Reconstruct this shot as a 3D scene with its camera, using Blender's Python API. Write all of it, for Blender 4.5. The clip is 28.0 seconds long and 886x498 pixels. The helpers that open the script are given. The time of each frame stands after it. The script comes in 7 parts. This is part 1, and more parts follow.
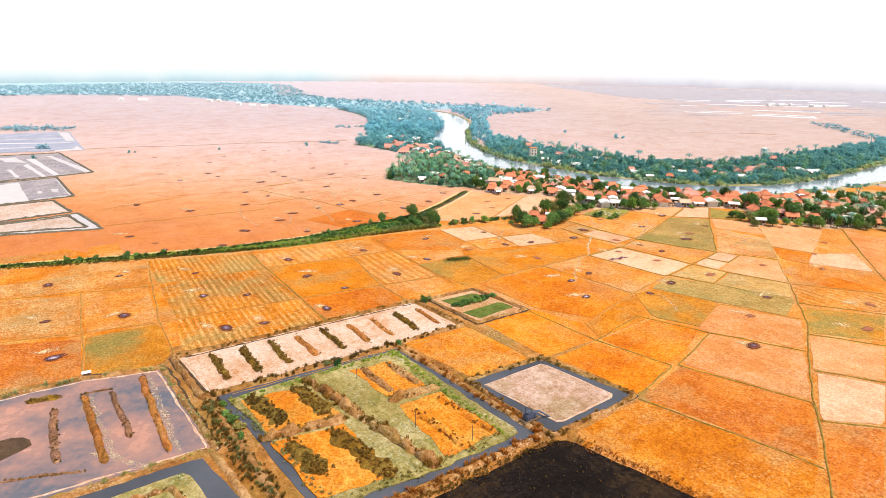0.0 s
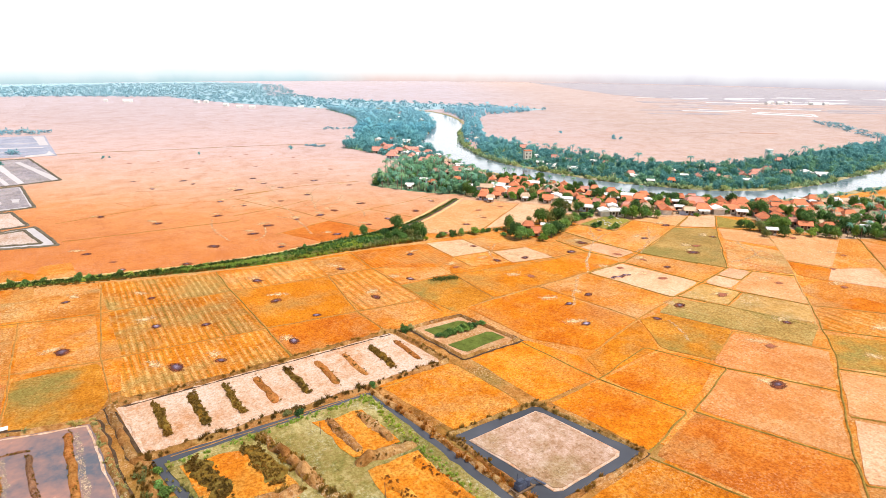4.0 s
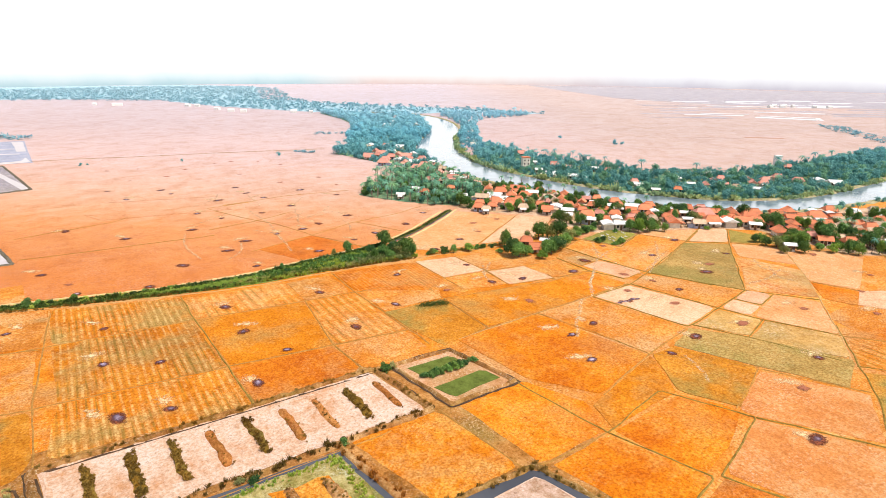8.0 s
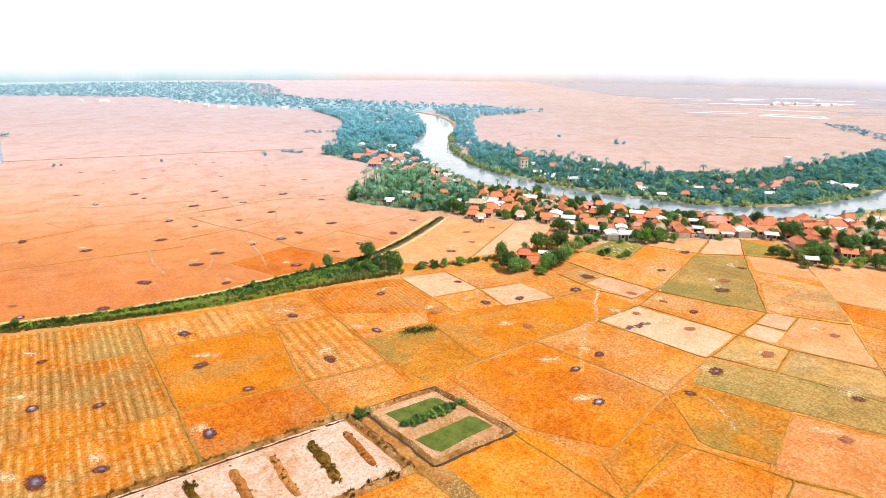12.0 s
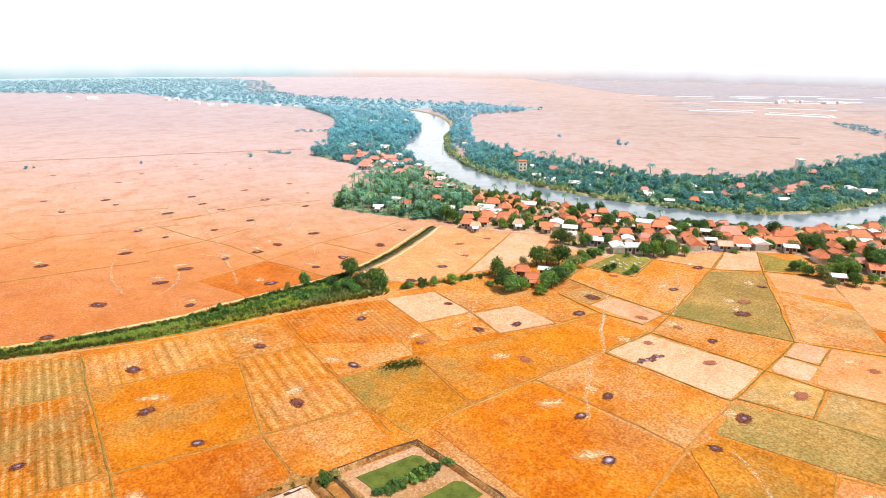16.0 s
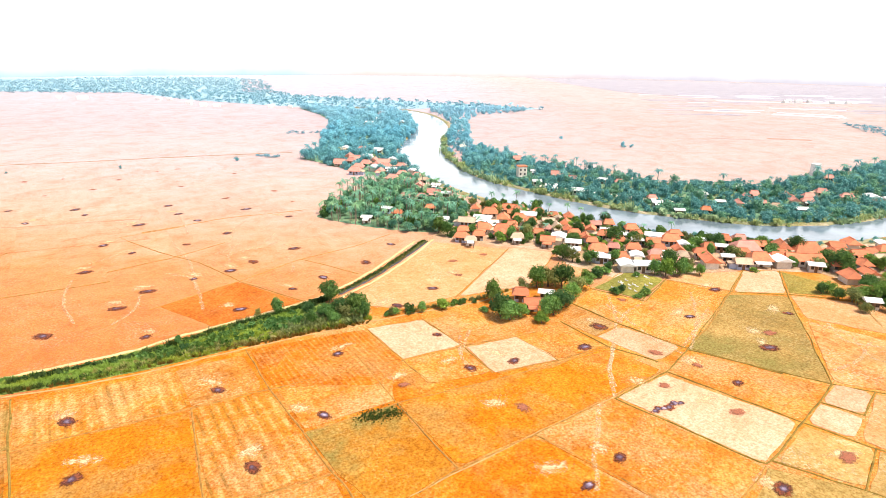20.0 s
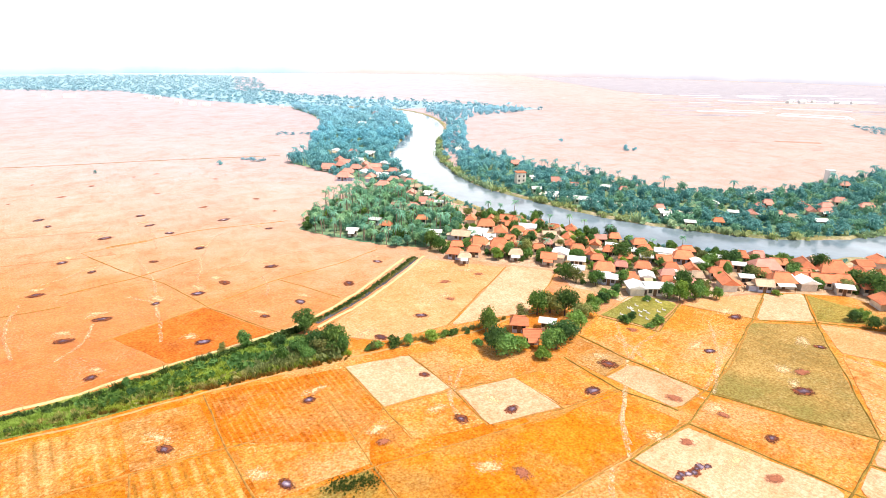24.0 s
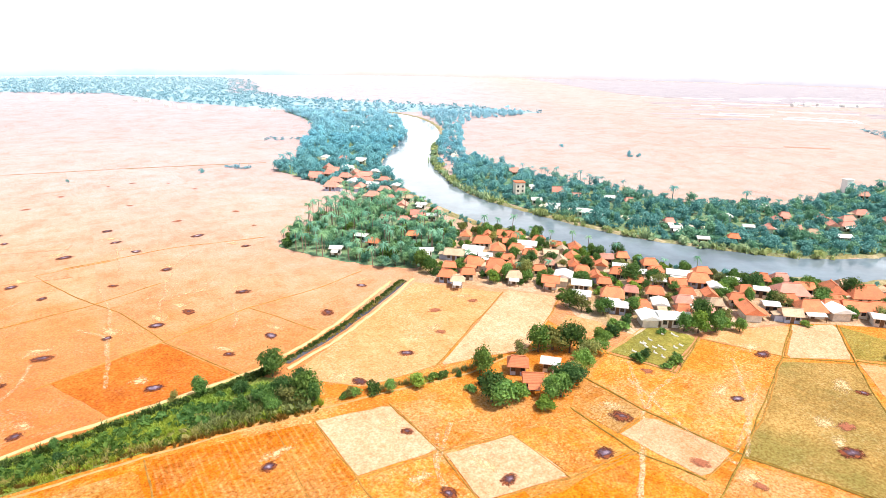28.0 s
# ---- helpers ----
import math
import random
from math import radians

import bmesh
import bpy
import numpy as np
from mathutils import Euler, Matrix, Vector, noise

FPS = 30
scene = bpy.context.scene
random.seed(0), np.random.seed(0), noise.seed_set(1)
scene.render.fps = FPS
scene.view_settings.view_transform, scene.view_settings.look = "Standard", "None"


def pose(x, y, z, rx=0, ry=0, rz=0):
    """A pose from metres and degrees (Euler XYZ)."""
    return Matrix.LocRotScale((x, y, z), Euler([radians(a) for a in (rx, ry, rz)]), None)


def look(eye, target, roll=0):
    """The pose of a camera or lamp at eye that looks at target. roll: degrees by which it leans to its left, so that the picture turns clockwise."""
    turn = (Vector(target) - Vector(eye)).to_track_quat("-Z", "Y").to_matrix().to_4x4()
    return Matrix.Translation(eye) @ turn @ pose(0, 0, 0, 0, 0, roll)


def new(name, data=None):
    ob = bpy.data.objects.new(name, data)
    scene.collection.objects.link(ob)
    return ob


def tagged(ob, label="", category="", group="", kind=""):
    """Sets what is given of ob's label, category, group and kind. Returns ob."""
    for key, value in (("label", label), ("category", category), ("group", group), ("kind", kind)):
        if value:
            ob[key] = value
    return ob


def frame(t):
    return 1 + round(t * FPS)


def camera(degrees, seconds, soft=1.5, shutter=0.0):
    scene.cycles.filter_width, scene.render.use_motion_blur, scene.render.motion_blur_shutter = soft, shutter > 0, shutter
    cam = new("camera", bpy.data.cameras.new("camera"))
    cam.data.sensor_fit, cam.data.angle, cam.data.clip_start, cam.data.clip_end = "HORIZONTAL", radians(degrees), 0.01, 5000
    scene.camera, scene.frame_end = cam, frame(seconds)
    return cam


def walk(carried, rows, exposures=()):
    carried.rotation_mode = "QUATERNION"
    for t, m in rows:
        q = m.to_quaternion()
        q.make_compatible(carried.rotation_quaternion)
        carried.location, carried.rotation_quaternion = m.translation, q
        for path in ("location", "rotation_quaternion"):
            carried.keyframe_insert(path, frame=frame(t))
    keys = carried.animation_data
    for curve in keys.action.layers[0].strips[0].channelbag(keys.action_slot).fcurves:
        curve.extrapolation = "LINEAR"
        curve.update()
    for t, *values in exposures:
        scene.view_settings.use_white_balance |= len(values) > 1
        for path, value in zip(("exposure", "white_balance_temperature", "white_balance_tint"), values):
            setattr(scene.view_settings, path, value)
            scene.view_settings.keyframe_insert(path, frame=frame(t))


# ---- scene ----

cam = camera(73.4, 28.0, soft=0.8)
PATH = [
    (0, look((-5.527, 2.001, 64.427), (-5.473, 3.902, 63.808), 0.7)),
    (1, look((-4.577, 6.673, 64.44), (-4.519, 8.574, 63.822), 0.6)),
    (5, look((-0.698, 25.421, 64.591), (-0.63, 27.32, 63.967), 0.4)),
    (8, look((1.676, 38.978, 64.217), (1.747, 40.88, 63.602), 0.4)),
    (11, look((4.134, 52.967, 64.052), (4.211, 54.867, 63.43), 0.5)),
    (14.5, look((7.019, 69.1, 64.066), (7.099, 70.994, 63.43), 0.6)),
    (17, look((9.315, 80.625, 63.871), (9.397, 82.519, 63.234), 0.6)),
    (20, look((12.095, 94.511, 64.131), (12.173, 96.403, 63.489), 0.6)),
    (25, look((15.45, 117.28, 64.534), (15.537, 119.17, 63.885), 0.8)),
    (28, look((17.826, 131.267, 64.483), (17.915, 133.159, 63.839), 0.8)),
]
EXPOSURES = [(0, -0.05), (8, -0.05), (17.5, -0.06), (20, 0.28), (25, 0.30), (28, 0.33)]
walk(cam, PATH, EXPOSURES)

# ---- daylight: a hazy white sky and one high sun ----
SUN_TURN, SUN_HEIGHT = radians(118), radians(64)
world = bpy.data.worlds.new("hazy_sky")
world.use_nodes = True
scene.world = world
wn = world.node_tree.nodes
sky = wn.new("ShaderNodeTexSky")
sky.sky_type = "NISHITA"
sky.sun_disc = False
sky.sun_elevation = SUN_HEIGHT
sky.sun_rotation = SUN_TURN
sky.dust_density = 4.0
sky.air_density = 1.0
world.node_tree.links.new(sky.outputs[0], wn["Background"].inputs[0])
wn["Background"].inputs[1].default_value = 0.15
sun = new("sun", bpy.data.lights.new("sun", "SUN"))
sun.data.energy = 4.4
sun.data.angle = radians(2.5)
sun.data.color = (1.0, 0.95, 0.87)
sun_from = Vector((math.sin(SUN_TURN) * math.cos(SUN_HEIGHT), math.cos(SUN_TURN) * math.cos(SUN_HEIGHT), math.sin(SUN_HEIGHT)))
sun.matrix_world = look(sun_from * 500, (0, 0, 0))

# ---- materials ----
def nodes_of(name, rough=0.9, metal=0.0):
    m = bpy.data.materials.new(name)
    m.use_nodes = True
    t = m.node_tree
    b = t.nodes["Principled BSDF"]
    b.inputs["Roughness"].default_value = rough
    b.inputs["Metallic"].default_value = metal
    b.inputs["Specular IOR Level"].default_value = 0.25
    return m, t, b


def noise_at(t, vec, scale, detail=3.0, rough=0.55):
    n = t.nodes.new("ShaderNodeTexNoise")
    n.inputs["Scale"].default_value = scale
    n.inputs["Detail"].default_value = detail
    n.inputs["Roughness"].default_value = rough
    t.links.new(vec, n.inputs["Vector"])
    return n.outputs["Fac"]


def ramp(t, fac, stops):
    r = t.nodes.new("ShaderNodeValToRGB")
    e = r.color_ramp.elements
    while len(e) < len(stops):
        e.new(0.5)
    for el, (p, c) in zip(e, stops):
        el.position = p
        el.color = (*c, 1.0)
    t.links.new(fac, r.inputs[0])
    return r.outputs[0]


def mixed(t, fac, a, b, blend="MIX"):
    m = t.nodes.new("ShaderNodeMix")
    m.data_type = "RGBA"
    m.blend_type = blend
    m.clamp_result = False
    for sock, v in ((m.inputs[0], fac), (m.inputs[6], a), (m.inputs[7], b)):
        if isinstance(v, (int, float)):
            sock.default_value = v
        elif isinstance(v, tuple):
            sock.default_value = (*v, 1.0)
        else:
            t.links.new(v, sock)
    return m.outputs[2]


def calc(t, op, a, b=0.5, clamp=False):
    m = t.nodes.new("ShaderNodeMath")
    m.operation = op
    m.use_clamp = clamp
    for sock, v in zip(m.inputs, (a, b)):
        if isinstance(v, (int, float)):
            sock.default_value = v
        else:
            t.links.new(v, sock)
    return m.outputs[0]


def bump(t, b, height, strength=0.5, dist=0.1):
    n = t.nodes.new("ShaderNodeBump")
    n.inputs["Strength"].default_value = strength
    n.inputs["Distance"].default_value = dist
    t.links.new(height, n.inputs["Height"])
    t.links.new(n.outputs[0], b.inputs["Normal"])


def place_of(t, turn=0.0, squash=(1, 1, 1), shift=True):
    """World position, turned about z, moved apart from object to object."""
    g = t.nodes.new("ShaderNodeNewGeometry")
    mp = t.nodes.new("ShaderNodeMapping")
    mp.inputs["Rotation"].default_value = (0, 0, radians(turn))
    t.links.new(g.outputs["Position"], mp.inputs["Vector"])
    if squash != (1, 1, 1):
        sq = t.nodes.new("ShaderNodeMapping")
        sq.inputs["Scale"].default_value = squash
        t.links.new(mp.outputs[0], sq.inputs["Vector"])
        mp = sq
    if not shift:
        return mp.outputs[0]
    o = t.nodes.new("ShaderNodeObjectInfo")
    v = t.nodes.new("ShaderNodeVectorMath")
    v.operation = "MULTIPLY_ADD"
    t.links.new(o.outputs["Random"], v.inputs[0])
    v.inputs[1].default_value = (137, 91, 0)
    t.links.new(mp.outputs[0], v.inputs[2])
    return v.outputs[0]


def varied(t, col, amount=0.16):
    """The colour a little lighter or darker from object to object."""
    o = t.nodes.new("ShaderNodeObjectInfo")
    k = calc(t, "MULTIPLY_ADD", o.outputs["Random"], amount)
    k.node.inputs[2].default_value = 1 - amount / 2
    hsv = t.nodes.new("ShaderNodeHueSaturation")
    t.links.new(k, hsv.inputs["Value"])
    t.links.new(col, hsv.inputs["Color"])
    return hsv.outputs[0]


FIELD_TURN = -31


def stubble(name, low, mid, high, rows=0.0, straw=0.45, weed=0.0, spacing=0.2, sheen=0.0, haze_steps=None, bleach=0.0):
    """Cut rice stubble: patches, rows of the harvest, straw flecks and weeds."""
    m, t, b = nodes_of(name, 0.95)
    p = place_of(t, FIELD_TURN)
    along = place_of(t, FIELD_TURN, (0.9, 0.14, 1))
    broad = noise_at(t, p, 0.035, 4, 0.6)
    patch = noise_at(t, p, 0.11, 5, 0.66)
    mid_n = noise_at(t, p, 0.6, 6, 0.76)
    fine = noise_at(t, p, 1.9, 5, 0.8)
    sweep = noise_at(t, along, 0.8, 4, 0.7)
    f = calc(t, "MULTIPLY", patch, 0.30)
    f = calc(t, "ADD", f, calc(t, "MULTIPLY", broad, 0.22))
    f = calc(t, "ADD", f, calc(t, "MULTIPLY", mid_n, 0.34))
    f = calc(t, "ADD", f, calc(t, "MULTIPLY", sweep, 0.14))
    col = ramp(t, f, [(0.415, low), (0.50, mid), (0.585, high)])
    if not haze_steps and not sheen:
        col = mixed(t, 1.0, col, (1.07, 0.985, 0.92) if high[2] > 0.12 else (1.12, 1.0, 0.6 if high[2] < 0.06 else 0.85), "MULTIPLY")
    if haze_steps:
        # haze painted in: paler step by step over the plain, no edge between plots
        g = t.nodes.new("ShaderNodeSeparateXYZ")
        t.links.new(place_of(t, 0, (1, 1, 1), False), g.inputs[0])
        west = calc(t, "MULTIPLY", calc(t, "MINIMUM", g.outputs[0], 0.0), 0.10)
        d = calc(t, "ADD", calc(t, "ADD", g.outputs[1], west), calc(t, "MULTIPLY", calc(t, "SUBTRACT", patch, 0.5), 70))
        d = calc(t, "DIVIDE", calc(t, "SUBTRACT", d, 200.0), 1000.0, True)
        tint = ramp(t, d, [(s, c) for s, c in haze_steps])
        # tan mixed in eastwards, beyond the river
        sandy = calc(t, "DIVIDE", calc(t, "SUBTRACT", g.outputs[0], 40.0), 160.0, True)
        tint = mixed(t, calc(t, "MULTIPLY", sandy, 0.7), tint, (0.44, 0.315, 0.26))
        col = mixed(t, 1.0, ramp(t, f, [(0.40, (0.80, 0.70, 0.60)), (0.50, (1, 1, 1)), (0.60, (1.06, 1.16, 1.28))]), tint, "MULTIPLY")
    if bleach:
        # straw left lying in broad soft drifts
        drift = calc(t, "ADD", calc(t, "MULTIPLY", noise_at(t, p, 0.05, 5, 0.7), 0.75), calc(t, "MULTIPLY", mid_n, 0.25))
        col = mixed(t, calc(t, "MULTIPLY", ramp(t, drift, [(0.48, (0, 0, 0)), (0.62, (1, 1, 1))]), calc(t, "MULTIPLY", ramp(t, fine, [(0.40, (0.35, 0.35, 0.35)), (0.58, (1, 1, 1))]), bleach)), col, (0.63, 0.365, 0.19))
    if weed:
        w = ramp(t, noise_at(t, p, 0.05, 5, 0.62), [(0.47, (0, 0, 0)), (0.63, (1, 1, 1))])
        col = mixed(t, calc(t, "MULTIPLY", w, min(1.0, weed * 1.4)), col, (0.23, 0.185, 0.045))
    flecks = ramp(t, fine, [(0.51, (0, 0, 0)), (0.63, (1, 1, 1))])
    gate = ramp(t, noise_at(t, p, 0.085, 5, 0.68), [(0.45, (0, 0, 0)), (0.62, (1, 1, 1))])
    fl = calc(t, "MULTIPLY", calc(t, "MULTIPLY", flecks, gate), straw)
    col = mixed(t, fl, col, (min(high[0] * 1.22, 0.72), min(high[1] * 1.5, 0.56), min(high[2] * 1.9 + 0.09 * high[0], 0.44)))
    dark = ramp(t, noise_at(t, p, 1.3, 5, 0.78), [(0.36, (1, 1, 1)), (0.44, (0, 0, 0))])
    col = mixed(t, calc(t, "MULTIPLY", dark, 0.25 if haze_steps else 0.45), col, (low[0] * 0.55, low[1] * 0.5, low[2] * 0.5))
    if rows:
        wv = t.nodes.new("ShaderNodeTexWave")
        wv.inputs["Scale"].default_value = spacing
        wv.inputs["Distortion"].default_value = 2.6
        wv.inputs["Detail"].default_value = 4
        wv.inputs["Detail Scale"].default_value = 2.2
        t.links.new(place_of(t, FIELD_TURN, (1, 0.10, 1)), wv.inputs["Vector"])
        broken = ramp(t, noise_at(t, p, 0.30, 5, 0.75), [(0.40, (0, 0, 0)), (0.58, (1, 1, 1))])
        line = ramp(t, wv.outputs["Fac"], [(0.62, (0, 0, 0)), (0.95, (1, 1, 1))])
        col = mixed(t, calc(t, "MULTIPLY", calc(t, "MULTIPLY", line, broken), rows * 0.6), col, (0.64, 0.43, 0.17))
        dk = ramp(t, wv.outputs["Fac"], [(0.03, (1, 1, 1)), (0.20, (0, 0, 0))])
        patchy = ramp(t, noise_at(t, p, 0.08, 5, 0.7), [(0.42, (0.10, 0.10, 0.10)), (0.58, (1, 1, 1))])
        col = mixed(t, calc(t, "MULTIPLY", calc(t, "MULTIPLY", dk, patchy), rows * 0.8), col, (0.17, 0.105, 0.014))
    grain = ramp(t, noise_at(t, p, 2.0, 4, 0.72), [(0.39, (0.70, 0.58, 0.44)), (0.5, (1, 1, 1)), (0.61, (1.18, 1.30, 1.45))])
    col = mixed(t, (0.85 if high[2] < 0.12 else 0.5) if not sheen else 0.6, col, grain, "MULTIPLY")
    t.links.new(varied(t, col, 0.05 if haze_steps else 0.14), b.inputs["Base Color"])
    b.inputs["Sheen Weight"].default_value = sheen
    b.inputs["Sheen Roughness"].default_value = 0.5
    b.inputs["Specular IOR Level"].default_value = 0.1
    bump(t, b, calc(t, "ADD", fine, mid_n), 0.8, 0.3)
    return m


def plain(name, col, rough=0.8, spread=0.25, scale=1.5, spec=0.25, relief=0.02):
    """Painted, earthen or wooden surface with stains and grain."""
    m, t, b = nodes_of(name, rough)
    p = place_of(t)
    n1 = noise_at(t, p, scale, 4, 0.6)
    n2 = noise_at(t, p, scale * 7, 3, 0.7)
    f = calc(t, "ADD", calc(t, "MULTIPLY", n1, 0.6), calc(t, "MULTIPLY", n2, 0.4))
    lo = tuple(c * (1 - spread) for c in col)
    hi = tuple(min(c * (1 + spread), 0.95) for c in col)
    t.links.new(varied(t, ramp(t, f, [(0.34, lo), (0.66, hi)])), b.inputs["Base Color"])
    b.inputs["Specular IOR Level"].default_value = spec
    bump(t, b, f, 0.5, relief)
    return m


def leafy(name, dark, light, gloss=0.3, far=None):
    """Leaves: each clump, tree and part of the wood in its own green. far: haze hue painted into the leaf colour, and
    where it starts and ends.
    """
    m, t, b = nodes_of(name, 0.6)
    g = t.nodes.new("ShaderNodeNewGeometry")
    o = t.nodes.new("ShaderNodeObjectInfo")
    f = calc(t, "ADD", calc(t, "MULTIPLY", g.outputs["Random Per Island"], 0.5), calc(t, "MULTIPLY", o.outputs["Random"], 0.5))
    n = noise_at(t, place_of(t), 0.13, 4, 0.65)
    f = calc(t, "ADD", calc(t, "MULTIPLY", f, 0.5), calc(t, "MULTIPLY", n, 0.5))
    mid = tuple(0.62 * a + 0.38 * c for a, c in zip(dark, light))
    col = ramp(t, f, [(0.24, dark), (0.50, mid), (0.76, light)])
    warm = ramp(t, noise_at(t, place_of(t), 0.06, 2, 0.5), [(0.42, (0.98, 1.0, 1.0)), (0.58, (1.25, 1.02, 0.68))])
    col = mixed(t, 0.15 if far else 0.8, col, warm, "MULTIPLY")
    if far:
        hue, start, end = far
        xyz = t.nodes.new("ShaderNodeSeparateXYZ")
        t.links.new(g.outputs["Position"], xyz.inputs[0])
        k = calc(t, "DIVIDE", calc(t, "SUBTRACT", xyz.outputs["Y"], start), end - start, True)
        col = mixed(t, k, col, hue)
    t.links.new(col, b.inputs["Base Color"])
    b.inputs["Specular IOR Level"].default_value = gloss
    thin = t.nodes.new("ShaderNodeBsdfTranslucent")
    t.links.new(col, thin.inputs[0])
    both = t.nodes.new("ShaderNodeMixShader")
    both.inputs[0].default_value = 0.4
    t.links.new(b.outputs[0], both.inputs[1])
    t.links.new(thin.outputs[0], both.inputs[2])
    t.links.new(both.outputs[0], t.nodes["Material Output"].inputs[0])
    return m


def scattered(name, col, cover=0.5, round_edge=True):
    """Loose straw or ash strewn thinly: thick in the middle, bare ground between the flecks."""
    m, t, b = nodes_of(name, 1.0)
    tc = t.nodes.new("ShaderNodeTexCoord")
    ln = t.nodes.new("ShaderNodeVectorMath")
    ln.operation = "LENGTH"
    t.links.new(tc.outputs["Object"], ln.inputs[0])
    n1 = noise_at(t, place_of(t), 0.9, 4, 0.7)
    n2 = noise_at(t, place_of(t), 3.5, 3, 0.7)
    k = calc(t, "ADD", calc(t, "MULTIPLY", n1, 1.5), calc(t, "MULTIPLY", n2, 1.1))
    k = calc(t, "SUBTRACT", calc(t, "ADD", k, cover - 0.8), ln.outputs["Value"] if round_edge else 0.2)
    a = ramp(t, k, [(0.12, (0, 0, 0)), (0.62, (1, 1, 1))])
    t.links.new(ramp(t, n2, [(0.35, tuple(c * 0.75 for c in col)), (0.65, tuple(min(c * 1.2, 0.9) for c in col))]), b.inputs["Base Color"])
    t.links.new(a, b.inputs["Alpha"])
    return m


def ash_mat(name):
    """Burnt straw: pale lilac ash in the middle, a charred ragged ring, red scorched flecks outside."""
    m, t, b = nodes_of(name, 1.0)
    tc = t.nodes.new("ShaderNodeTexCoord")
    ln = t.nodes.new("ShaderNodeVectorMath")
    ln.operation = "LENGTH"
    t.links.new(tc.outputs["Object"], ln.inputs[0])
    o = t.nodes.new("ShaderNodeObjectInfo")
    n1 = noise_at(t, place_of(t), 0.8, 4, 0.7)
    n2 = noise_at(t, place_of(t), 3.2, 3, 0.7)
    k = calc(t, "ADD", ln.outputs["Value"], calc(t, "MULTIPLY", calc(t, "SUBTRACT", n1, 0.5), 2.2))
    k = calc(t, "ADD", k, calc(t, "MULTIPLY", calc(t, "SUBTRACT", o.outputs["Random"], 0.25), 0.6))
    c = ramp(t, k, [(0.0, (0.46, 0.37, 0.40)), (0.22, (0.25, 0.185, 0.24)), (0.48, (0.11, 0.07, 0.095)), (0.75, (0.075, 0.03, 0.028)), (1.0, (0.20, 0.055, 0.02))])
    t.links.new(mixed(t, 0.5, c, ramp(t, n2, [(0.35, (0.6, 0.6, 0.6)), (0.65, (1.35, 1.35, 1.35))]), "MULTIPLY"), b.inputs["Base Color"])
    edge = calc(t, "SUBTRACT", calc(t, "ADD", calc(t, "MULTIPLY", n1, 2.6), calc(t, "MULTIPLY", n2, 1.6)), ln.outputs["Value"])
    t.links.new(ramp(t, calc(t, "SUBTRACT", edge, 0.85), [(0.42, (0, 0, 0)), (0.64, (1, 1, 1))]), b.inputs["Alpha"])
    return m


def roof_tiles(name, col, moss=(0.30, 0.14, 0.08)):
    """Clay pantiles: courses across the slope, weathered patches."""
    m, t, b = nodes_of(name, 0.85)
    tc = t.nodes.new("ShaderNodeTexCoord")
    p = tc.outputs["Object"]
    wv = t.nodes.new("ShaderNodeTexWave")
    wv.bands_direction = "Z"
    wv.inputs["Scale"].default_value = 1.6
    wv.inputs["Distortion"].default_value = 0.5
    t.links.new(p, wv.inputs["Vector"])
    n = noise_at(t, place_of(t), 0.5, 4, 0.65)
    n2 = noise_at(t, place_of(t), 3.0, 3, 0.7)
    f = calc(t, "ADD", calc(t, "MULTIPLY", n, 0.55), calc(t, "MULTIPLY", n2, 0.45))
    c = ramp(t, f, [(0.33, moss), (0.46, col), (0.68, tuple(min(x * 1.35, 0.9) for x in col))])
    c = mixed(t, calc(t, "MULTIPLY", wv.outputs["Fac"], 0.25), c, tuple(x * 0.5 for x in col))
    t.links.new(varied(t, c, 0.35), b.inputs["Base Color"])
    bump(t, b, wv.outputs["Fac"], 0.6, 0.05)
    return m


def water_mat(name, col, rough=0.08, ripple=0.15, scale=0.6):
    m, t, b = nodes_of(name, rough)
    p = place_of(t)
    n = noise_at(t, p, 0.06, 4, 0.6)
    t.links.new(ramp(t, n, [(0.35, tuple(c * 0.8 for c in col)), (0.65, tuple(min(c * 1.25, 1) for c in col))]), b.inputs["Base Color"])
    b.inputs["Specular IOR Level"].default_value = 0.5
    b.inputs["IOR"].default_value = 1.33
    bump(t, b, noise_at(t, place_of(t, 20, (1, 2.5, 1)), scale, 3, 0.6), ripple, 0.05)
    return m


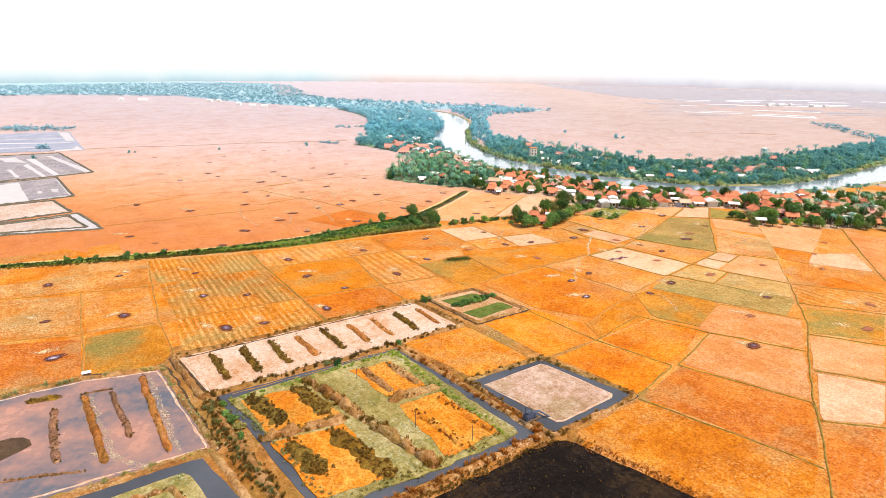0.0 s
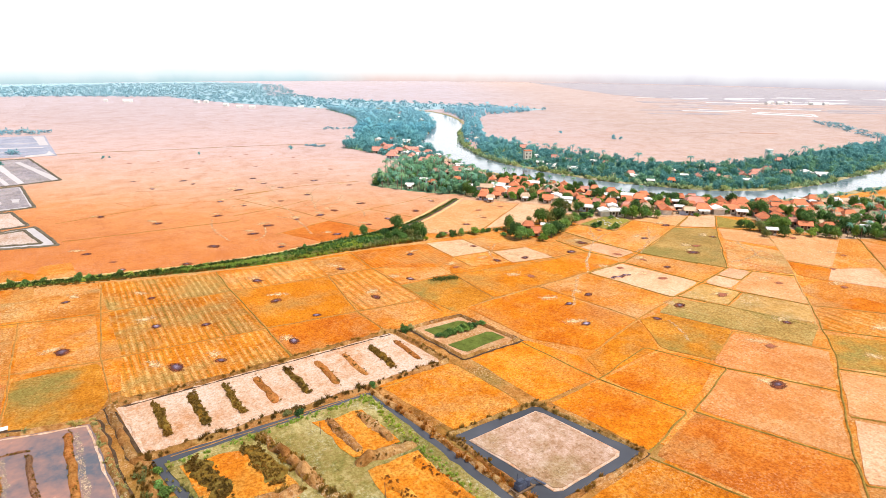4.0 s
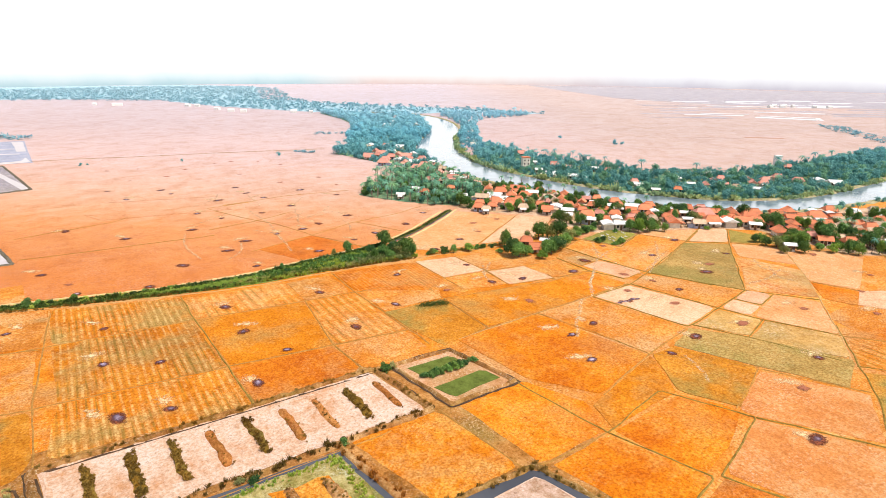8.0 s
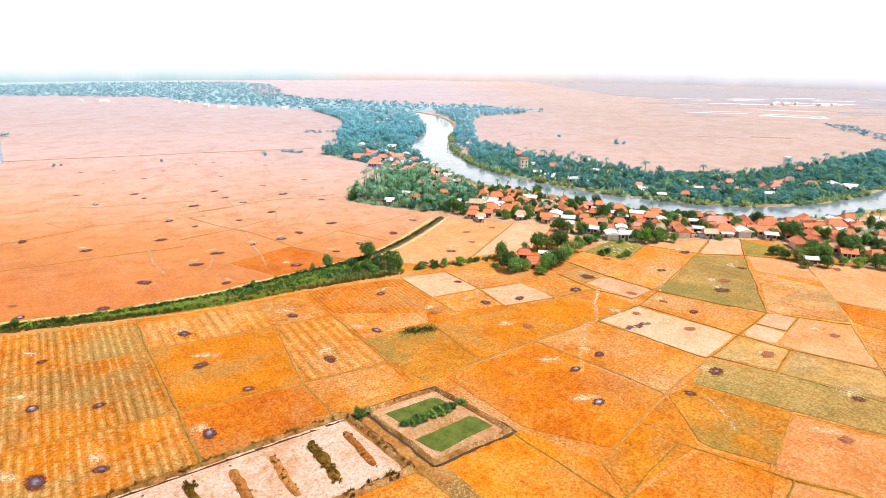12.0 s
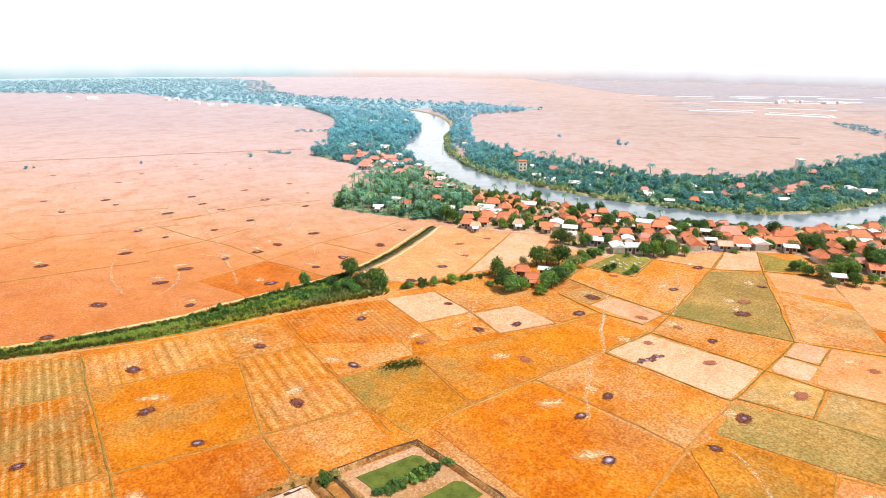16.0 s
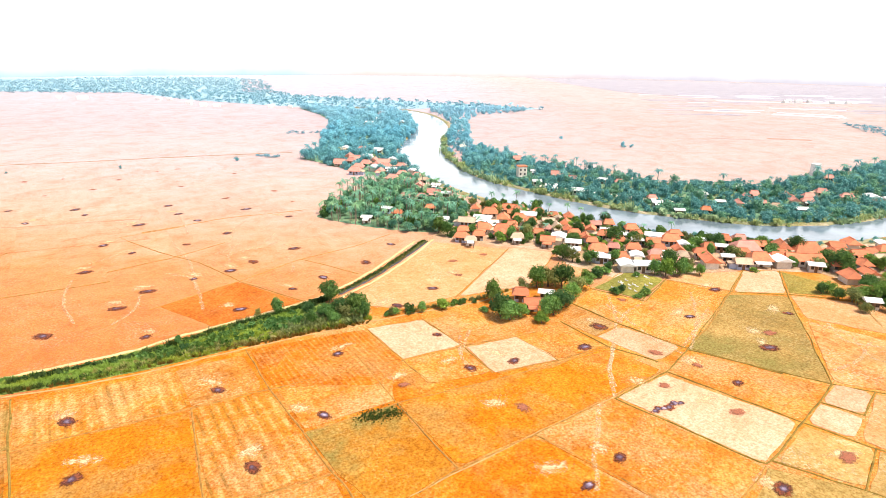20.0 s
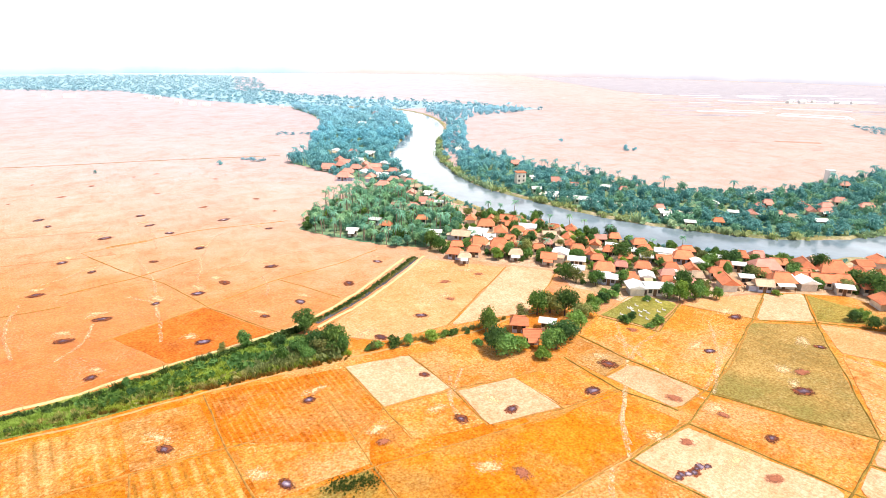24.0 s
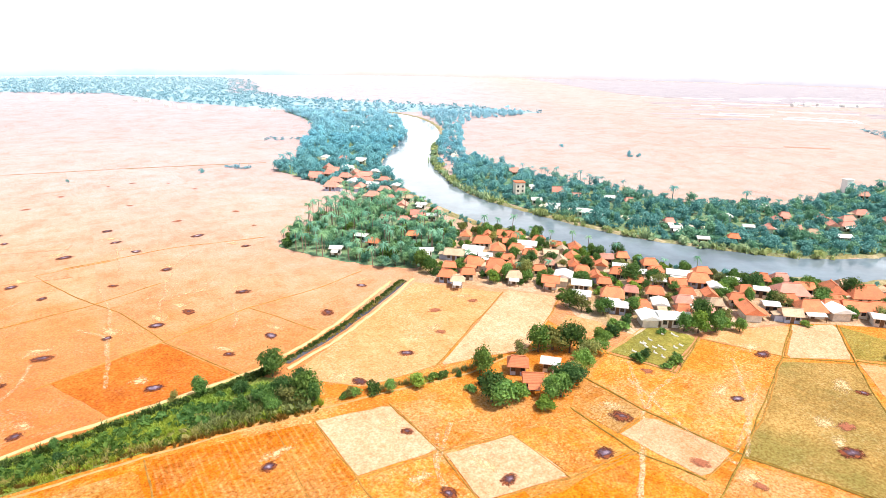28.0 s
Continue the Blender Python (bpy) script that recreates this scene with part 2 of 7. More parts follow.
STUBBLE = {
    "orange": stubble("stubble_orange", (0.37, 0.09, 0.006), (0.49, 0.148, 0.0095), (0.56, 0.205, 0.024), 0.0, 0.54, 0.2, bleach=0.45),
    "vivid": stubble("stubble_vivid_orange", (0.42, 0.105, 0.005), (0.53, 0.168, 0.008), (0.58, 0.25, 0.032), 0.0, 0.47, 0.12, bleach=0.3),
    "deep": stubble("stubble_deep_orange", (0.333, 0.0893, 0.018), (0.458, 0.136, 0.0288), (0.52, 0.179, 0.0495), 0.0, 0.41, 0.1),
    "redorange": stubble("stubble_red_orange", (0.354, 0.094, 0.0135), (0.478, 0.146, 0.0225), (0.551, 0.216, 0.054), 0.0, 0.81, 0.25, bleach=0.55),
    "peachorange": stubble("stubble_peach_orange", (0.43, 0.15, 0.035), (0.53, 0.215, 0.06), (0.58, 0.31, 0.13), 0.0, 0.74, 0.08, bleach=0.6),
    "rows": stubble("stubble_orange_in_rows", (0.333, 0.0846, 0.0054), (0.478, 0.141, 0.0081), (0.551, 0.197, 0.027), 0.4, 0.45, 0.15, 0.28, bleach=0.4),
    "gold": stubble("stubble_gold", (0.36, 0.105, 0.006), (0.50, 0.165, 0.011), (0.58, 0.275, 0.055), 0.0, 0.7, 0.22, bleach=0.5),
    "goldflat": stubble("stubble_flat_gold", (0.354, 0.111, 0.0054), (0.468, 0.164, 0.0081), (0.541, 0.221, 0.027), 0.0, 0.47, 0.3, bleach=0.3),
    "tan": stubble("stubble_tan", (0.34, 0.125, 0.018), (0.46, 0.185, 0.032), (0.57, 0.32, 0.11), 0.0, 0.95, 0.3, bleach=0.75),
    "peachgold": stubble("stubble_peach_gold", (0.41, 0.14, 0.015), (0.52, 0.20, 0.028), (0.59, 0.30, 0.08), 0.0, 0.81, 0.12, bleach=0.8),
    "peach": stubble("stubble_peach", (0.50, 0.225, 0.075), (0.575, 0.29, 0.125), (0.62, 0.37, 0.19), 0.0, 0.5, 0.05, bleach=0.4),
    "pale": stubble("bare_pale_soil", (0.55, 0.285, 0.145), (0.62, 0.375, 0.23), (0.66, 0.45, 0.31), 0.0, 0.41, 0.0),
    "olive": stubble("stubble_olive_weeds", (0.23, 0.16, 0.05), (0.33, 0.225, 0.075), (0.43, 0.295, 0.11), 0.0, 0.41, 0.6, bleach=0.25),
    "oliveorange": stubble("stubble_olive_orange", (0.33, 0.13, 0.014), (0.44, 0.18, 0.02), (0.53, 0.25, 0.05), 0.0, 0.54, 0.65, bleach=0.2),
    "tangreen": stubble("stubble_tan_green", (0.36, 0.21, 0.06), (0.50, 0.31, 0.10), (0.60, 0.41, 0.18), 0.0, 0.68, 0.55, bleach=0.6),
    "green": stubble("grass_pasture", (0.19, 0.16, 0.035), (0.28, 0.22, 0.055), (0.38, 0.28, 0.085), 0.0, 0.41, 0.4),
    "mixed": stubble("stubble_mixed_tracks", (0.42, 0.11, 0.018), (0.55, 0.27, 0.08), (0.63, 0.43, 0.20), 0.0, 0.68, 0.3, bleach=0.6),
    "striped": stubble("stubble_in_windrows", (0.31, 0.095, 0.006), (0.46, 0.155, 0.010), (0.56, 0.25, 0.045), 0.8, 0.6, 0.45, 0.19, bleach=0.55),
    "striped2": stubble("stubble_in_pale_rows", (0.43, 0.135, 0.010), (0.52, 0.19, 0.018), (0.59, 0.32, 0.09), 0.7, 0.4, 0.1, 0.13, bleach=0.5),
    "faded": stubble("dull_red_stubble", (0.36, 0.22, 0.165), (0.41, 0.255, 0.19), (0.45, 0.29, 0.22), 0.0, 0.2, 0.0),
    # mud colour with lilac-grey distance haze mixed in
    "mudflat": stubble("far_mudflats_haze_tint", (0.26, 0.245, 0.29), (0.34, 0.31, 0.35), (0.42, 0.37, 0.40), 0.3, 0.2, 0.0, 0.02, sheen=0.15),
}
# the open plain pales with distance: haze put into the stubble colour
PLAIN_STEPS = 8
OPEN_PLAIN = stubble("stubble_plain_haze_tint", (0.48, 0.20, 0.06), (0.52, 0.24, 0.09), (0.55, 0.30, 0.15), 0.0, 0.42, 0.0, sheen=0.10,
                     haze_steps=[(0.0, (0.51, 0.155, 0.024)), (0.055, (0.54, 0.205, 0.058)), (0.09, (0.56, 0.28, 0.145)), (0.13, (0.55, 0.322, 0.225)), (0.22, (0.52, 0.355, 0.315)), (0.4, (0.455, 0.343, 0.335)), (0.8, (0.43, 0.365, 0.39))])
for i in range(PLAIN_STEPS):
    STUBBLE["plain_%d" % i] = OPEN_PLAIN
# the farthest plots use the same haze-tinted plain
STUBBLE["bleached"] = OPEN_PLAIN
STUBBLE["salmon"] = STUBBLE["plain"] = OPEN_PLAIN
M_BUND_DRY = plain("dry_earth_bund", (0.34, 0.17, 0.04), 0.95, 0.45, 0.8, 0.1, 0.1)
M_BUND_GRASS = plain("grassy_bund", (0.23, 0.145, 0.03), 0.95, 0.5, 0.8, 0.1, 0.1)
M_WETBANK = plain("dark_weedy_bank", (0.12, 0.10, 0.07), 0.95, 0.5, 0.8, 0.1, 0.1)
M_PATH = plain("trodden_earth_path", (0.46, 0.27, 0.105), 0.95, 0.3, 0.6, 0.1, 0.05)
M_ROAD = plain("pale_earth_road", (0.62, 0.44, 0.21), 0.95, 0.25, 0.6, 0.1, 0.05)
M_BANK = stubble("pond_bank_mud", (0.14, 0.058, 0.014), (0.30, 0.14, 0.042), (0.48, 0.30, 0.13), 0.0, 0.8, 0.3)
M_PALEMUD = stubble("dried_pale_mud", (0.46, 0.24, 0.115), (0.55, 0.40, 0.30), (0.60, 0.49, 0.42), 0.0, 0.6, 0.0)
M_PINKMUD = stubble("dried_pink_grey_mud", (0.22, 0.12, 0.055), (0.38, 0.25, 0.17), (0.52, 0.40, 0.34), 0.0, 0.45, 0.35)
M_ORANGEPLANT = stubble("dried_orange_weeds", (0.42, 0.13, 0.008), (0.54, 0.19, 0.014), (0.59, 0.31, 0.06), 0.0, 0.5, 0.22)
M_YELLOWGRASS = stubble("yellow_green_grass", (0.11, 0.125, 0.025), (0.27, 0.235, 0.07), (0.47, 0.41, 0.19), 0.0, 0.9, 0.4, bleach=0.35)
M_GREENGRASS = stubble("fresh_green_grass", (0.07, 0.115, 0.025), (0.15, 0.20, 0.05), (0.26, 0.29, 0.08), 0.0, 0.5, 0.3)
M_SCUM = plain("pond_weed_green", (0.10, 0.125, 0.025), 0.95, 0.4, 0.4, 0.05, 0.02)
M_ASH = ash_mat("burnt_straw_ash")
M_ASHRIM = scattered("scorched_straw", (0.12, 0.035, 0.02), 0.5)
M_SCORCH = scattered("scorched_red_straw", (0.30, 0.105, 0.055), 0.55)
M_BURNT = stubble("burnt_field", (0.004, 0.003, 0.003), (0.009, 0.006, 0.007), (0.035, 0.022, 0.016), 0.0, 0.5, 0.0)
M_BRIGHT = scattered("strewn_pale_straw", (0.66, 0.46, 0.24), 0.05)
M_RIVER = water_mat("river_water", (0.15, 0.19, 0.22), 0.13, 0.03, 0.5)
M_DITCH = water_mat("dark_ditch_water", (0.075, 0.078, 0.09), 0.1, 0.06, 0.8)
M_BARK = plain("bark", (0.14, 0.10, 0.07), 0.95, 0.4, 3, 0.1)
M_PALMBARK = plain("palm_bark", (0.22, 0.17, 0.13), 0.95, 0.3, 4, 0.1)
M_LEAF = leafy("broad_leaves", (0.03, 0.10, 0.022), (0.28, 0.50, 0.12))
M_LEAFDARK = leafy("dark_leaves", (0.02, 0.068, 0.02), (0.17, 0.32, 0.08))
M_LEAFGREY = leafy("dusty_leaves", (0.06, 0.09, 0.03), (0.38, 0.43, 0.15))
M_HEDGE = leafy("hedge_leaves", (0.022, 0.05, 0.012), (0.16, 0.24, 0.045))
M_LEAFB = leafy("bright_leaves", (0.08, 0.19, 0.025), (0.38, 0.58, 0.12))
M_PALM = leafy("palm_leaves", (0.065, 0.25, 0.17), (0.37, 0.67, 0.46))
M_GROVE = leafy("grove_leaves", (0.05, 0.20, 0.14), (0.30, 0.57, 0.36))
# distance haze goes into these leaf colours as pale blue
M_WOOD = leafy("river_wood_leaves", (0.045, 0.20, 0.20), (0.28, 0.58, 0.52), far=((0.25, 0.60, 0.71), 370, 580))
M_FARWOOD = leafy("far_wood_haze_leaves", (0.20, 0.41, 0.49), (0.29, 0.50, 0.58), far=((0.43, 0.58, 0.63), 830, 1350))
M_REED = leafy("canal_reeds", (0.21, 0.33, 0.035), (0.62, 0.74, 0.17))
M_DRYWEED = leafy("dry_weeds", (0.20, 0.20, 0.06), (0.48, 0.45, 0.18))
M_TILE = roof_tiles("clay_roof_tiles", (0.58, 0.19, 0.09), (0.36, 0.15, 0.09))
# pinkish red tiles, also for far roofs paled by haze
M_TILEPINK = roof_tiles("pink_red_and_hazed_roof_tiles", (0.54, 0.24, 0.18), (0.40, 0.22, 0.17))
M_TILEBEIGE = roof_tiles("weathered_beige_roof_tiles", (0.50, 0.36, 0.24), (0.30, 0.22, 0.16))
M_ZINC = plain("white_sheet_roof", (0.72, 0.70, 0.66), 0.5, 0.15, 0.8, 0.4)
M_WALL = plain("limewashed_wall", (0.68, 0.60, 0.50), 0.9, 0.2, 0.8)
M_WALLB = plain("pale_blue_wall", (0.38, 0.42, 0.52), 0.9, 0.2, 0.8)
M_TIMBER = plain("weathered_timber", (0.16, 0.10, 0.06), 0.9, 0.3, 3)
M_GLASS = plain("dark_window_glass", (0.03, 0.035, 0.04), 0.1, 0.1, 1, 0.5)
M_STONE = plain("white_grave_stone", (0.52, 0.50, 0.44), 0.8, 0.25, 2)
M_YARD = stubble("trodden_yard", (0.36, 0.22, 0.13), (0.50, 0.35, 0.24), (0.60, 0.47, 0.36), 0.0, 0.6, 0.4)
M_SANDROAD = plain("pale_sand_road", (0.72, 0.62, 0.50), 0.95, 0.15, 0.4, 0.1)
M_RIVERBANK = stubble("river_bank_scrub", (0.14, 0.17, 0.08), (0.26, 0.26, 0.15), (0.46, 0.38, 0.27), 0.0, 0.5, 0.4)

M_RIDGEWEED = leafy("ridge_weeds", (0.09, 0.055, 0.010), (0.36, 0.22, 0.04))
M_ORANGEWEED = leafy("orange_weeds", (0.20, 0.07, 0.01), (0.46, 0.20, 0.03))

M_TRACK = scattered("trodden_track", (0.64, 0.46, 0.26), -0.05, False)
M_UNDER = stubble("undergrowth", (0.05, 0.14, 0.09), (0.12, 0.25, 0.15), (0.30, 0.36, 0.20), 0.0, 0.4, 0.3)
# brown mud, also used as painted shade lines outside the pond banks
M_MUDSHADE = plain("brown_mud_and_shade_line", (0.075, 0.045, 0.026), 0.85, 0.5, 0.5, 0.1)


def pink_patched_water(name, deep, silt):
    """Shallow pond: clear mirror; pinkish patches paint shoals and reflections into its colour."""
    m, t, b = nodes_of(name, 0.05)
    p = place_of(t)
    k = calc(t, "ADD", calc(t, "MULTIPLY", noise_at(t, p, 0.07, 5, 0.6), 0.75), calc(t, "MULTIPLY", noise_at(t, p, 0.6, 4, 0.7), 0.25))
    t.links.new(ramp(t, k, [(0.38, deep), (0.54, tuple((a + c) / 2 for a, c in zip(deep, silt))), (0.70, silt)]), b.inputs["Base Color"])
    t.links.new(ramp(t, k, [(0.42, (0.06, 0.06, 0.06)), (0.72, (0.42, 0.42, 0.42))]), b.inputs["Roughness"])
    b.inputs["IOR"].default_value = 1.33
    b.inputs["Specular IOR Level"].default_value = 0.5
    return m


M_CRUST = scattered("pale_mud_crust", (0.50, 0.37, 0.25), -0.03, False)
M_SCRUB = leafy("river_scrub", (0.17, 0.28, 0.15), (0.46, 0.58, 0.32))
M_POND = pink_patched_water("muddy_pond_water", (0.11, 0.115, 0.135), (0.50, 0.235, 0.15))

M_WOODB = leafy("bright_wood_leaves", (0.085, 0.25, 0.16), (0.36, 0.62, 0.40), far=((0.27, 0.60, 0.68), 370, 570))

# teal base and far hue both imitate haze in the leaf colour
M_MIDWOOD = leafy("haze_tinted_wood_leaves", (0.15, 0.43, 0.52), (0.36, 0.68, 0.76), far=((0.44, 0.70, 0.79), 560, 800))

# ---- mesh helpers ----
rnd = random.Random(11)
rng = np.random.default_rng(7)


def mesh_of(name, verts, faces, material, smooth=False):
    me = bpy.data.meshes.new(name)
    me.from_pydata([tuple(v) for v in verts], [], [tuple(f) for f in faces])
    me.materials.append(material)
    if smooth:
        me.polygons.foreach_set("use_smooth", [True] * len(me.polygons))
    me.update()
    return me


def part(name, bm, material, parent, label=""):
    """Links a bmesh as one mesh object under a thing or a part."""
    me = bpy.data.meshes.new(name)
    bm.to_mesh(me)
    bm.free()
    me.materials.append(material)
    ob = new(name, me)
    ob.parent = parent
    return tagged(ob, label)


def linked(name, me, parent, m=None, label=""):
    ob = new(name, me)
    ob.parent = parent
    if m is not None:
        ob.matrix_basis = m
    return tagged(ob, label)


def empty(name, x, y, z=0.0, turn=0.0, scale=1.0):
    ob = new(name)
    ob.empty_display_size = 0.3
    ob.matrix_basis = pose(x, y, z, 0, 0, turn) @ Matrix.Scale(scale, 4)
    return ob


def resample(points, step, closed=False):
    """Evenly spaced points along a polyline, rounded at the corners."""
    p = np.array(points, float)
    if closed:
        p = np.vstack([p, p[:1]])
    seg = np.hypot(*np.diff(p, axis=0).T)
    s = np.concatenate([[0], np.cumsum(seg)])
    n = max(2, int(round(s[-1] / step)) + 1)
    at = np.linspace(0, s[-1], n)
    return np.stack([np.interp(at, s, p[:, 0]), np.interp(at, s, p[:, 1])], 1)


def smoothed(points, step, rounds=2):
    p = np.array(points, float)
    for _ in range(rounds):
        a, b = p[:-1] * 0.75 + p[1:] * 0.25, p[:-1] * 0.25 + p[1:] * 0.75
        mid = np.stack([a, b], 1).reshape(-1, 2)
        p = np.vstack([p[:1], mid, p[-1:]])
    return resample(p, step)


def sides(p):
    d = np.gradient(p, axis=0)
    d /= np.maximum(np.hypot(d[:, 0], d[:, 1]), 1e-6)[:, None]
    return np.stack([-d[:, 1], d[:, 0]], 1)


def ribbon(name, points, profile, material, rough=0.12, step=2.0, z=0.0, wander=0.15, rounds=1, taper=0.0):
    """A ridge or strip along a line: profile is rows of (across, up)."""
    p = smoothed(points, step, rounds)
    n = sides(p)
    k = len(profile)
    verts = []
    for i in range(len(p)):
        sway = wander * noise.noise((p[i][0] * 0.15, p[i][1] * 0.15, 3.0))
        ends = min(i, len(p) - 1 - i) * step
        k_end = 1.0 if ends >= taper else 0.05 + 0.95 * math.sqrt(max(ends, 0.0) / taper)
        for a, u in profile:
            a, u = a * (0.45 + 0.55 * k_end), u * k_end
            swell = 1 + 1.6 * rough * noise.noise((p[i][0] * 0.4 + a, p[i][1] * 0.4, u * 9))
            q = p[i] + n[i] * (a * swell + sway)
            verts.append((q[0], q[1], z + u * (1 + 3 * rough * noise.noise((q[0] * 0.6, q[1] * 0.6, 1.7)))))
    faces = [(i * k + j + 1, i * k + j, (i + 1) * k + j, (i + 1) * k + j + 1) for i in range(len(p) - 1) for j in range(k - 1)]
    return mesh_of(name, verts, faces, material, True)


def slab(name, corners, z, material, edge=0.35, step=2.5, inset=0.05):
    """A flat plot with a slightly uneven outline and a thin edge down to the ground."""
    c = np.array(corners, float)
    mid = c.mean(0)
    out = resample(c, step, True)[:-1]
    verts = []
    for q in out:
        d = q - mid
        d /= max(np.hypot(*d), 1e-6)
        q = q - d * (inset + edge * noise.noise((q[0] * 0.3, q[1] * 0.3, z * 10)))
        verts.append((q[0], q[1], z))
    n = len(verts)
    verts += [(v[0], v[1], -0.07) for v in verts]
    area = sum(verts[i][0] * verts[(i + 1) % n][1] - verts[(i + 1) % n][0] * verts[i][1] for i in range(n))
    top = list(range(n)) if area > 0 else list(range(n))[::-1]
    faces = [top] + [(i, (i + 1) % n, n + (i + 1) % n, n + i) for i in range(n)]
    return mesh_of(name, verts, faces, material)


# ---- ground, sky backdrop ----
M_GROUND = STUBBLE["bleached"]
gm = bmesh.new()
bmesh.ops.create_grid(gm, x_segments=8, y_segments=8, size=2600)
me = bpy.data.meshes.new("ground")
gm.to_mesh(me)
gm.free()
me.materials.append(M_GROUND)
tagged(new("ground", me), "wide flat plain of dry rice stubble, haze-tinted pale", "ground", kind="structure").location.z = -0.06


def backdrop_mat():
    """Glowing backdrop: white sky and haze painted above a pale line of distant land."""
    m = bpy.data.materials.new("painted_haze_backdrop")
    m.use_nodes = True
    t = m.node_tree
    t.nodes.remove(t.nodes["Principled BSDF"])
    g = t.nodes.new("ShaderNodeNewGeometry")
    xyz = t.nodes.new("ShaderNodeSeparateXYZ")
    t.links.new(g.outputs["Position"], xyz.inputs[0])
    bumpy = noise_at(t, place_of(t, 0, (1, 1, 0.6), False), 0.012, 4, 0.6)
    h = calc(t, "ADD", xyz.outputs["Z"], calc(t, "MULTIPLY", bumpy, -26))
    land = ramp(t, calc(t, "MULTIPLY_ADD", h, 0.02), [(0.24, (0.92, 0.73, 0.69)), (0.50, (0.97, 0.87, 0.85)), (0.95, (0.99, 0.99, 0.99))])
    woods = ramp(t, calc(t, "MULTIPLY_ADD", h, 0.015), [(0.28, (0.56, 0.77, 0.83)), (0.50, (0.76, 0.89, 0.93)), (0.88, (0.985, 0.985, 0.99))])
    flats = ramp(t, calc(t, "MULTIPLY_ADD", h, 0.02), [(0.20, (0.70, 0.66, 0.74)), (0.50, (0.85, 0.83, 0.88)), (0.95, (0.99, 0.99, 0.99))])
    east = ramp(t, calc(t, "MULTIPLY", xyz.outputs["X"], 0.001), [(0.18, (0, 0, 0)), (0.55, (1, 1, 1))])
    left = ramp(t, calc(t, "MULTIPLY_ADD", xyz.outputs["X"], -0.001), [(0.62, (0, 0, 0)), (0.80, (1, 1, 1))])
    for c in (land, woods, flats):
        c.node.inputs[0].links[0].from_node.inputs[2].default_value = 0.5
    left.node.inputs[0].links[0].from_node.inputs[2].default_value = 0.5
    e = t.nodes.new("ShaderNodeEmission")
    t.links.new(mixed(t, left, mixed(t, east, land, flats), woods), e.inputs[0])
    # emission grows with height to brighten sky and its mirror in water
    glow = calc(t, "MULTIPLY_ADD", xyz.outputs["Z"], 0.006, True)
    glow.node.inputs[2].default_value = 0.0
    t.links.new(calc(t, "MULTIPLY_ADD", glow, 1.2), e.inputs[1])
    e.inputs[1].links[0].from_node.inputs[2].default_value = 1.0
    t.links.new(e.outputs[0], t.nodes["Material Output"].inputs[0])
    return m


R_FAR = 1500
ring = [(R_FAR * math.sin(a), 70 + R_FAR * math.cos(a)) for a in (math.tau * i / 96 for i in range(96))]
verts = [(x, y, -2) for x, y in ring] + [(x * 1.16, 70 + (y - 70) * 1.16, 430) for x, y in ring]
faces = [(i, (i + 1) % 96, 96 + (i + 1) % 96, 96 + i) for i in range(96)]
tagged(new("backdrop", mesh_of("backdrop", verts, faces, backdrop_mat(), True)), "glowing backdrop painted with white hazy sky over pale horizon", "sky", kind="structure")

# ---- the river ----
WEST = [(-75, 752), (-30, 742), (-6, 722), (3, 680), (7, 630), (9, 590), (5, 548), (0, 509), (-3, 474), (0, 453), (7, 426), (17, 398), (27, 376), (40, 355), (57, 339), (70, 326), (84, 310), (99, 302),
        (114, 296), (130, 293), (145, 289), (165, 290), (190, 298), (221, 311), (251, 324), (330, 372), (450, 450)]
EAST = [(-75, 775), (-20, 768), (9, 735), (25, 695), (36, 640), (36, 591), (29, 532), (27, 475), (33, 431), (42, 398), (53, 381), (67, 364), (76, 352), (86, 342), (101, 329), (117, 321), (132, 314),
        (150, 309), (168, 310), (195, 317), (240, 343), (296, 384), (420, 480)]
west, east = smoothed(WEST, 5, 2), smoothed(EAST, 5, 2)
n = 180
west = np.stack([np.interp(np.linspace(0, 1, n), np.linspace(0, 1, len(west)), west[:, i]) for i in (0, 1)], 1)
near = []
j = 0
for q in west:
    while j + 1 < len(east) and np.hypot(*(east[j + 1] - q)) < np.hypot(*(east[j] - q)):
        j += 1
    near.append(east[j])
verts = [(*q, 0.12) for q in west] + [(*q, 0.12) for q in near]
faces = [(i + 1, i, n + i, n + i + 1) for i in range(n - 1)]
tagged(new("water", mesh_of("river", verts, faces, M_RIVER)), "wide calm grey river reflecting the white sky", "river", kind="structure")
for line, sign in ((WEST, -1), (EAST, 1)):
    prof = [(-0.3, -0.1), (0.6, 0.45), (1.6, 0.7), (2.6, 0.5), (4.2, -0.05)]
    prof = [(a * sign, u) for a, u in prof]
    tagged(new("river_bank", ribbon("river_bank", line, prof if sign > 0 else prof[::-1], M_RIVERBANK, 0.3, 3, 0.0, 2.0, 2)), "low scrubby earth bank along the river", "riverbank", kind="structure")

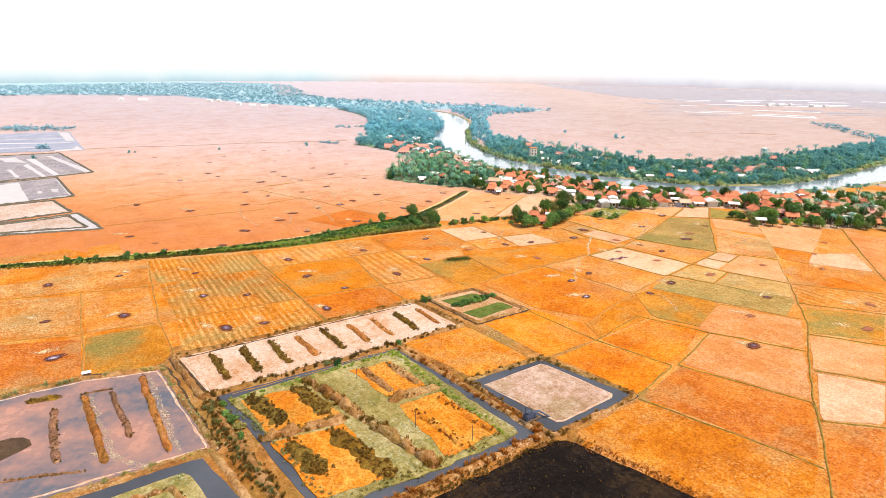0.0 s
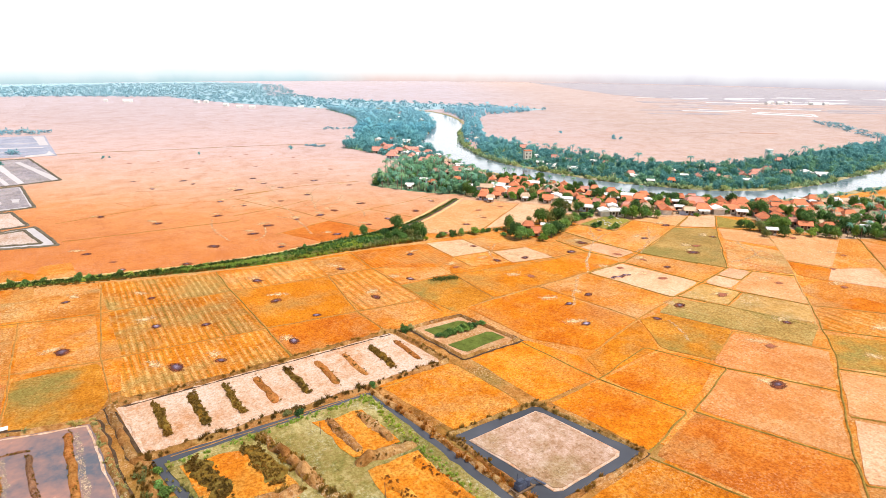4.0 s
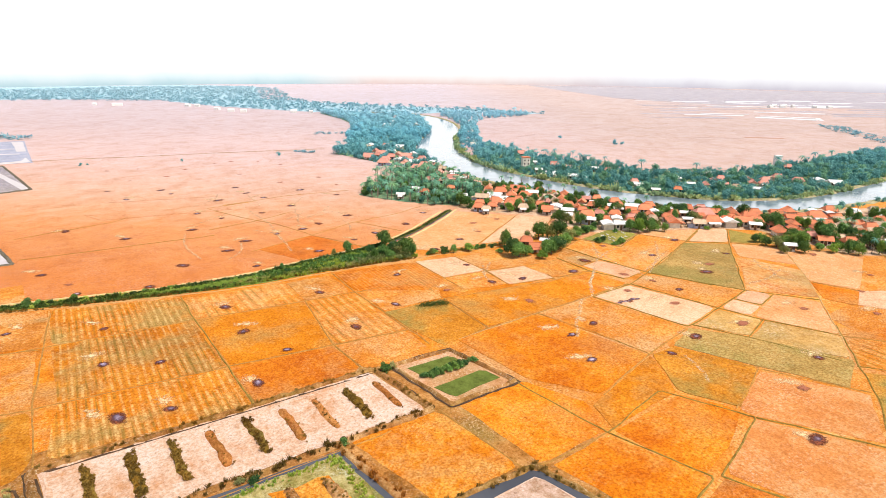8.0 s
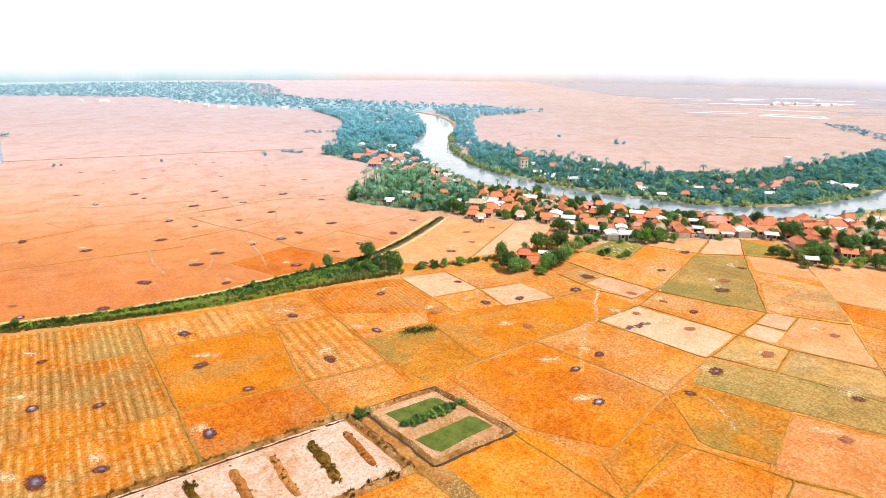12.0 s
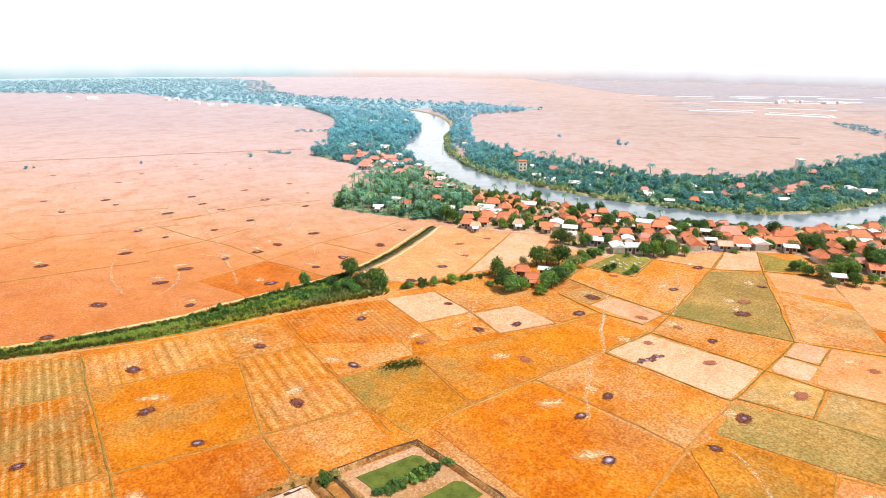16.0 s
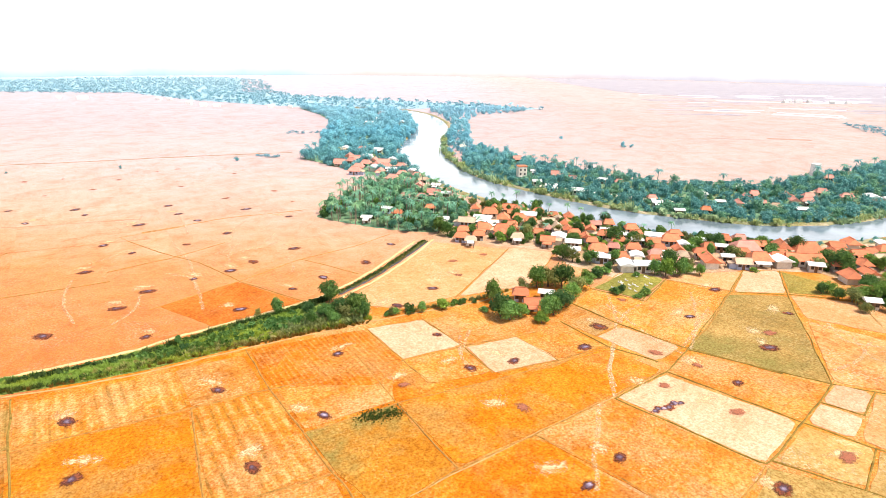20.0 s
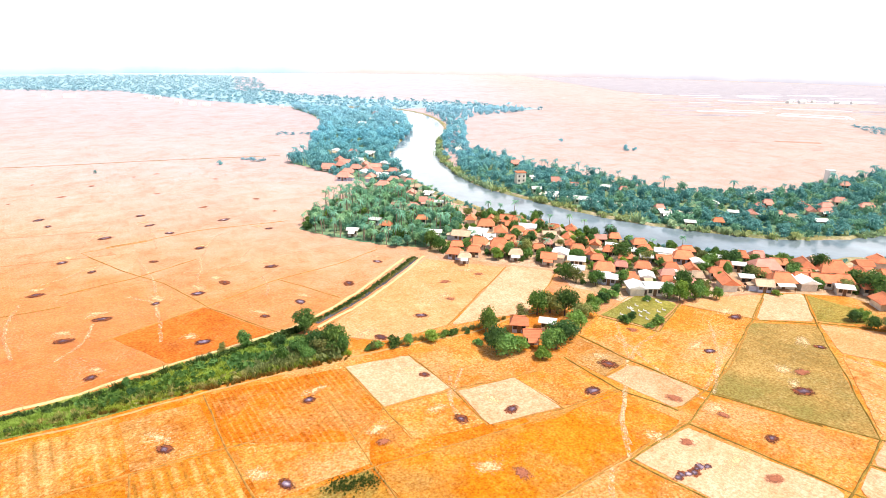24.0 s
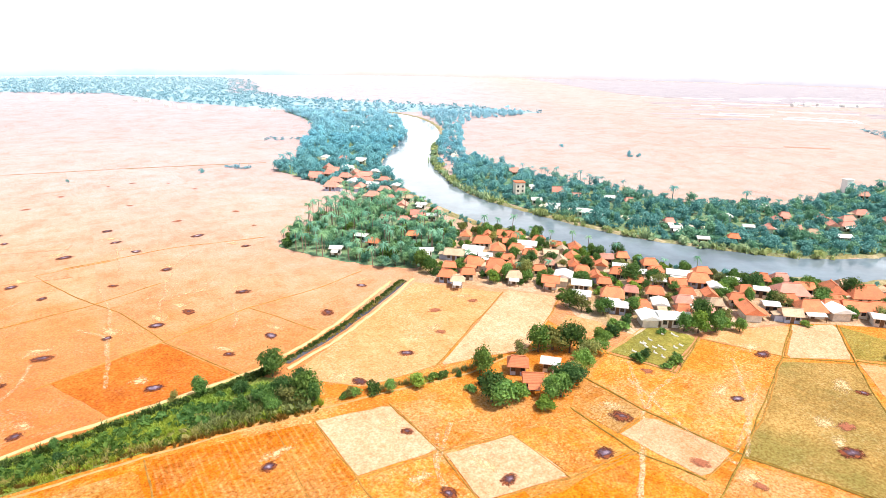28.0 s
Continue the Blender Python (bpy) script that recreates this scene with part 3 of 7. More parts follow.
# ---- fields and bunds ----
FIELD_WORDS = {
    "orange": "orange dry rice stubble", "vivid": "vivid orange ripe stubble", "deep": "deep orange bare stubble", "redorange": "red-orange rough stubble", "peachorange": "peach-orange trampled stubble",
    "rows": "orange stubble in fine harvest rows", "gold": "golden stubble with straw and weeds", "goldflat": "even golden stubble", "tan": "tan stubble strewn with straw", "peachgold": "peach and gold patchy stubble",
    "peach": "pale peach dry stubble", "pale": "bleached bare pale soil", "olive": "olive weedy stubble", "oliveorange": "olive and orange weedy stubble", "tangreen": "tan stubble with green regrowth",
    "green": "dull green grazed grass", "mixed": "stubble crossed by pale tracks", "striped": "golden stubble with dark windrows", "striped2": "orange stubble with pale straw rows",
    **{"plain_%d" % i: "dry stubble tinted pinker towards the distance" for i in range(8)}, "salmon": "salmon-pink dry stubble", "bleached": "stubble tinted pale for distance haze", "faded": "dull red-brown stubble", "mudflat": "drained fish ponds tinted grey-blue for haze", "plain": "stubble tinted pale pink for distance haze"}
count = 0


def field(kind, *corners):
    global count
    count += 1
    me = slab("field", corners, 0.06 + 0.004 * (count % 19), STUBBLE[kind])
    return tagged(new("field", me), "harvested field of " + FIELD_WORDS[kind], "field", "harvested fields", "structure")


BUND = {
    "dry": ([(-0.5, 0.0), (-0.2, 0.26), (0.18, 0.28), (0.45, 0.0)], M_BUND_DRY, "low dry earth bund between rice fields"),
    "grassy": ([(-0.5, 0.0), (-0.24, 0.34), (0.0, 0.4), (0.22, 0.32), (0.46, 0.0)], M_BUND_GRASS, "raised bund overgrown with olive grass"),
    "path": ([(-0.5, 0.0), (-0.34, 0.2), (0.3, 0.22), (0.5, 0.0)], M_PATH, "pale trodden footpath on a low bund"),
    "wet": ([(-0.9, 0.0), (-0.5, 0.5), (0.4, 0.5), (0.9, 0.0)], M_WETBANK, "dark weedy bank round a far fish pond"),
    "bank": ([(-1.2, 0.0), (-0.6, 0.55), (0.0, 0.7), (0.5, 0.55), (1.1, 0.0)], M_BANK, "muddy brown bank round a fish pond"),
    "road": ([(-1.0, 0.0), (-0.75, 0.26), (0.7, 0.28), (1.0, 0.0)], M_ROAD, "pale earth track along the canal")}


def bund(kind, *points, wide=1.0):
    prof, m, words = BUND[kind]
    slim = 0.38 if kind in ("dry", "grassy", "path") else 0.82
    me = ribbon("bund", points, [(a * wide * slim, u * slim) for a, u in prof], m, 0.3, 1.2, 0.06, 0.35, 0)
    return tagged(new("bund", me), words, "bund", "bunds between fields", "structure")


def sheet(name, corners, z, material, label, category, inset=0.0, edge=0.3):
    return tagged(new(name, slab(name, corners, z, material, edge, 2.0, inset)), label, category, kind="structure")




def patchwork(x0, x1, y0, y1, across, deep, z0, pick):
    """A quilt of plots on the common grid of the plain, each a little skewed."""
    a = radians(31)
    ux, uy = math.cos(a), math.sin(a)
    i = 0
    for u in np.arange(-900, 1500, across):
        for v in np.arange(-700, 1500, deep):
            mx, my = ux * u - uy * v, uy * u + ux * v
            if not (x0 < mx < x1 and y0 < my < y1) or math.hypot(mx, my - 70) > 1370:
                continue
            i += 1
            du, dv = across / 2, deep / 2
            c = []
            for su, sv in ((-1, -1), (1, -1), (1, 1), (-1, 1)):
                p, q = u + su * du, v + sv * dv
                j = 0.10 * across
                p += j * noise.noise((p * 0.013, q * 0.013, 2.0))
                q += j * noise.noise((p * 0.013, q * 0.013, 7.0))
                c.append((ux * p - uy * q, uy * p + ux * q))
            kind = pick(mx, my, rnd.random())
            me = slab("field", c, z0 + 0.003 * (i % 9), STUBBLE[kind], 0.2, 12, -0.25)
            tagged(new("field", me), "harvested field of " + FIELD_WORDS[kind], "field", "harvested fields", "structure")


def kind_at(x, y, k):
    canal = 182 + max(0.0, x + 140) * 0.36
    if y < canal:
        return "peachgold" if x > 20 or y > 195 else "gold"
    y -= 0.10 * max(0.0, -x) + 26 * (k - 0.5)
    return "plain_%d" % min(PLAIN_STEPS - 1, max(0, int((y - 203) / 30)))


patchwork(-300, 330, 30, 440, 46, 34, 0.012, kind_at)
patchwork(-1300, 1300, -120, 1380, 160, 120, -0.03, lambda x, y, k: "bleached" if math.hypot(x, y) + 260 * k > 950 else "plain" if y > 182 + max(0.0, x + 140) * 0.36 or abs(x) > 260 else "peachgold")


def track(*points, wide=0.42):
    """A faint trodden track over the stubble."""
    me = ribbon("track", points, [(-wide, 0.0), (-wide * 0.5, 0.04), (wide * 0.5, 0.04), (wide, 0.0)], M_TRACK, 0.3, 1.2, 0.14, 0.6, 1)
    return tagged(new("track", me), "faint pale footpath trodden over stubble", "track", "footpaths", "structure")


def silt(corners, words):
    return sheet("mud_flat", corners, 0.2, M_MUDSHADE, words, "mud bank", 0, 0.8)

# the fields: kind of stubble and the corners in metres
field('gold', (-11.1, 128.2), (4.8, 137.3), (17.6, 120.9), (4.3, 112.1))
field('vivid', (23.3, 120.9), (34.6, 128.9), (48.3, 117.2), (37.2, 105.8))
field('pale', (50.6, 193.4), (63.1, 201.4), (81.1, 184.7), (68.5, 173.4))
field('peachgold', (64.3, 202.6), (71.6, 211.2), (95.1, 196.2), (81.8, 185))
field('olive', (72.7, 212.1), (97.6, 243.6), (113.7, 242.1), (95.7, 197.3))
field('peachgold', (61.7, 225.7), (84.6, 254.6), (99.4, 245.7), (81, 222.2), (71.9, 213.8))
field('peach', (91.6, 258.7), (110.4, 261.4), (99.7, 246), (84.9, 254.7))
field('pale', (111.3, 261.4), (122.2, 261.3), (114.3, 244), (100.2, 245.4))
field('green', (122.7, 260.5), (133.1, 248.8), (131.4, 241.3), (115.2, 244))
field('peach', (114.5, 242.1), (130.1, 237.2), (124.4, 218.7), (110, 228))
field('mixed', (109.3, 226.4), (123.1, 214), (113.9, 190.8), (96.7, 197.7))
field('peach', (131.2, 237.2), (155.1, 229.5), (130, 196.7), (119.5, 204))
field('orange', (119, 202.8), (128.9, 195.2), (121, 184.9), (114.9, 190.1))
field('pale', (96.6, 197), (101.7, 193.5), (94.8, 186.4), (89.6, 190.9))
field('pale', (88.8, 190.2), (93.9, 185.4), (87.8, 179.3), (82.4, 184.4))
field('peach', (102.1, 193.2), (112.3, 188.4), (104, 167.5), (90.8, 176.9), (89, 179))
field('tangreen', (81.4, 183.1), (89.4, 176.3), (81.1, 167.5), (70.8, 173.9))
field('tangreen', (89.8, 175.7), (103.7, 166.8), (98.2, 155.5), (81, 166.3))
field('peachorange', (74.6, 150.5), (91.9, 140.9), (83, 125), (64.6, 134), (62, 136.6))
field('peachorange', (64, 133), (82.1, 123.3), (70.9, 103), (51, 118.2))
field('redorange', (50.1, 116.9), (70.4, 102.2), (61, 84.9), (56.5, 87.3), (37.7, 104.7))
field('gold', (36.4, 103.5), (56.3, 86.9), (60.5, 84.2), (54.4, 76.1), (37.7, 76.3), (20.6, 92.4))
field('orange', (104.9, 168.1), (121.9, 172), (129.3, 161.3), (128.3, 160), (104.7, 167.1))
field('striped2', (104.6, 165.7), (126.4, 157.4), (117.8, 145.9), (97.6, 150.9))
field('oliveorange', (97, 149.3), (115.9, 143.4), (104.9, 128.7), (89.3, 133.3))
field('peach', (88.2, 131.4), (102.3, 125.2), (91.5, 110.7), (79, 115.3))
field('pale', (78.9, 113.8), (90.2, 108.9), (79.7, 94.8), (68.7, 96.7))
field('redorange', (67.8, 95.1), (78.7, 93.6), (65.6, 76), (57.3, 76.1))
field('pale', (121.7, 195.3), (144, 196.1), (137.9, 177.2), (117.7, 187.5))
field('peachorange', (160.4, 225.3), (168.1, 213.2), (137.4, 172.1), (139, 178.2))
field('goldflat', (7.9, 192.3), (31, 202), (40.8, 205), (52.9, 214.4), (62, 202.2), (30.5, 181.6), (18.3, 174))
field('pale', (-0.5, 223.9), (12.5, 228.8), (21.5, 215.1), (8.4, 209.2))
field('peachgold', (12.9, 229), (27.7, 233.4), (33.8, 219.5), (22, 215.1))
field('pale', (22.6, 214.2), (35.8, 219.4), (42.1, 208.3), (27.5, 203.1))
field('gold', (34.5, 219.3), (46.2, 224.6), (54.3, 214.3), (42.5, 208.4))
field('peachgold', (8.6, 208.3), (20.9, 214), (27.2, 203.1), (14, 198.8))
field('rows', (-25.8, 213.9), (-1.1, 223.6), (8.9, 207), (3.7, 198.6), (-17.7, 199.2))
field('tan', (51.6, 238.9), (60.3, 225.4), (53.4, 219.3), (47.2, 227.1))
field('pale', (53.8, 219), (60.8, 224.1), (71.6, 213.6), (63.8, 207.1))
field('peachgold', (60.7, 247.4), (72.5, 239), (61.4, 226.1), (52.8, 238))
field('tan', (-120.6, 153), (-101.8, 157), (-87.7, 131.9), (-104.9, 129.6))
field('redorange', (-103.4, 127.4), (-86.7, 130.2), (-76.9, 112.2), (-90.7, 108.3))
field('oliveorange', (-86.1, 130.7), (-72.4, 138.8), (-62.8, 123.6), (-63.1, 118.2), (-76.6, 113.1))
field('peachgold', (-101, 157.8), (-86, 163.8), (-73.5, 140.8), (-87.4, 133.1))
field('tan', (-138.2, 158.6), (-94.1, 182.2), (-86.5, 165.2), (-121.7, 154.6), (-130.9, 148.9))
field('redorange', (-135.3, 148.9), (-120.1, 152.3), (-90.7, 108.3), (-99.3, 102.4))
field('plain_0', (-129.6, 226.4), (-111.3, 235.3), (-98.3, 243), (-69.3, 231.6), (-45.1, 226.1), (-62.7, 201.3), (-86.2, 196), (-106.6, 193))
field('deep', (-55, 237.6), (-39.7, 254.5), (-19.5, 240.4), (-37.2, 225.5))
field('peach', (17.4, 290.8), (41.5, 283), (22, 243.2), (7.5, 235.1), (-8.2, 239.3))
field('pale', (43, 284.6), (56.3, 279.7), (50.2, 264.3), (42.6, 249.8), (31.8, 246.9), (22.7, 243.2))
field('peach', (56, 268.1), (64.4, 264), (60.3, 255.6), (49.4, 255.8))
field('plain_4', (243.6, 572.2), (291.6, 563.2), (273.6, 536.8), (234.5, 547.6))
field('plain_3', (289, 516.6), (297.9, 514.7), (289.6, 503.8), (282.5, 505.6))
field('plain_4', (81.3, 554), (101.9, 571.2), (101.2, 562.9), (81.1, 543.8))
field('plain_4', (-139.6, 285.2), (-88.4, 302.9), (-81.2, 295.4), (-128.6, 277))
field('plain_5', (-145.4, 315.4), (-100.7, 327.2), (-95.6, 320.6), (-140.7, 308))
field('plain_0', (-85, 236.2), (-55.2, 236.4), (-37.7, 224.8), (-56.7, 216.8), (-66.1, 212.9))
field('plain_0', (-39.7, 256.7), (-16.6, 305.1), (11.6, 295.3), (-18.7, 241.2))

field('striped', (-97, 186), (-65.2, 194.4), (-56.5, 179.8), (-84, 166.3))
field('striped', (-84, 165.6), (-56.4, 178.9), (-41, 155.2), (-69, 141.8))
field('striped', (-68.4, 141), (-40.6, 154.4), (-30.6, 139.4), (-49.4, 130.6), (-61, 124))
field('striped2', (-64.4, 194), (-39, 204.8), (-31, 191.6), (-55.8, 180))
field('tan', (-38.4, 205), (-26.6, 211.6), (-18.8, 197.8), (-30.6, 191.8))
field('goldflat', (-55.4, 179), (-30.8, 190.8), (-19.4, 165.4), (-40, 155.6))
field('striped2', (-30.2, 191), (-17.8, 197), (-2.2, 173), (-18.6, 165.6))
field('orange', (-39.8, 154.8), (-19.2, 164.4), (-11.4, 153.6), (-29.8, 139.6))
field('peachgold', (-18.4, 164.6), (-1.8, 172.2), (4.2, 160.6), (-4, 156.4), (-10.6, 153.4))
field('peachgold', (-15.8, 197.4), (-1.3, 203.7), (6, 205), (7.2, 193), (-8.4, 184.6))
field('oliveorange', (-8, 183.6), (7.2, 191.9), (11.2, 185), (17.6, 173.6), (6.8, 164), (-1.2, 173))
field('vivid', (10, 167), (31.5, 181.7), (53.2, 158.7), (37.6, 142.4), (23.3, 148.9))
field('peachgold', (32, 182), (49.4, 192.6), (68, 172.8), (53.8, 159.2))
field('goldflat', (38, 141.8), (53.4, 158.2), (53, 142.8), (36.2, 130.8), (34.6, 138.6))
field('olive', (68.4, 172.2), (81.6, 166.6), (98.7, 154.6), (89.6, 143.5), (75.4, 152.6), (60.6, 163))
field('vivid', (42.8, 206.6), (54.7, 212.4), (63, 203.2), (50, 194.6))
field('oliveorange', (54, 158.6), (60.4, 162.6), (75, 152.2), (63.4, 137), (53.6, 142.8))
field('vivid', (8.1, 140), (22.6, 147.9), (33.8, 139.6), (35.4, 130.6), (21.5, 121.2))
field('vivid', (36.6, 130), (53.3, 142), (63, 136.2), (55.5, 125.6), (46.6, 117))

# earth bunds and paths between the fields
bund('dry', (-97.6, 158.4), (-83.5, 166.1), (-72.5, 171.1), (-56, 179.5), (-30.6, 191.4), (-18, 197.5), (6.8, 208.2))
bund('dry', (-72.4, 139.4), (-67.7, 141.9), (-40.4, 155.2), (-19, 165), (-2.1, 172.6))
bund('grassy', (-65.6, 195), (-56, 179.5), (-40.4, 155.2), (-30.2, 139))
bund('dry', (-30.6, 191.4), (-19, 165), (-11, 153.1))
bund('path', (10.5, 167.3), (31.8, 182), (49.8, 193.6), wide=0.9)
bund('dry', (32.2, 182), (44, 170.4), (53.6, 159), (75.2, 152.2))
bund('dry', (37.8, 142), (53.6, 159), (68.4, 172.6))
bund('grassy', (49.9, 193.1), (63.9, 202.6), (72.4, 212.1), (99, 245.4))
bund('grassy', (49.9, 193.1), (68.4, 173.1), (70, 173.9), (81.7, 184.4), (95.8, 197), (113.7, 242.1), (122.4, 261.3))
bund('grassy', (63.9, 202.6), (81.7, 184.4))
bund('grassy', (72.4, 212.1), (95.8, 197), (113, 189.4))
bund('grassy', (70, 173.9), (81, 166.5), (96.6, 154))
bund('grassy', (89.2, 190.9), (94.6, 186.1), (102.5, 193.9))
bund('grassy', (81.7, 184.4), (89.8, 176.6), (104.2, 167))
bund('grassy', (89.8, 176.6), (80.7, 166.8))
bund('grassy', (114.7, 243.4), (130.8, 238.3))
bund('grassy', (99, 245.4), (114.4, 242.7))
bund('grassy', (99, 245.4), (111.9, 262.8))
bund('path', (131.2, 238.3), (119.2, 203.6), (113.5, 189.8), (103.9, 167), (97.6, 154.4))
bund('dry', (119.2, 203.6), (129.5, 195.6))
bund('dry', (11.6, 167.8), (18.3, 173.4), (32, 181.9), (46.3, 191.4), (63.1, 202.9))
bund('dry', (7.7, 192.3), (18.1, 173.4))
bund('dry', (-8, 183.3), (7.4, 192.1), (25.5, 199.5), (43.5, 207.4), (57, 214.9))
bund('dry', (-7.2, 221.8), (7.4, 192.7))
bund('dry', (-26.6, 213.9), (-17.1, 197.2), (-1.5, 172.6), (3.5, 165.2))
bund('dry', (-0.8, 223.9), (8.4, 208.8), (13.9, 199.9))
bund('dry', (3.7, 198.6), (8.4, 208.8), (21.8, 214.7), (35.8, 219.6), (46.4, 224.6))
bund('dry', (12.7, 229), (21.8, 214.7), (27.3, 202.9))
bund('dry', (28.2, 203.1), (42.3, 208), (54.4, 214))
bund('dry', (34.5, 219.3), (42.3, 208))
bund('grassy', (47, 227.1), (54.6, 214), (63.7, 206.8))
bund('grassy', (51.7, 238.9), (61.1, 225.3), (71.8, 213.6), (88.1, 201.2))
bund('dry', (53.3, 219), (61, 225))
bund('dry', (63.7, 206.8), (72, 213.5), (81.5, 222), (99.4, 245.7))
bund('dry', (84.2, 254.6), (99.8, 245.7), (109.3, 258.6))
bund('grassy', (60.2, 248.2), (72.8, 239), (84.8, 255.2))
bund('dry', (59.9, 248.2), (52.1, 238))
bund('grassy', (7, 138.6), (20.9, 147.8), (35.1, 129.2), (48.6, 117.2), (36.3, 104.5))
bund('dry', (4.8, 137.7), (17.9, 120.6), (22.7, 121.4), (35, 129.5))
bund('grassy', (35.2, 129.5), (49.7, 143.4), (64.3, 133.4), (49.9, 117.4))
bund('grassy', (49.9, 117.4), (70.6, 102.4), (68.2, 96.3), (79.2, 93.9))
bund('grassy', (64.3, 133.4), (82.6, 123.9))
bund('grassy', (36.6, 104.1), (56.3, 86.9), (60.5, 82.8))
bund('grassy', (106.7, 172.9), (100.8, 159.1), (92, 138.2), (80.4, 119), (71.1, 102.6), (65.2, 90.3), (57.4, 75.9))
bund('grassy', (97.3, 152.4), (117, 144.4))
bund('grassy', (88.6, 132.7), (103.5, 126.3))
bund('grassy', (78.9, 115), (91.1, 109.8))
bund('dry', (62.3, 136.6), (74.9, 151.6), (92.6, 141.6))
bund('dry', (104.4, 166.7), (127.7, 158.7))
bund('grassy', (162.1, 230.3), (146.6, 195.5), (135.5, 169.1))
bund('dry', (-95, 184.4), (-72.7, 140.1), (-61.7, 122.3))
bund('dry', (-102.2, 158.7), (-76.4, 112.2))
bund('dry', (-121.1, 153.8), (-85.6, 163.8))
bund('dry', (-104.2, 128.5), (-72.1, 139.4))
bund('dry', (-130.3, 227.4), (-111.9, 236.4), (-98.6, 243.6), (-76, 255.1))
bund('dry', (-56.9, 235.6), (-39.7, 255), (-25.5, 273.8), (-10.1, 286.1), (1.2, 300.1))
bund('dry', (-92.7, 296.3), (-71.4, 279.8), (-56.3, 270.8), (-39.8, 255.4))
bund('dry', (-92.7, 296.3), (-75.4, 310.7))
bund('dry', (-80.6, 262.6), (-67.1, 274.3), (-54.5, 290.7))
bund('dry', (-25.5, 273.8), (-6.1, 260.5))
bund('dry', (-39.7, 255), (-18.5, 240.3))
bund('dry', (21.7, 242.8), (41.9, 283.4))
bund('dry', (42.2, 249.3), (57.9, 280.5))
bund('grassy', (-310.4, 392.1), (-246.4, 418.1), (-220.7, 428.5), (-175.1, 442), (-143.5, 453.9), (-109, 464.2), (-68.6, 475.1))
bund('dry', (-146.3, 250.8), (-122.1, 274.7), (-118.4, 286.8))
bund('dry', (-64, 321.6), (-35.5, 333.9))
bund('dry', (-88.9, 300.8), (-64, 321.6))
track((61.5, 237.5), (64.4, 225.5), (67.3, 215.8), (70.7, 210.4))
track((60.3, 225.6), (53.3, 207.2), (51.1, 199.3), (50.3, 193.4))
track((73.2, 212.1), (81, 225.3), (87.7, 244.9))
track((109.2, 224.9), (115.6, 218.8), (111, 208.4), (115, 204.1))
track((99.3, 202.3), (108.9, 206.3), (116.8, 215))
track((113.7, 224.8), (110.3, 215.1), (118.5, 212.2))
track((56.3, 214.3), (52.3, 204.8), (51.3, 196.8))
track((46.4, 191), (41.6, 178.6), (39.2, 167.7))
track((61.4, 226.3), (63.3, 239.6), (64, 244.3))
track((61.6, 226.1), (65.6, 233), (71, 237.6))
track((88, 234.7), (76.8, 219.7), (72, 213.5))
track((56, 213.7), (51.7, 203.4))
track((-43.3, 235.3), (-57.6, 269.1), (-72.9, 291.7))
track((-87.3, 256.5), (-81.9, 241.1), (-71.2, 227.5))
track((61.2, 158.1), (61.9, 152.8), (61.4, 146.3))
track((21.6, 219.8), (20.6, 210.3), (22.9, 203.1))
track((24.2, 222.7), (21.8, 214.8), (21, 210.6))
ASH_1 = [(-51.2, 220.4), (-62.3, 247.7), (-53.1, 256.9), (-33.9, 235.5), (-39.7, 271.2), (-44.7, 263.5), (-23.3, 249), (-16.1, 257.7), (-66.8, 288.7), (-29.8, 284.2), (-4.8, 270.3), (2.2, 288.4), (15.6, 248.8), (6.3, 237.2), (16.1, 220.4), (32.3, 207.6), (49.4, 213.7), (55.7, 224), (80.5, 229.3), (95.5, 246.8), (107, 230.7), (91.6, 212.6), (-6, 211.6), (22.7, 204.8), (-57.1, 301.5), (-59.5, 335.2), (-73.3, 353.8), (-93.3, 340.6), (-80.9, 279.8), (-92.7, 312.2), (-39.7, 323.8), (-43, 347.9), (-101.4, 376.6), (-139.6, 370), (-93.8, 287.7), (-84.2, 327.6), (-85.6, 407.9), (-119.1, 419.4), (-74.8, 221.1), (-51, 187.6), (-27.5, 197.4), (-41.9, 172.4), (-14.8, 174.6), (-5.5, 188.6), (38.2, 169)]
ASH_2 = [(45.1, 175.4), (68, 167.4), (76.7, 197.9), (-114.8, 164.6), (-100.7, 139.8), (-83, 143.5), (-98.3, 172.1), (-76.5, 174.6), (-67.6, 156.7), (-55.8, 157.5), (-54.8, 136.2), (-46.3, 139.1), (-32.1, 148.2), (-29.3, 162.7), (58.6, 159), (91.1, 156.1), (71.6, 126.4), (39.5, 156.4), (-87.6, 121.1), (-114.1, 212.9), (-100.9, 190.6), (-133.8, 261), (-106.5, 250.9), (-86.8, 262.6), (-65.3, 236.4), (-73.4, 318.2), (-135.7, 314.2), (-153.1, 332), (-128.1, 334.3), (-119.9, 326.1), (-153.8, 357.6), (-137.5, 391.6), (-165.4, 393.2), (-180, 386.3), (-127, 411.6), (-102.5, 419.7), (-55.6, 368.1), (-95.3, 197.6), (-77.3, 202.7)]
RED_1 = [(32.9, 277.3), (22.6, 271.3), (23.6, 259.1), (66.5, 240), (64.6, 210.8), (95.7, 219.8), (8.9, 198.6), (31.4, 190.2), (71.4, 187.8), (61.2, 197.2), (83.3, 174.5), (79.6, 143.4), (122.4, 179.7), (129.4, 195.3), (104.9, 183.4), (117.4, 150.9), (105.6, 135.5), (-101.5, 204.8), (142, 208.6), (136.7, 229.1), (71.6, 204.9)]

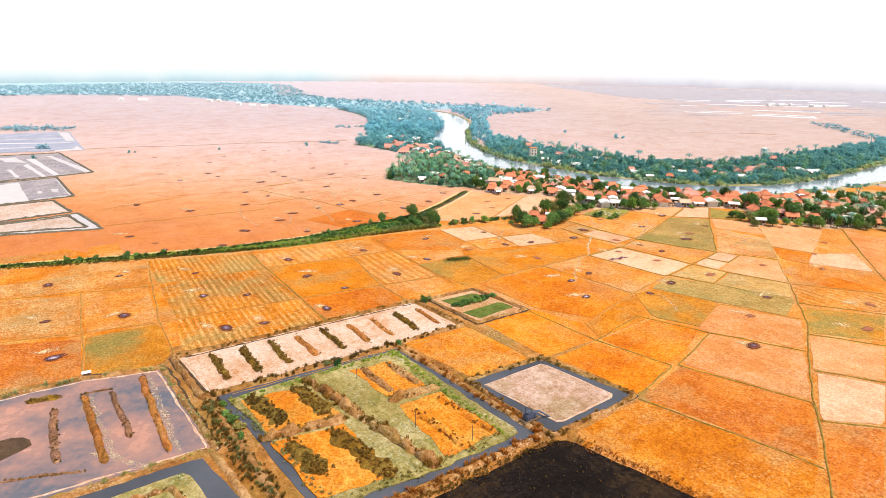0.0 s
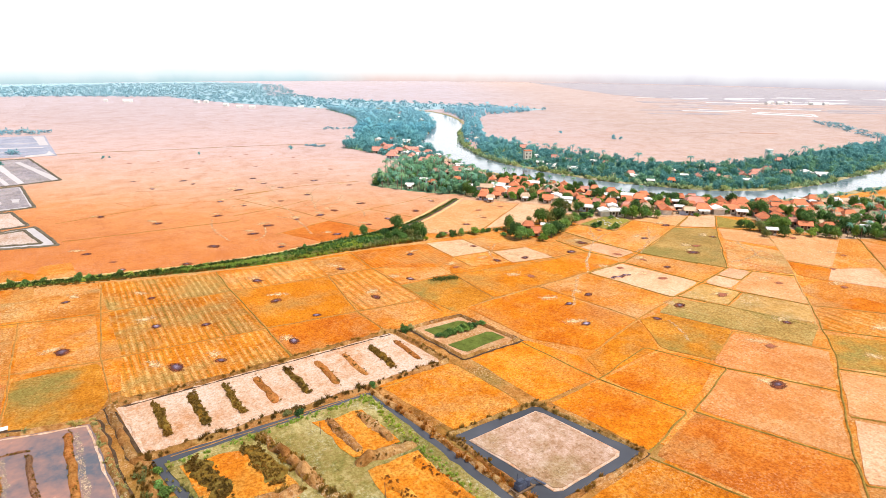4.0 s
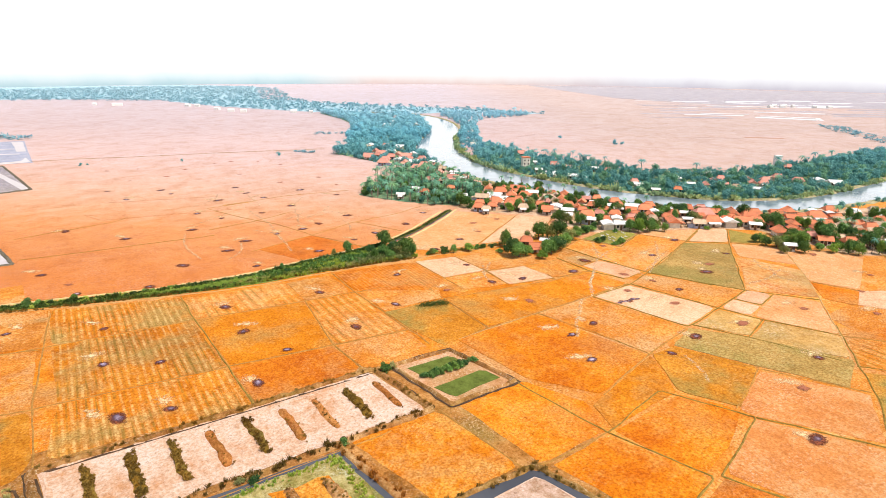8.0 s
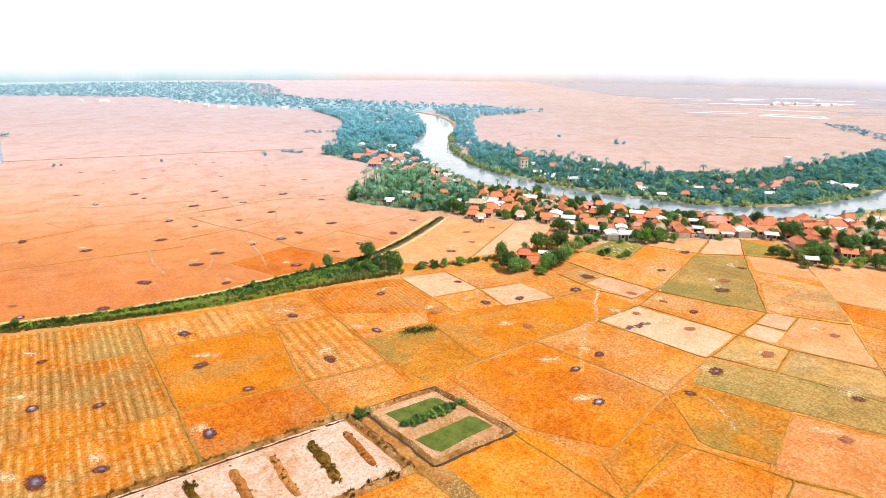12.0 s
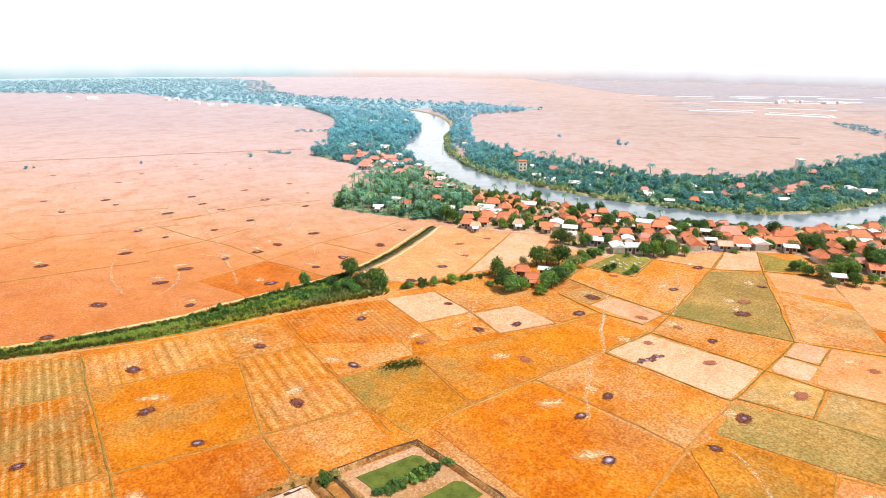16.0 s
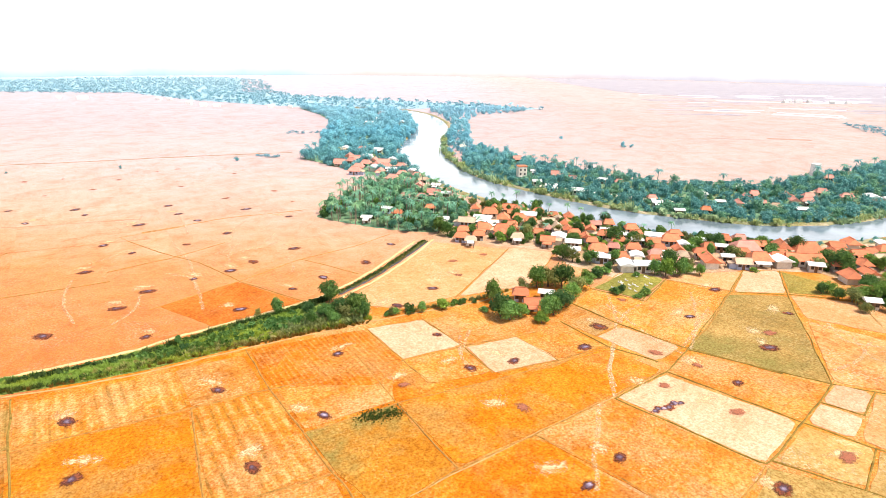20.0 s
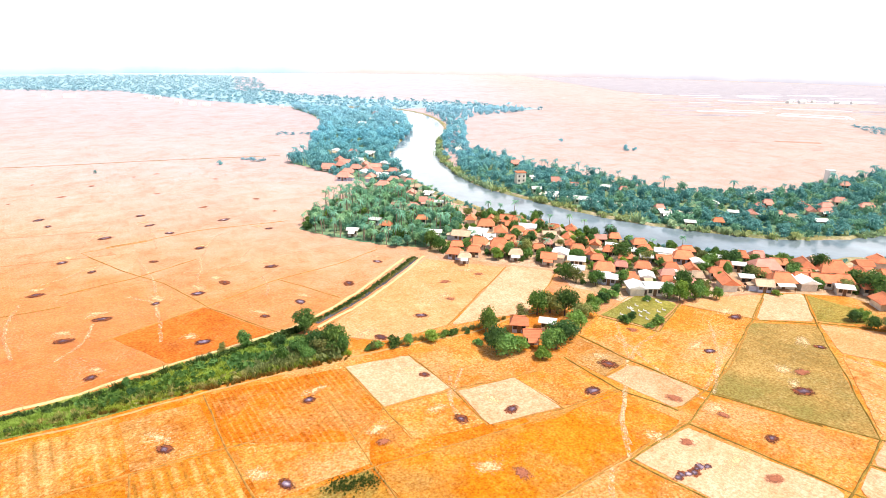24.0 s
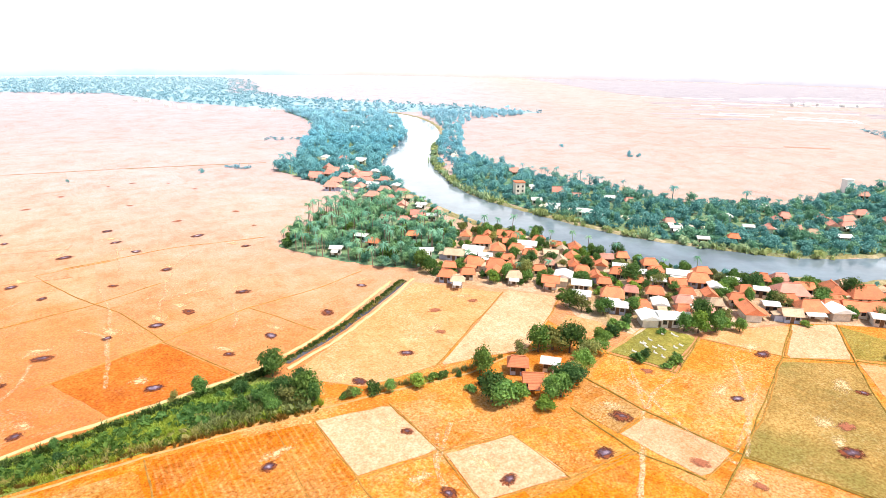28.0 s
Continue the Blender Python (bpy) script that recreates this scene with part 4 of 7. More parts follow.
# trodden lines on the stubble north of the canal
for pts in ([(-47, 271), (-48.6, 274.1), (-50, 282), (-53.2, 291.6), (-56.1, 305.4), (-55, 318)], [(-49.7, 249), (-51, 253), (-53.5, 257), (-57, 260)], [(-70.8, 300.7), (-75, 310), (-81.5, 321.7)],
            [(-37.3, 291.4), (-40, 286), (-43.2, 283.3), (-49, 281)], [(-50, 277), (-46, 281), (-41, 290), (-40, 301)], [(-54, 279), (-50.5, 284), (-49, 292)], [(-26, 262), (-27, 270), (-31, 277)], [(-63, 262), (-58, 259), (-54, 258)],
            [(-90, 268), (-84, 279), (-80, 292)], [(-62, 227), (-60, 236), (-63, 245)], [(-100, 300), (-95, 312), (-97, 325)]):
    track(*pts, wide=0.4)
VILLAGE_1 = [(35.2, 330.4, 5, 'o'), (40, 322.5, 7.3, 'o'), (36.3, 314, 7.7, 'w'), (30, 310.6, 7.2, 'b'), (44.6, 315.2, 6.3, 'o'), (35.2, 302, 6.9, 'o'), (41.9, 299.9, 6.9, 'o'), (46.7, 298.4, 5.1, 'o'), (54.8, 320, 8.1, 'w'), (54.2, 310.5, 5.5, 'o'), (54.4, 295.9, 4.8, 'o'), (61, 310.5, 5.5, 'b'), (26.6, 291.8, 5.6, 'o'), (32.8, 293.6, 5, 'o'), (29.4, 287.3, 4.5, 'b'), (60.6, 291.1, 6.4, 'w'), (64.1, 284.4, 6.2, 'w'), (62, 276.6, 5.6, 'w'), (70.9, 285.6, 4.6, 'o'), (74.3, 299.7, 4.5, 'o'), (70.4, 276.5, 7.1, 'o'), (69.8, 269.8, 5.8, 'w'), (75.5, 269.5, 6, 'o'), (75, 262.6, 6.4, 'w'), (79.9, 262.3, 6.2, 'w')]
VILLAGE_2 = [(82.6, 278, 5.5, 'o'), (91.3, 277.9, 5, 'o'), (83.4, 293.3, 5.3, 'w'), (89.4, 294.7, 5, 'o'), (94.9, 292.3, 7.2, 'w'), (99, 287.2, 7.4, 'o'), (96.9, 276.3, 5, 'o'), (85.5, 266.7, 4.5, 'o'), (95.7, 270.2, 4.5, 'b'), (108.2, 279, 4.5, 'o'), (102.6, 265.8, 7.4, 'o'), (109.8, 269.3, 4.5, 'w'), (120.1, 277.6, 10, 'p'), (119.1, 267.4, 8.2, 'o'), (112.1, 264, 5.6, 'b'), (132.8, 278.7, 8.4, 'o'), (125.3, 266, 7.6, 'w'), (139.6, 275.8, 10.9, 'o'), (131, 267.2, 7.1, 'o'), (136.4, 266.4, 6.9, 'o'), (133.5, 261.3, 5.3, 'w'), (125.6, 268.8, 5.6, 'o')]
VILLAGE_3 = [(154, 271, 5.6, 'o'), (149, 262, 5.8, 'o'), (166, 274, 8.8, 'o'), (138, 252, 6.4, 'o'), (145, 254, 6.1, 'o'), (155, 255, 6.4, 'o'), (134, 240.5, 4.2, 'o'), (131, 233.8, 4.5, 'w'), (148, 240.5, 5.9, 'o'), (176.9, 256.5, 6.3, 'o'), (163, 262, 5.6, 'o'), (176.9, 231.2, 5.0, 'o'), (171.3, 267.5, 5.0, 'b'), (184.7, 273.7, 5.1, 'o'), (196.9, 265.8, 5.7, 'o'), (193.1, 251.6, 5.0, 'b'), (166, 243, 5.6, 'o'), (186, 240, 5.6, 'o'), (160, 283, 6.4, 'o'), (178, 283, 6.4, 'o')]
EAST_BANK_1 = [(83.6, 397.2, 7.4, 'o'), (73.6, 406.6, 4.0, 'w'), (69.9, 380.6, 5.1, 'w'), (110.4, 379.1, 4.7, 'o'), (70.2, 445.5, 5.6, 'o'), (129.9, 327, 3.7, 'o'), (142, 339.8, 3.7, 'w'), (149.1, 338.4, 4.3, 'o'), (159.1, 338.4, 4.0, 'o'), (162.3, 332.6, 5.0, 'b'), (165.9, 356.1, 3.7, 'o'), (164.3, 369.7, 6.2, 'w'), (176.3, 342.2, 5.2, 'o'), (182.5, 342.3, 6.0, 'o'), (199, 358, 6.5, 'o'), (224.6, 391.2, 5.8, 'o'), (179.4, 353.6, 4.4, 'o'), (170.5, 327.7, 5.6, 'w'), (118.1, 325.7, 3.7, 'w'), (115, 347.5, 3.9, 'o'), (89.5, 389.4, 4.7, 'o'), (90.6, 358.2, 5.0, 'w'), (187, 349, 6.6, 'o'), (205, 349, 6.6, 'o'), (216, 348, 7.4, 'w'), (222, 344, 7.4, 'w'), (141, 354, 4.9, 'w'), (104, 386, 5.7, 'w'), (75, 371, 6.6, 'w'), (86, 362, 7.4, 'w'), (114, 399, 4.9, 'b'), (114, 339, 4.9, 'w'), (159, 350, 4.1, 'p')]
WEST_BANK_1 = [(-21.1, 417.5, 6.9, 'o'), (-11.9, 427.2, 6.6, 'o'), (-8.7, 406.3, 5.5, 'o'), (-25.8, 443, 7.0, 'o'), (-20.2, 451, 7.4, 'w'), (-1.3, 388.1, 7.1, 'o'), (6.3, 383, 4.0, 'o'), (18.5, 357.7, 7.0, 'o'), (13.1, 349.4, 4.4, 'o'), (23.9, 355.2, 4.5, 'w'), (-8.2, 315.3, 4.3, 'w'), (-1.2, 329, 3.7, 'w'), (3.2, 322.5, 4.7, 'o'), (21.1, 313.5, 5.1, 'w'), (16.4, 330.3, 3.7, 'o'), (-24, 647.7, 7.4, 'w'), (-3.7, 622.1, 7.4, 'w'), (-31, 620.4, 7.4, 'w'), (-24.8, 691.3, 7.4, 'o'), (-33, 431, 7.4, 'p'), (-22, 407, 7.4, 'p'), (-24, 474, 7.4, 'p'), (-13, 417, 7.4, 'w'), (-8, 431, 7.4, 'p'), (-19, 451, 6.6, 'w'), (-14, 475, 6.6, 'w'), (-36, 482, 7.4, 'w')]
WEST_BANK_2 = [(-14, 438, 6.2, 'p'), (-4, 441, 5.6, 'w'), (2, 421, 6, 'p'), (8, 408, 5.2, 'w'), (-30, 452, 6.6, 'p'), (11, 396, 5.4, 'p'), (3, 399, 6.2, 'p'), (20, 372, 5, 'w'), (12, 372, 5.6, 'p'), (26, 362, 5.2, 'p'), (-3, 411, 6.4, 'w'), (-18, 428, 6.4, 'p'), (14, 384, 5, 'b'), (-6, 420, 5.6, 'p'), (-27, 436, 6, 'p'), (6, 352, 5, 'p')]

# ---- crowns of leaves ----
def ico(level):
    b = bmesh.new()
    bmesh.ops.create_icosphere(b, subdivisions=level, radius=1)
    v = np.array([p.co[:] for p in b.verts])
    f = [[q.index for q in p.verts] for p in b.faces]
    b.free()
    return v, f


ICO = ico(1)


def joined(pieces):
    verts, faces, base = [], [], 0
    for v, f in pieces:
        verts.append(np.asarray(v, float))
        faces += [[i + base for i in q] for q in f]
        base += len(v)
    return np.vstack(verts), faces


def leaves(r, centres, radii, count, size):
    """Loose leaf clumps over the lobes of a crown."""
    k = r.integers(0, len(centres), count)
    d = r.normal(size=(count, 3))
    d /= np.linalg.norm(d, axis=1)[:, None]
    d[:, 2] = np.where(r.random(count) < 0.7, np.abs(d[:, 2]), d[:, 2])
    c = centres[k] + d * radii[k] * (0.7 + 0.75 * r.random((count, 1)))
    u = r.normal(size=(count, 3))
    u -= (u * d).sum(1)[:, None] * d * 0.6
    u /= np.linalg.norm(u, axis=1)[:, None]
    w = np.cross(u, d + 0.5 * r.normal(size=(count, 3)))
    w /= np.linalg.norm(w, axis=1)[:, None]
    s = size * (0.5 + r.random((count, 1)))
    v = np.stack([c - u * s, c - w * s * 0.6 + d * s * 0.25, c + u * s, c + w * s * 0.6 + d * s * 0.25], 1).reshape(-1, 3)
    return v, [[4 * i, 4 * i + 1, 4 * i + 2, 4 * i + 3] for i in range(count)]


def crown(seed, radius, height, base, lobes, count, size, spread=0.72, knob=0.27):
    """A crown of uneven lobes, each covered with leaf clumps that stand off it."""
    r = np.random.default_rng(seed)
    a = r.random(lobes) * math.tau
    q = np.sqrt(r.random(lobes)) * radius * spread
    up = r.random(lobes)
    c = np.stack([q * np.cos(a), q * np.sin(a), base + height * (0.20 + 0.62 * up * (1 - 0.45 * q / radius))], 1)
    c[0] = (0, 0, base + height * 0.55)
    rad = np.stack([radius * (knob + 0.2 * r.random(lobes))] * 2 + [height * (0.15 + 0.14 * r.random(lobes))], 1)
    out = [leaves(r, c, rad, count, size)]
    for i in range(lobes):
        v = ICO[0] * (0.6 + 0.7 * r.random((len(ICO[0]), 1))) * rad[i] * 0.46 + c[i]
        out.append((v, ICO[1]))
    return joined(out)


TUFT = [crown(120 + i, 1.0, 1.5, -0.3, 3, 26, 0.4) for i in range(4)]


def tube(path, radii, sides_n=6):
    path, verts, faces = np.array(path, float), [], []
    for p, r in zip(path, radii):
        verts += [(p[0] + r * math.cos(math.tau * i / sides_n), p[1] + r * math.sin(math.tau * i / sides_n), p[2]) for i in range(sides_n)]
    for j in range(len(path) - 1):
        faces += [[j * sides_n + i, j * sides_n + (i + 1) % sides_n, (j + 1) * sides_n + (i + 1) % sides_n, (j + 1) * sides_n + i] for i in range(sides_n)]
    return verts, faces




def blades(seed, count, tall, lean):
    """A clump of grass or reed blades."""
    r = np.random.default_rng(seed)
    verts, faces = [], []
    for i in range(count):
        x, y = r.normal(0, 0.38, 2)
        a, h = r.random() * math.tau, tall * (0.55 + 0.7 * r.random())
        dx, dy = math.cos(a) * lean * h * r.random(), math.sin(a) * lean * h * r.random()
        w = 0.05 + 0.07 * r.random()
        px, py = -math.sin(a) * w, math.cos(a) * w
        verts += [(x - px, y - py, -0.1), (x + px, y + py, -0.1), (x + dx * 0.4 + px, y + dy * 0.4 + py, h * 0.6), (x + dx * 0.4 - px, y + dy * 0.4 - py, h * 0.6), (x + dx, y + dy, h)]
        faces += [[5 * i, 5 * i + 1, 5 * i + 2, 5 * i + 3], [5 * i + 3, 5 * i + 2, 5 * i + 4]]
    return np.array(verts), faces


GRASS = [blades(200 + i, 42, 1.5, 0.9) for i in range(4)]

# ---- fish ponds in the foreground ----
def ridge(points, width, height, material, words, name="ridge"):
    prof = [(-width / 2, 0.0), (-width * 0.32, height * 0.75), (0, height), (width * 0.3, height * 0.8), (width / 2, 0.0)]
    ob = new(name, ribbon(name, points, prof, M_MOUND if material is M_DRYWEED else material, 0.3 if material in (M_MUDRIDGE, M_REDRIDGE) else 0.55, 0.5, 0.06, 0.5, 0, 1.5))
    p, out = resample(points, 0.35), []
    tall = {"dry_weeds": 0.75, "dried_orange_weeds": 0.5}.get(material.name, 0.4)
    for q in p:
        for _ in range(3 if width > 2.2 else 2):
            if rnd.random() > (0.95 if tall == 0.75 else 0.5):
                continue
            v, f = TUFT[rnd.randrange(4)]
            s, a = tall * (0.35 + 0.35 * rnd.random()), rnd.random() * math.tau
            dx, dy = rnd.uniform(-0.4, 0.4) * width, rnd.uniform(-0.4, 0.4) * width
            v = np.asarray(v) * s
            out.append((np.stack([v[:, 0] * math.cos(a) - v[:, 1] * math.sin(a) + q[0] + dx, v[:, 0] * math.sin(a) + v[:, 1] * math.cos(a) + q[1] + dy, v[:, 2] + height * 0.55], 1), f))
    if out:
        linked("weed_growth", mesh_of("weed_growth", *joined(out), {"dry_weeds": M_RIDGEWEED, "dried_orange_weeds": M_ORANGEWEED}.get(material.name, M_RIDGEWEED)), ob, None, "dry tufts of weeds")["kind"] = "stuff"
    return tagged(ob, words, "ridge", "ridges in the ponds")


def lerp(a, b, k):
    return (a[0] + (b[0] - a[0]) * k, a[1] + (b[1] - a[1]) * k)


M_PEACHMUD = stubble("dried_peach_mud", (0.40, 0.17, 0.05), (0.52, 0.29, 0.15), (0.60, 0.42, 0.28), 0.0, 0.6, 0.25)
M_MOUND = stubble("weedy_mound", (0.085, 0.052, 0.010), (0.16, 0.092, 0.018), (0.27, 0.15, 0.032), 0.0, 0.3, 0.4)
M_EARTH = stubble("pond_earth", (0.17, 0.075, 0.014), (0.36, 0.165, 0.04), (0.52, 0.30, 0.12), 0.0, 0.8, 0.35)
M_MUDRIDGE = stubble("wet_mud_ridge", (0.10, 0.05, 0.035), (0.19, 0.10, 0.065), (0.33, 0.18, 0.10), 0.0, 0.5, 0.1)
M_REDRIDGE = stubble("red_brown_ridge", (0.17, 0.062, 0.014), (0.31, 0.12, 0.032), (0.43, 0.20, 0.065), 0.0, 0.4, 0.15)
sheet("pond_ground", [(-66, 125), (-9, 158), (24, 148), (41, 105), (18, 87), (-28, 58), (-112, 66), (-108, 97)], 0.05, M_EARTH, "weedy brown earth between the fish ponds", "earth", 0, 0.8)
# flooded pond with four mud ridges
POND = [(-100, 98), (-88, 105), (-76, 112), (-62, 116), (-42, 89), (-58, 80), (-80, 68), (-105, 78)]
sheet("water", POND, 0.16, M_POND, "shallow muddy pond mirroring the grey sky", "pond")
bund("bank", (-100, 98), (-88, 105.3), (-76, 112.3), (-62, 116.5), (-41.5, 89), (-58, 79), (-80, 67), wide=0.8)
ridge([(-76, 101), (-66, 85)], 1.5, 0.5, M_MUDRIDGE, "brown mud ridge standing in the pond")
ridge([(-73, 106), (-58, 85)], 1.5, 0.6, M_REDRIDGE, "red-brown overgrown mud ridge standing in the pond")
ridge([(-68, 107), (-57, 92)], 1.1, 0.6, M_MUDRIDGE, "narrow brown mud ridge in the pond")
ridge([(-65, 113), (-49, 88)], 1.5, 0.6, M_REDRIDGE, "red-brown overgrown mud ridge standing in the pond")
ridge([(-73.5, 106), (-68, 108)], 0.5, 0.4, M_MUDRIDGE, "thin mud ridge in the pond")
ridge([(-73, 80.6), (-66, 82.2), (-60.3, 83.2)], 0.6, 0.3, M_MUDRIDGE, "thin mud ridge in the pond")
ridge([(-82, 103), (-77, 105)], 1.2, 0.6, M_DRYWEED, "weedy mud bank in the pond")
silt([(-82, 86), (-79, 92), (-75, 92.5), (-73, 90), (-75, 86), (-79, 83)], "low brown mud bank rising from the pond")

# second pond below it
sheet("water", [(-60, 77), (-43, 86.5), (-33, 76), (-45, 62), (-62, 66)], 0.16, M_DITCH, "dark ditch water round a weedy pond island", "pond")
sheet("grass_island", [(-56, 75), (-44, 83), (-38, 76), (-48, 66), (-58, 68)], 0.3, M_YELLOWGRASS, "yellow-green grass island in a pond", "grass")
ridge([(-52, 74), (-45, 79), (-41, 76)], 1.0, 0.7, M_BANK, "curved brown mud ridge on the pond island")
bund("bank", (-70, 72), (-56, 79.5), (-42, 88.3), (-31, 75), (-24, 66), wide=0.75)

# long dry pond with planted ridges
STRIP = [(-61, 121), (-9, 152.5), (3, 138), (-49, 105.5)]
sheet("dry_pond_floor", STRIP, 0.1, M_PALEMUD, "cracked pale mud floor of a drained pond", "pond floor", 0.6)
bund("bank", (-49.5, 105), (-61.8, 121), (-35, 137), (-9, 153.5), (3.6, 138), wide=0.85)
bund("bank", (3.6, 138), (-22, 121.5), (-49.5, 105), (-46, 104), wide=0.9)
sheet("water", [(-60.8, 119.9), (-60.1, 120.4), (-48.8, 106.6), (-49.2, 106.2)], 0.15, M_MUDSHADE, "narrow muddy ditch inside the pond bank", "ditch", 0.0, 0.1)
sheet("water", [(-60, 121.2), (-9, 152), (-8.8, 151.5), (-59.6, 120.6)], 0.145, M_MUDSHADE, "narrow muddy ditch along the pond bank", "ditch", 0.0, 0.1)
for i in range(9):
    k = i / 8
    a, b = lerp((-54, 123), (-9, 149), k), lerp((-46, 111), (-2, 138), k)
    a, b = lerp(a, b, 0.06), lerp(a, b, 0.93)
    m, words = ((M_DRYWEED, "weedy planted ridge on the dry pond floor"), (M_REDRIDGE, "red-brown planted ridge on the dry pond floor"))[i in (3, 5, 6, 8)]
    ridge([a, lerp(a, b, 0.5), b], 1.5 + 0.3 * (i % 2), 0.34, m, words)

# large pond: moat, grass margin, four orange beds
sheet("water", [(-47.2, 105), (-12, 126), (14.5, 92.5), (-14, 75), (-18, 69), (-26.3, 79.7), (-32.3, 87.6), (-37.5, 94.6)], 0.14, M_DITCH, "dark moat water round pond beds", "pond")
sheet("grass_island", [(-44.6, 104.2), (-12.5, 124.6), (11.6, 92.7), (-2.5, 83.2), (-14, 77.5), (-18.5, 74), (-22.5, 78.4), (-30.2, 88), (-35.5, 94.6)], 0.3, M_YELLOWGRASS, "yellow-green grass margin round orange pond beds", "grass", 0.2, 0.8)
ribs = [((-41.5, 103.3), (-30.5, 109.6), (-20.5, 97.8), (-33.5, 91.8)), ((-33, 90.3), (-20.6, 96.3), (-10.2, 81.3), (-21.5, 75.8)),
        ((-22.2, 115), (-13.5, 119.6), (-4.8, 109), (-13, 103.6)), ((-11.4, 101.8), (-2.6, 107), (7.4, 92.4), (-2, 85.2))]
for c in ribs:
    sheet("pond_bed", c, 0.38, M_ORANGEPLANT, "raised pond bed covered with orange dry weeds", "pond bed", 0.5, 0.9)
for a, b, m in (((-40, 104.5), (-31.5, 96), M_DRYWEED), ((-32, 108), (-24.5, 99), M_DRYWEED), ((-29, 90), (-22, 82), M_DRYWEED), ((-22, 93.5), (-11, 81), M_DRYWEED),
                ((-19.5, 116), (-12.5, 106.5), M_BANK), ((-14, 118), (-7, 109.5), M_BANK), ((-8, 100), (2, 88.5), M_ORANGEPLANT), ((-3, 104), (7, 92.5), M_ORANGEPLANT)):
    words = "long weedy mound on the pond bed" if m is M_DRYWEED else "reddish brown mound on the pond bed"
    ridge([a, lerp(a, b, 0.5), b], 3.5 if m is M_DRYWEED else 1.9, 0.34 if m is M_DRYWEED else 0.55, m, words).location.z = 0.3
for a, b in (((-34.5, 91), (-20.5, 97.3)), ((-30.5, 111.5), (-17, 97.5)), ((-17, 97.5), (-3.5, 83.5)), ((-13, 103.2), (-3, 108.3))):
    ridge([a, lerp(a, b, 0.5), b], 2.0, 1.0, M_BANK, "brown earth dike between the pond beds", "dike").location.z = 0.25
bund("bank", (-48.4, 104.6), (-43, 97), (-35.5, 87), (-28.5, 77), (-22, 67), wide=0.9)
bund("dry", (-44, 106), (-28, 115.5), (-11.5, 126.2), (-4, 131))
bund("bank", (-12, 126), (0, 111.5), (15, 92.7), (-1, 81.5), (-20, 70), wide=0.8)

# square fallow pond with a moat
sheet("water", [(3.5, 111), (20, 120), (36, 105), (17, 92.8)], 0.15, M_DITCH, "still moat water round a fallow plot", "pond")
sheet("pale_rim", [(6.3, 109.2), (20, 118.2), (32.4, 105), (19, 95.6)], 0.25, M_PALEMUD, "pale mud rim of a fallow plot", "mud", 0.0, 0.15)
sheet("fallow_plot", [(6.3, 109.2), (20, 118.2), (32.4, 105), (19, 95.6)], 0.34, M_PINKMUD, "fallow plot of dried pinkish grey mud", "plot", 0.42, 0.5)
bund("bank", (3, 111), (20, 120.7), (36.6, 105), (17, 92), (3, 111), wide=0.6)

# two weed-green ponds with a shrub ridge
sheet("pond_floor", [(-4.5, 154.5), (8, 161.5), (20.5, 147.5), (7.5, 139.5)], 0.09, M_PEACHMUD, "dry peach margin round two weedy ponds", "pond floor", 0.3)
sheet("weedy_pond", [(-1.5, 153.5), (8, 159.2), (10.5, 156.3), (2, 149.8)], 0.17, M_SCUM, "pond covered with green duckweed", "pond", 0.1)
sheet("weedy_pond", [(4, 145.5), (14.5, 152.8), (18, 149.2), (8, 141.8)], 0.17, M_SCUM, "pond covered with green duckweed", "pond", 0.1)
bund("bank", (-5, 154.5), (8, 162), (21, 147.5), (7.3, 139), (-5, 154.5), wide=0.6)

# pale crusts along the water; dark lines painted for shaded ditches outside the banks
def shore(poly, inset, wide, z, material, words, name="mud_crust"):
    c = np.array(poly, float)
    mid = c.mean(0)
    d = c - mid
    c = c - d / np.hypot(d[:, 0], d[:, 1])[:, None] * inset
    c = [tuple(q) for q in c] + [tuple(c[0])]
    me = ribbon(name, c, [(-wide, 0.0), (-wide * 0.4, 0.05), (wide * 0.4, 0.05), (wide, 0.0)], material, 0.9, 0.8, z, 0.35, 0)
    return tagged(new(name, me), words, "mud", kind="structure")


shore(POND, 1.0, 0.2, 0.17, M_PALEMUD, "thin pale salt crust along the pond shore")
shore(POND, -1.3, 0.3, 0.12, M_MUDSHADE, "dark line painted for the shaded ditch outside the pond bank", "wet_mud")
shore(STRIP, 1.3, 0.3, 0.13, M_PALEMUD, "thin pale crust along the dry pond")
shore(STRIP, -1.2, 0.32, 0.12, M_MUDSHADE, "dark line painted for the shaded ditch outside the dry pond bank", "wet_mud")
shore([(3.5, 111), (20, 120), (36, 105), (17, 92.8)], -0.9, 0.3, 0.14, M_MUDSHADE, "dark line painted for the shaded ditch outside the moat bank", "wet_mud")
shore([(-5, 154.5), (8, 162), (21, 147.5), (7.3, 139)], -0.9, 0.35, 0.14, M_MUDSHADE, "dark line painted for the shaded ditch outside the weedy ponds", "wet_mud")
for a, b in (((-63.5, 113), (-47.4, 88)), ((-71.6, 105.6), (-57, 86)), ((-62, 88), (-50, 84)), ((-71, 103), (-60, 88))):
    me = ribbon("mud_crust", [a, lerp(a, b, 0.5), b], [(-0.6, 0.0), (-0.2, 0.05), (0.2, 0.05), (0.6, 0.0)], M_CRUST, 0.8, 0.5, 0.17, 0.6, 0, 3)
    tagged(new("mud_crust", me), "ragged pale mud shoal in shallow pond water", "mud", kind="structure")

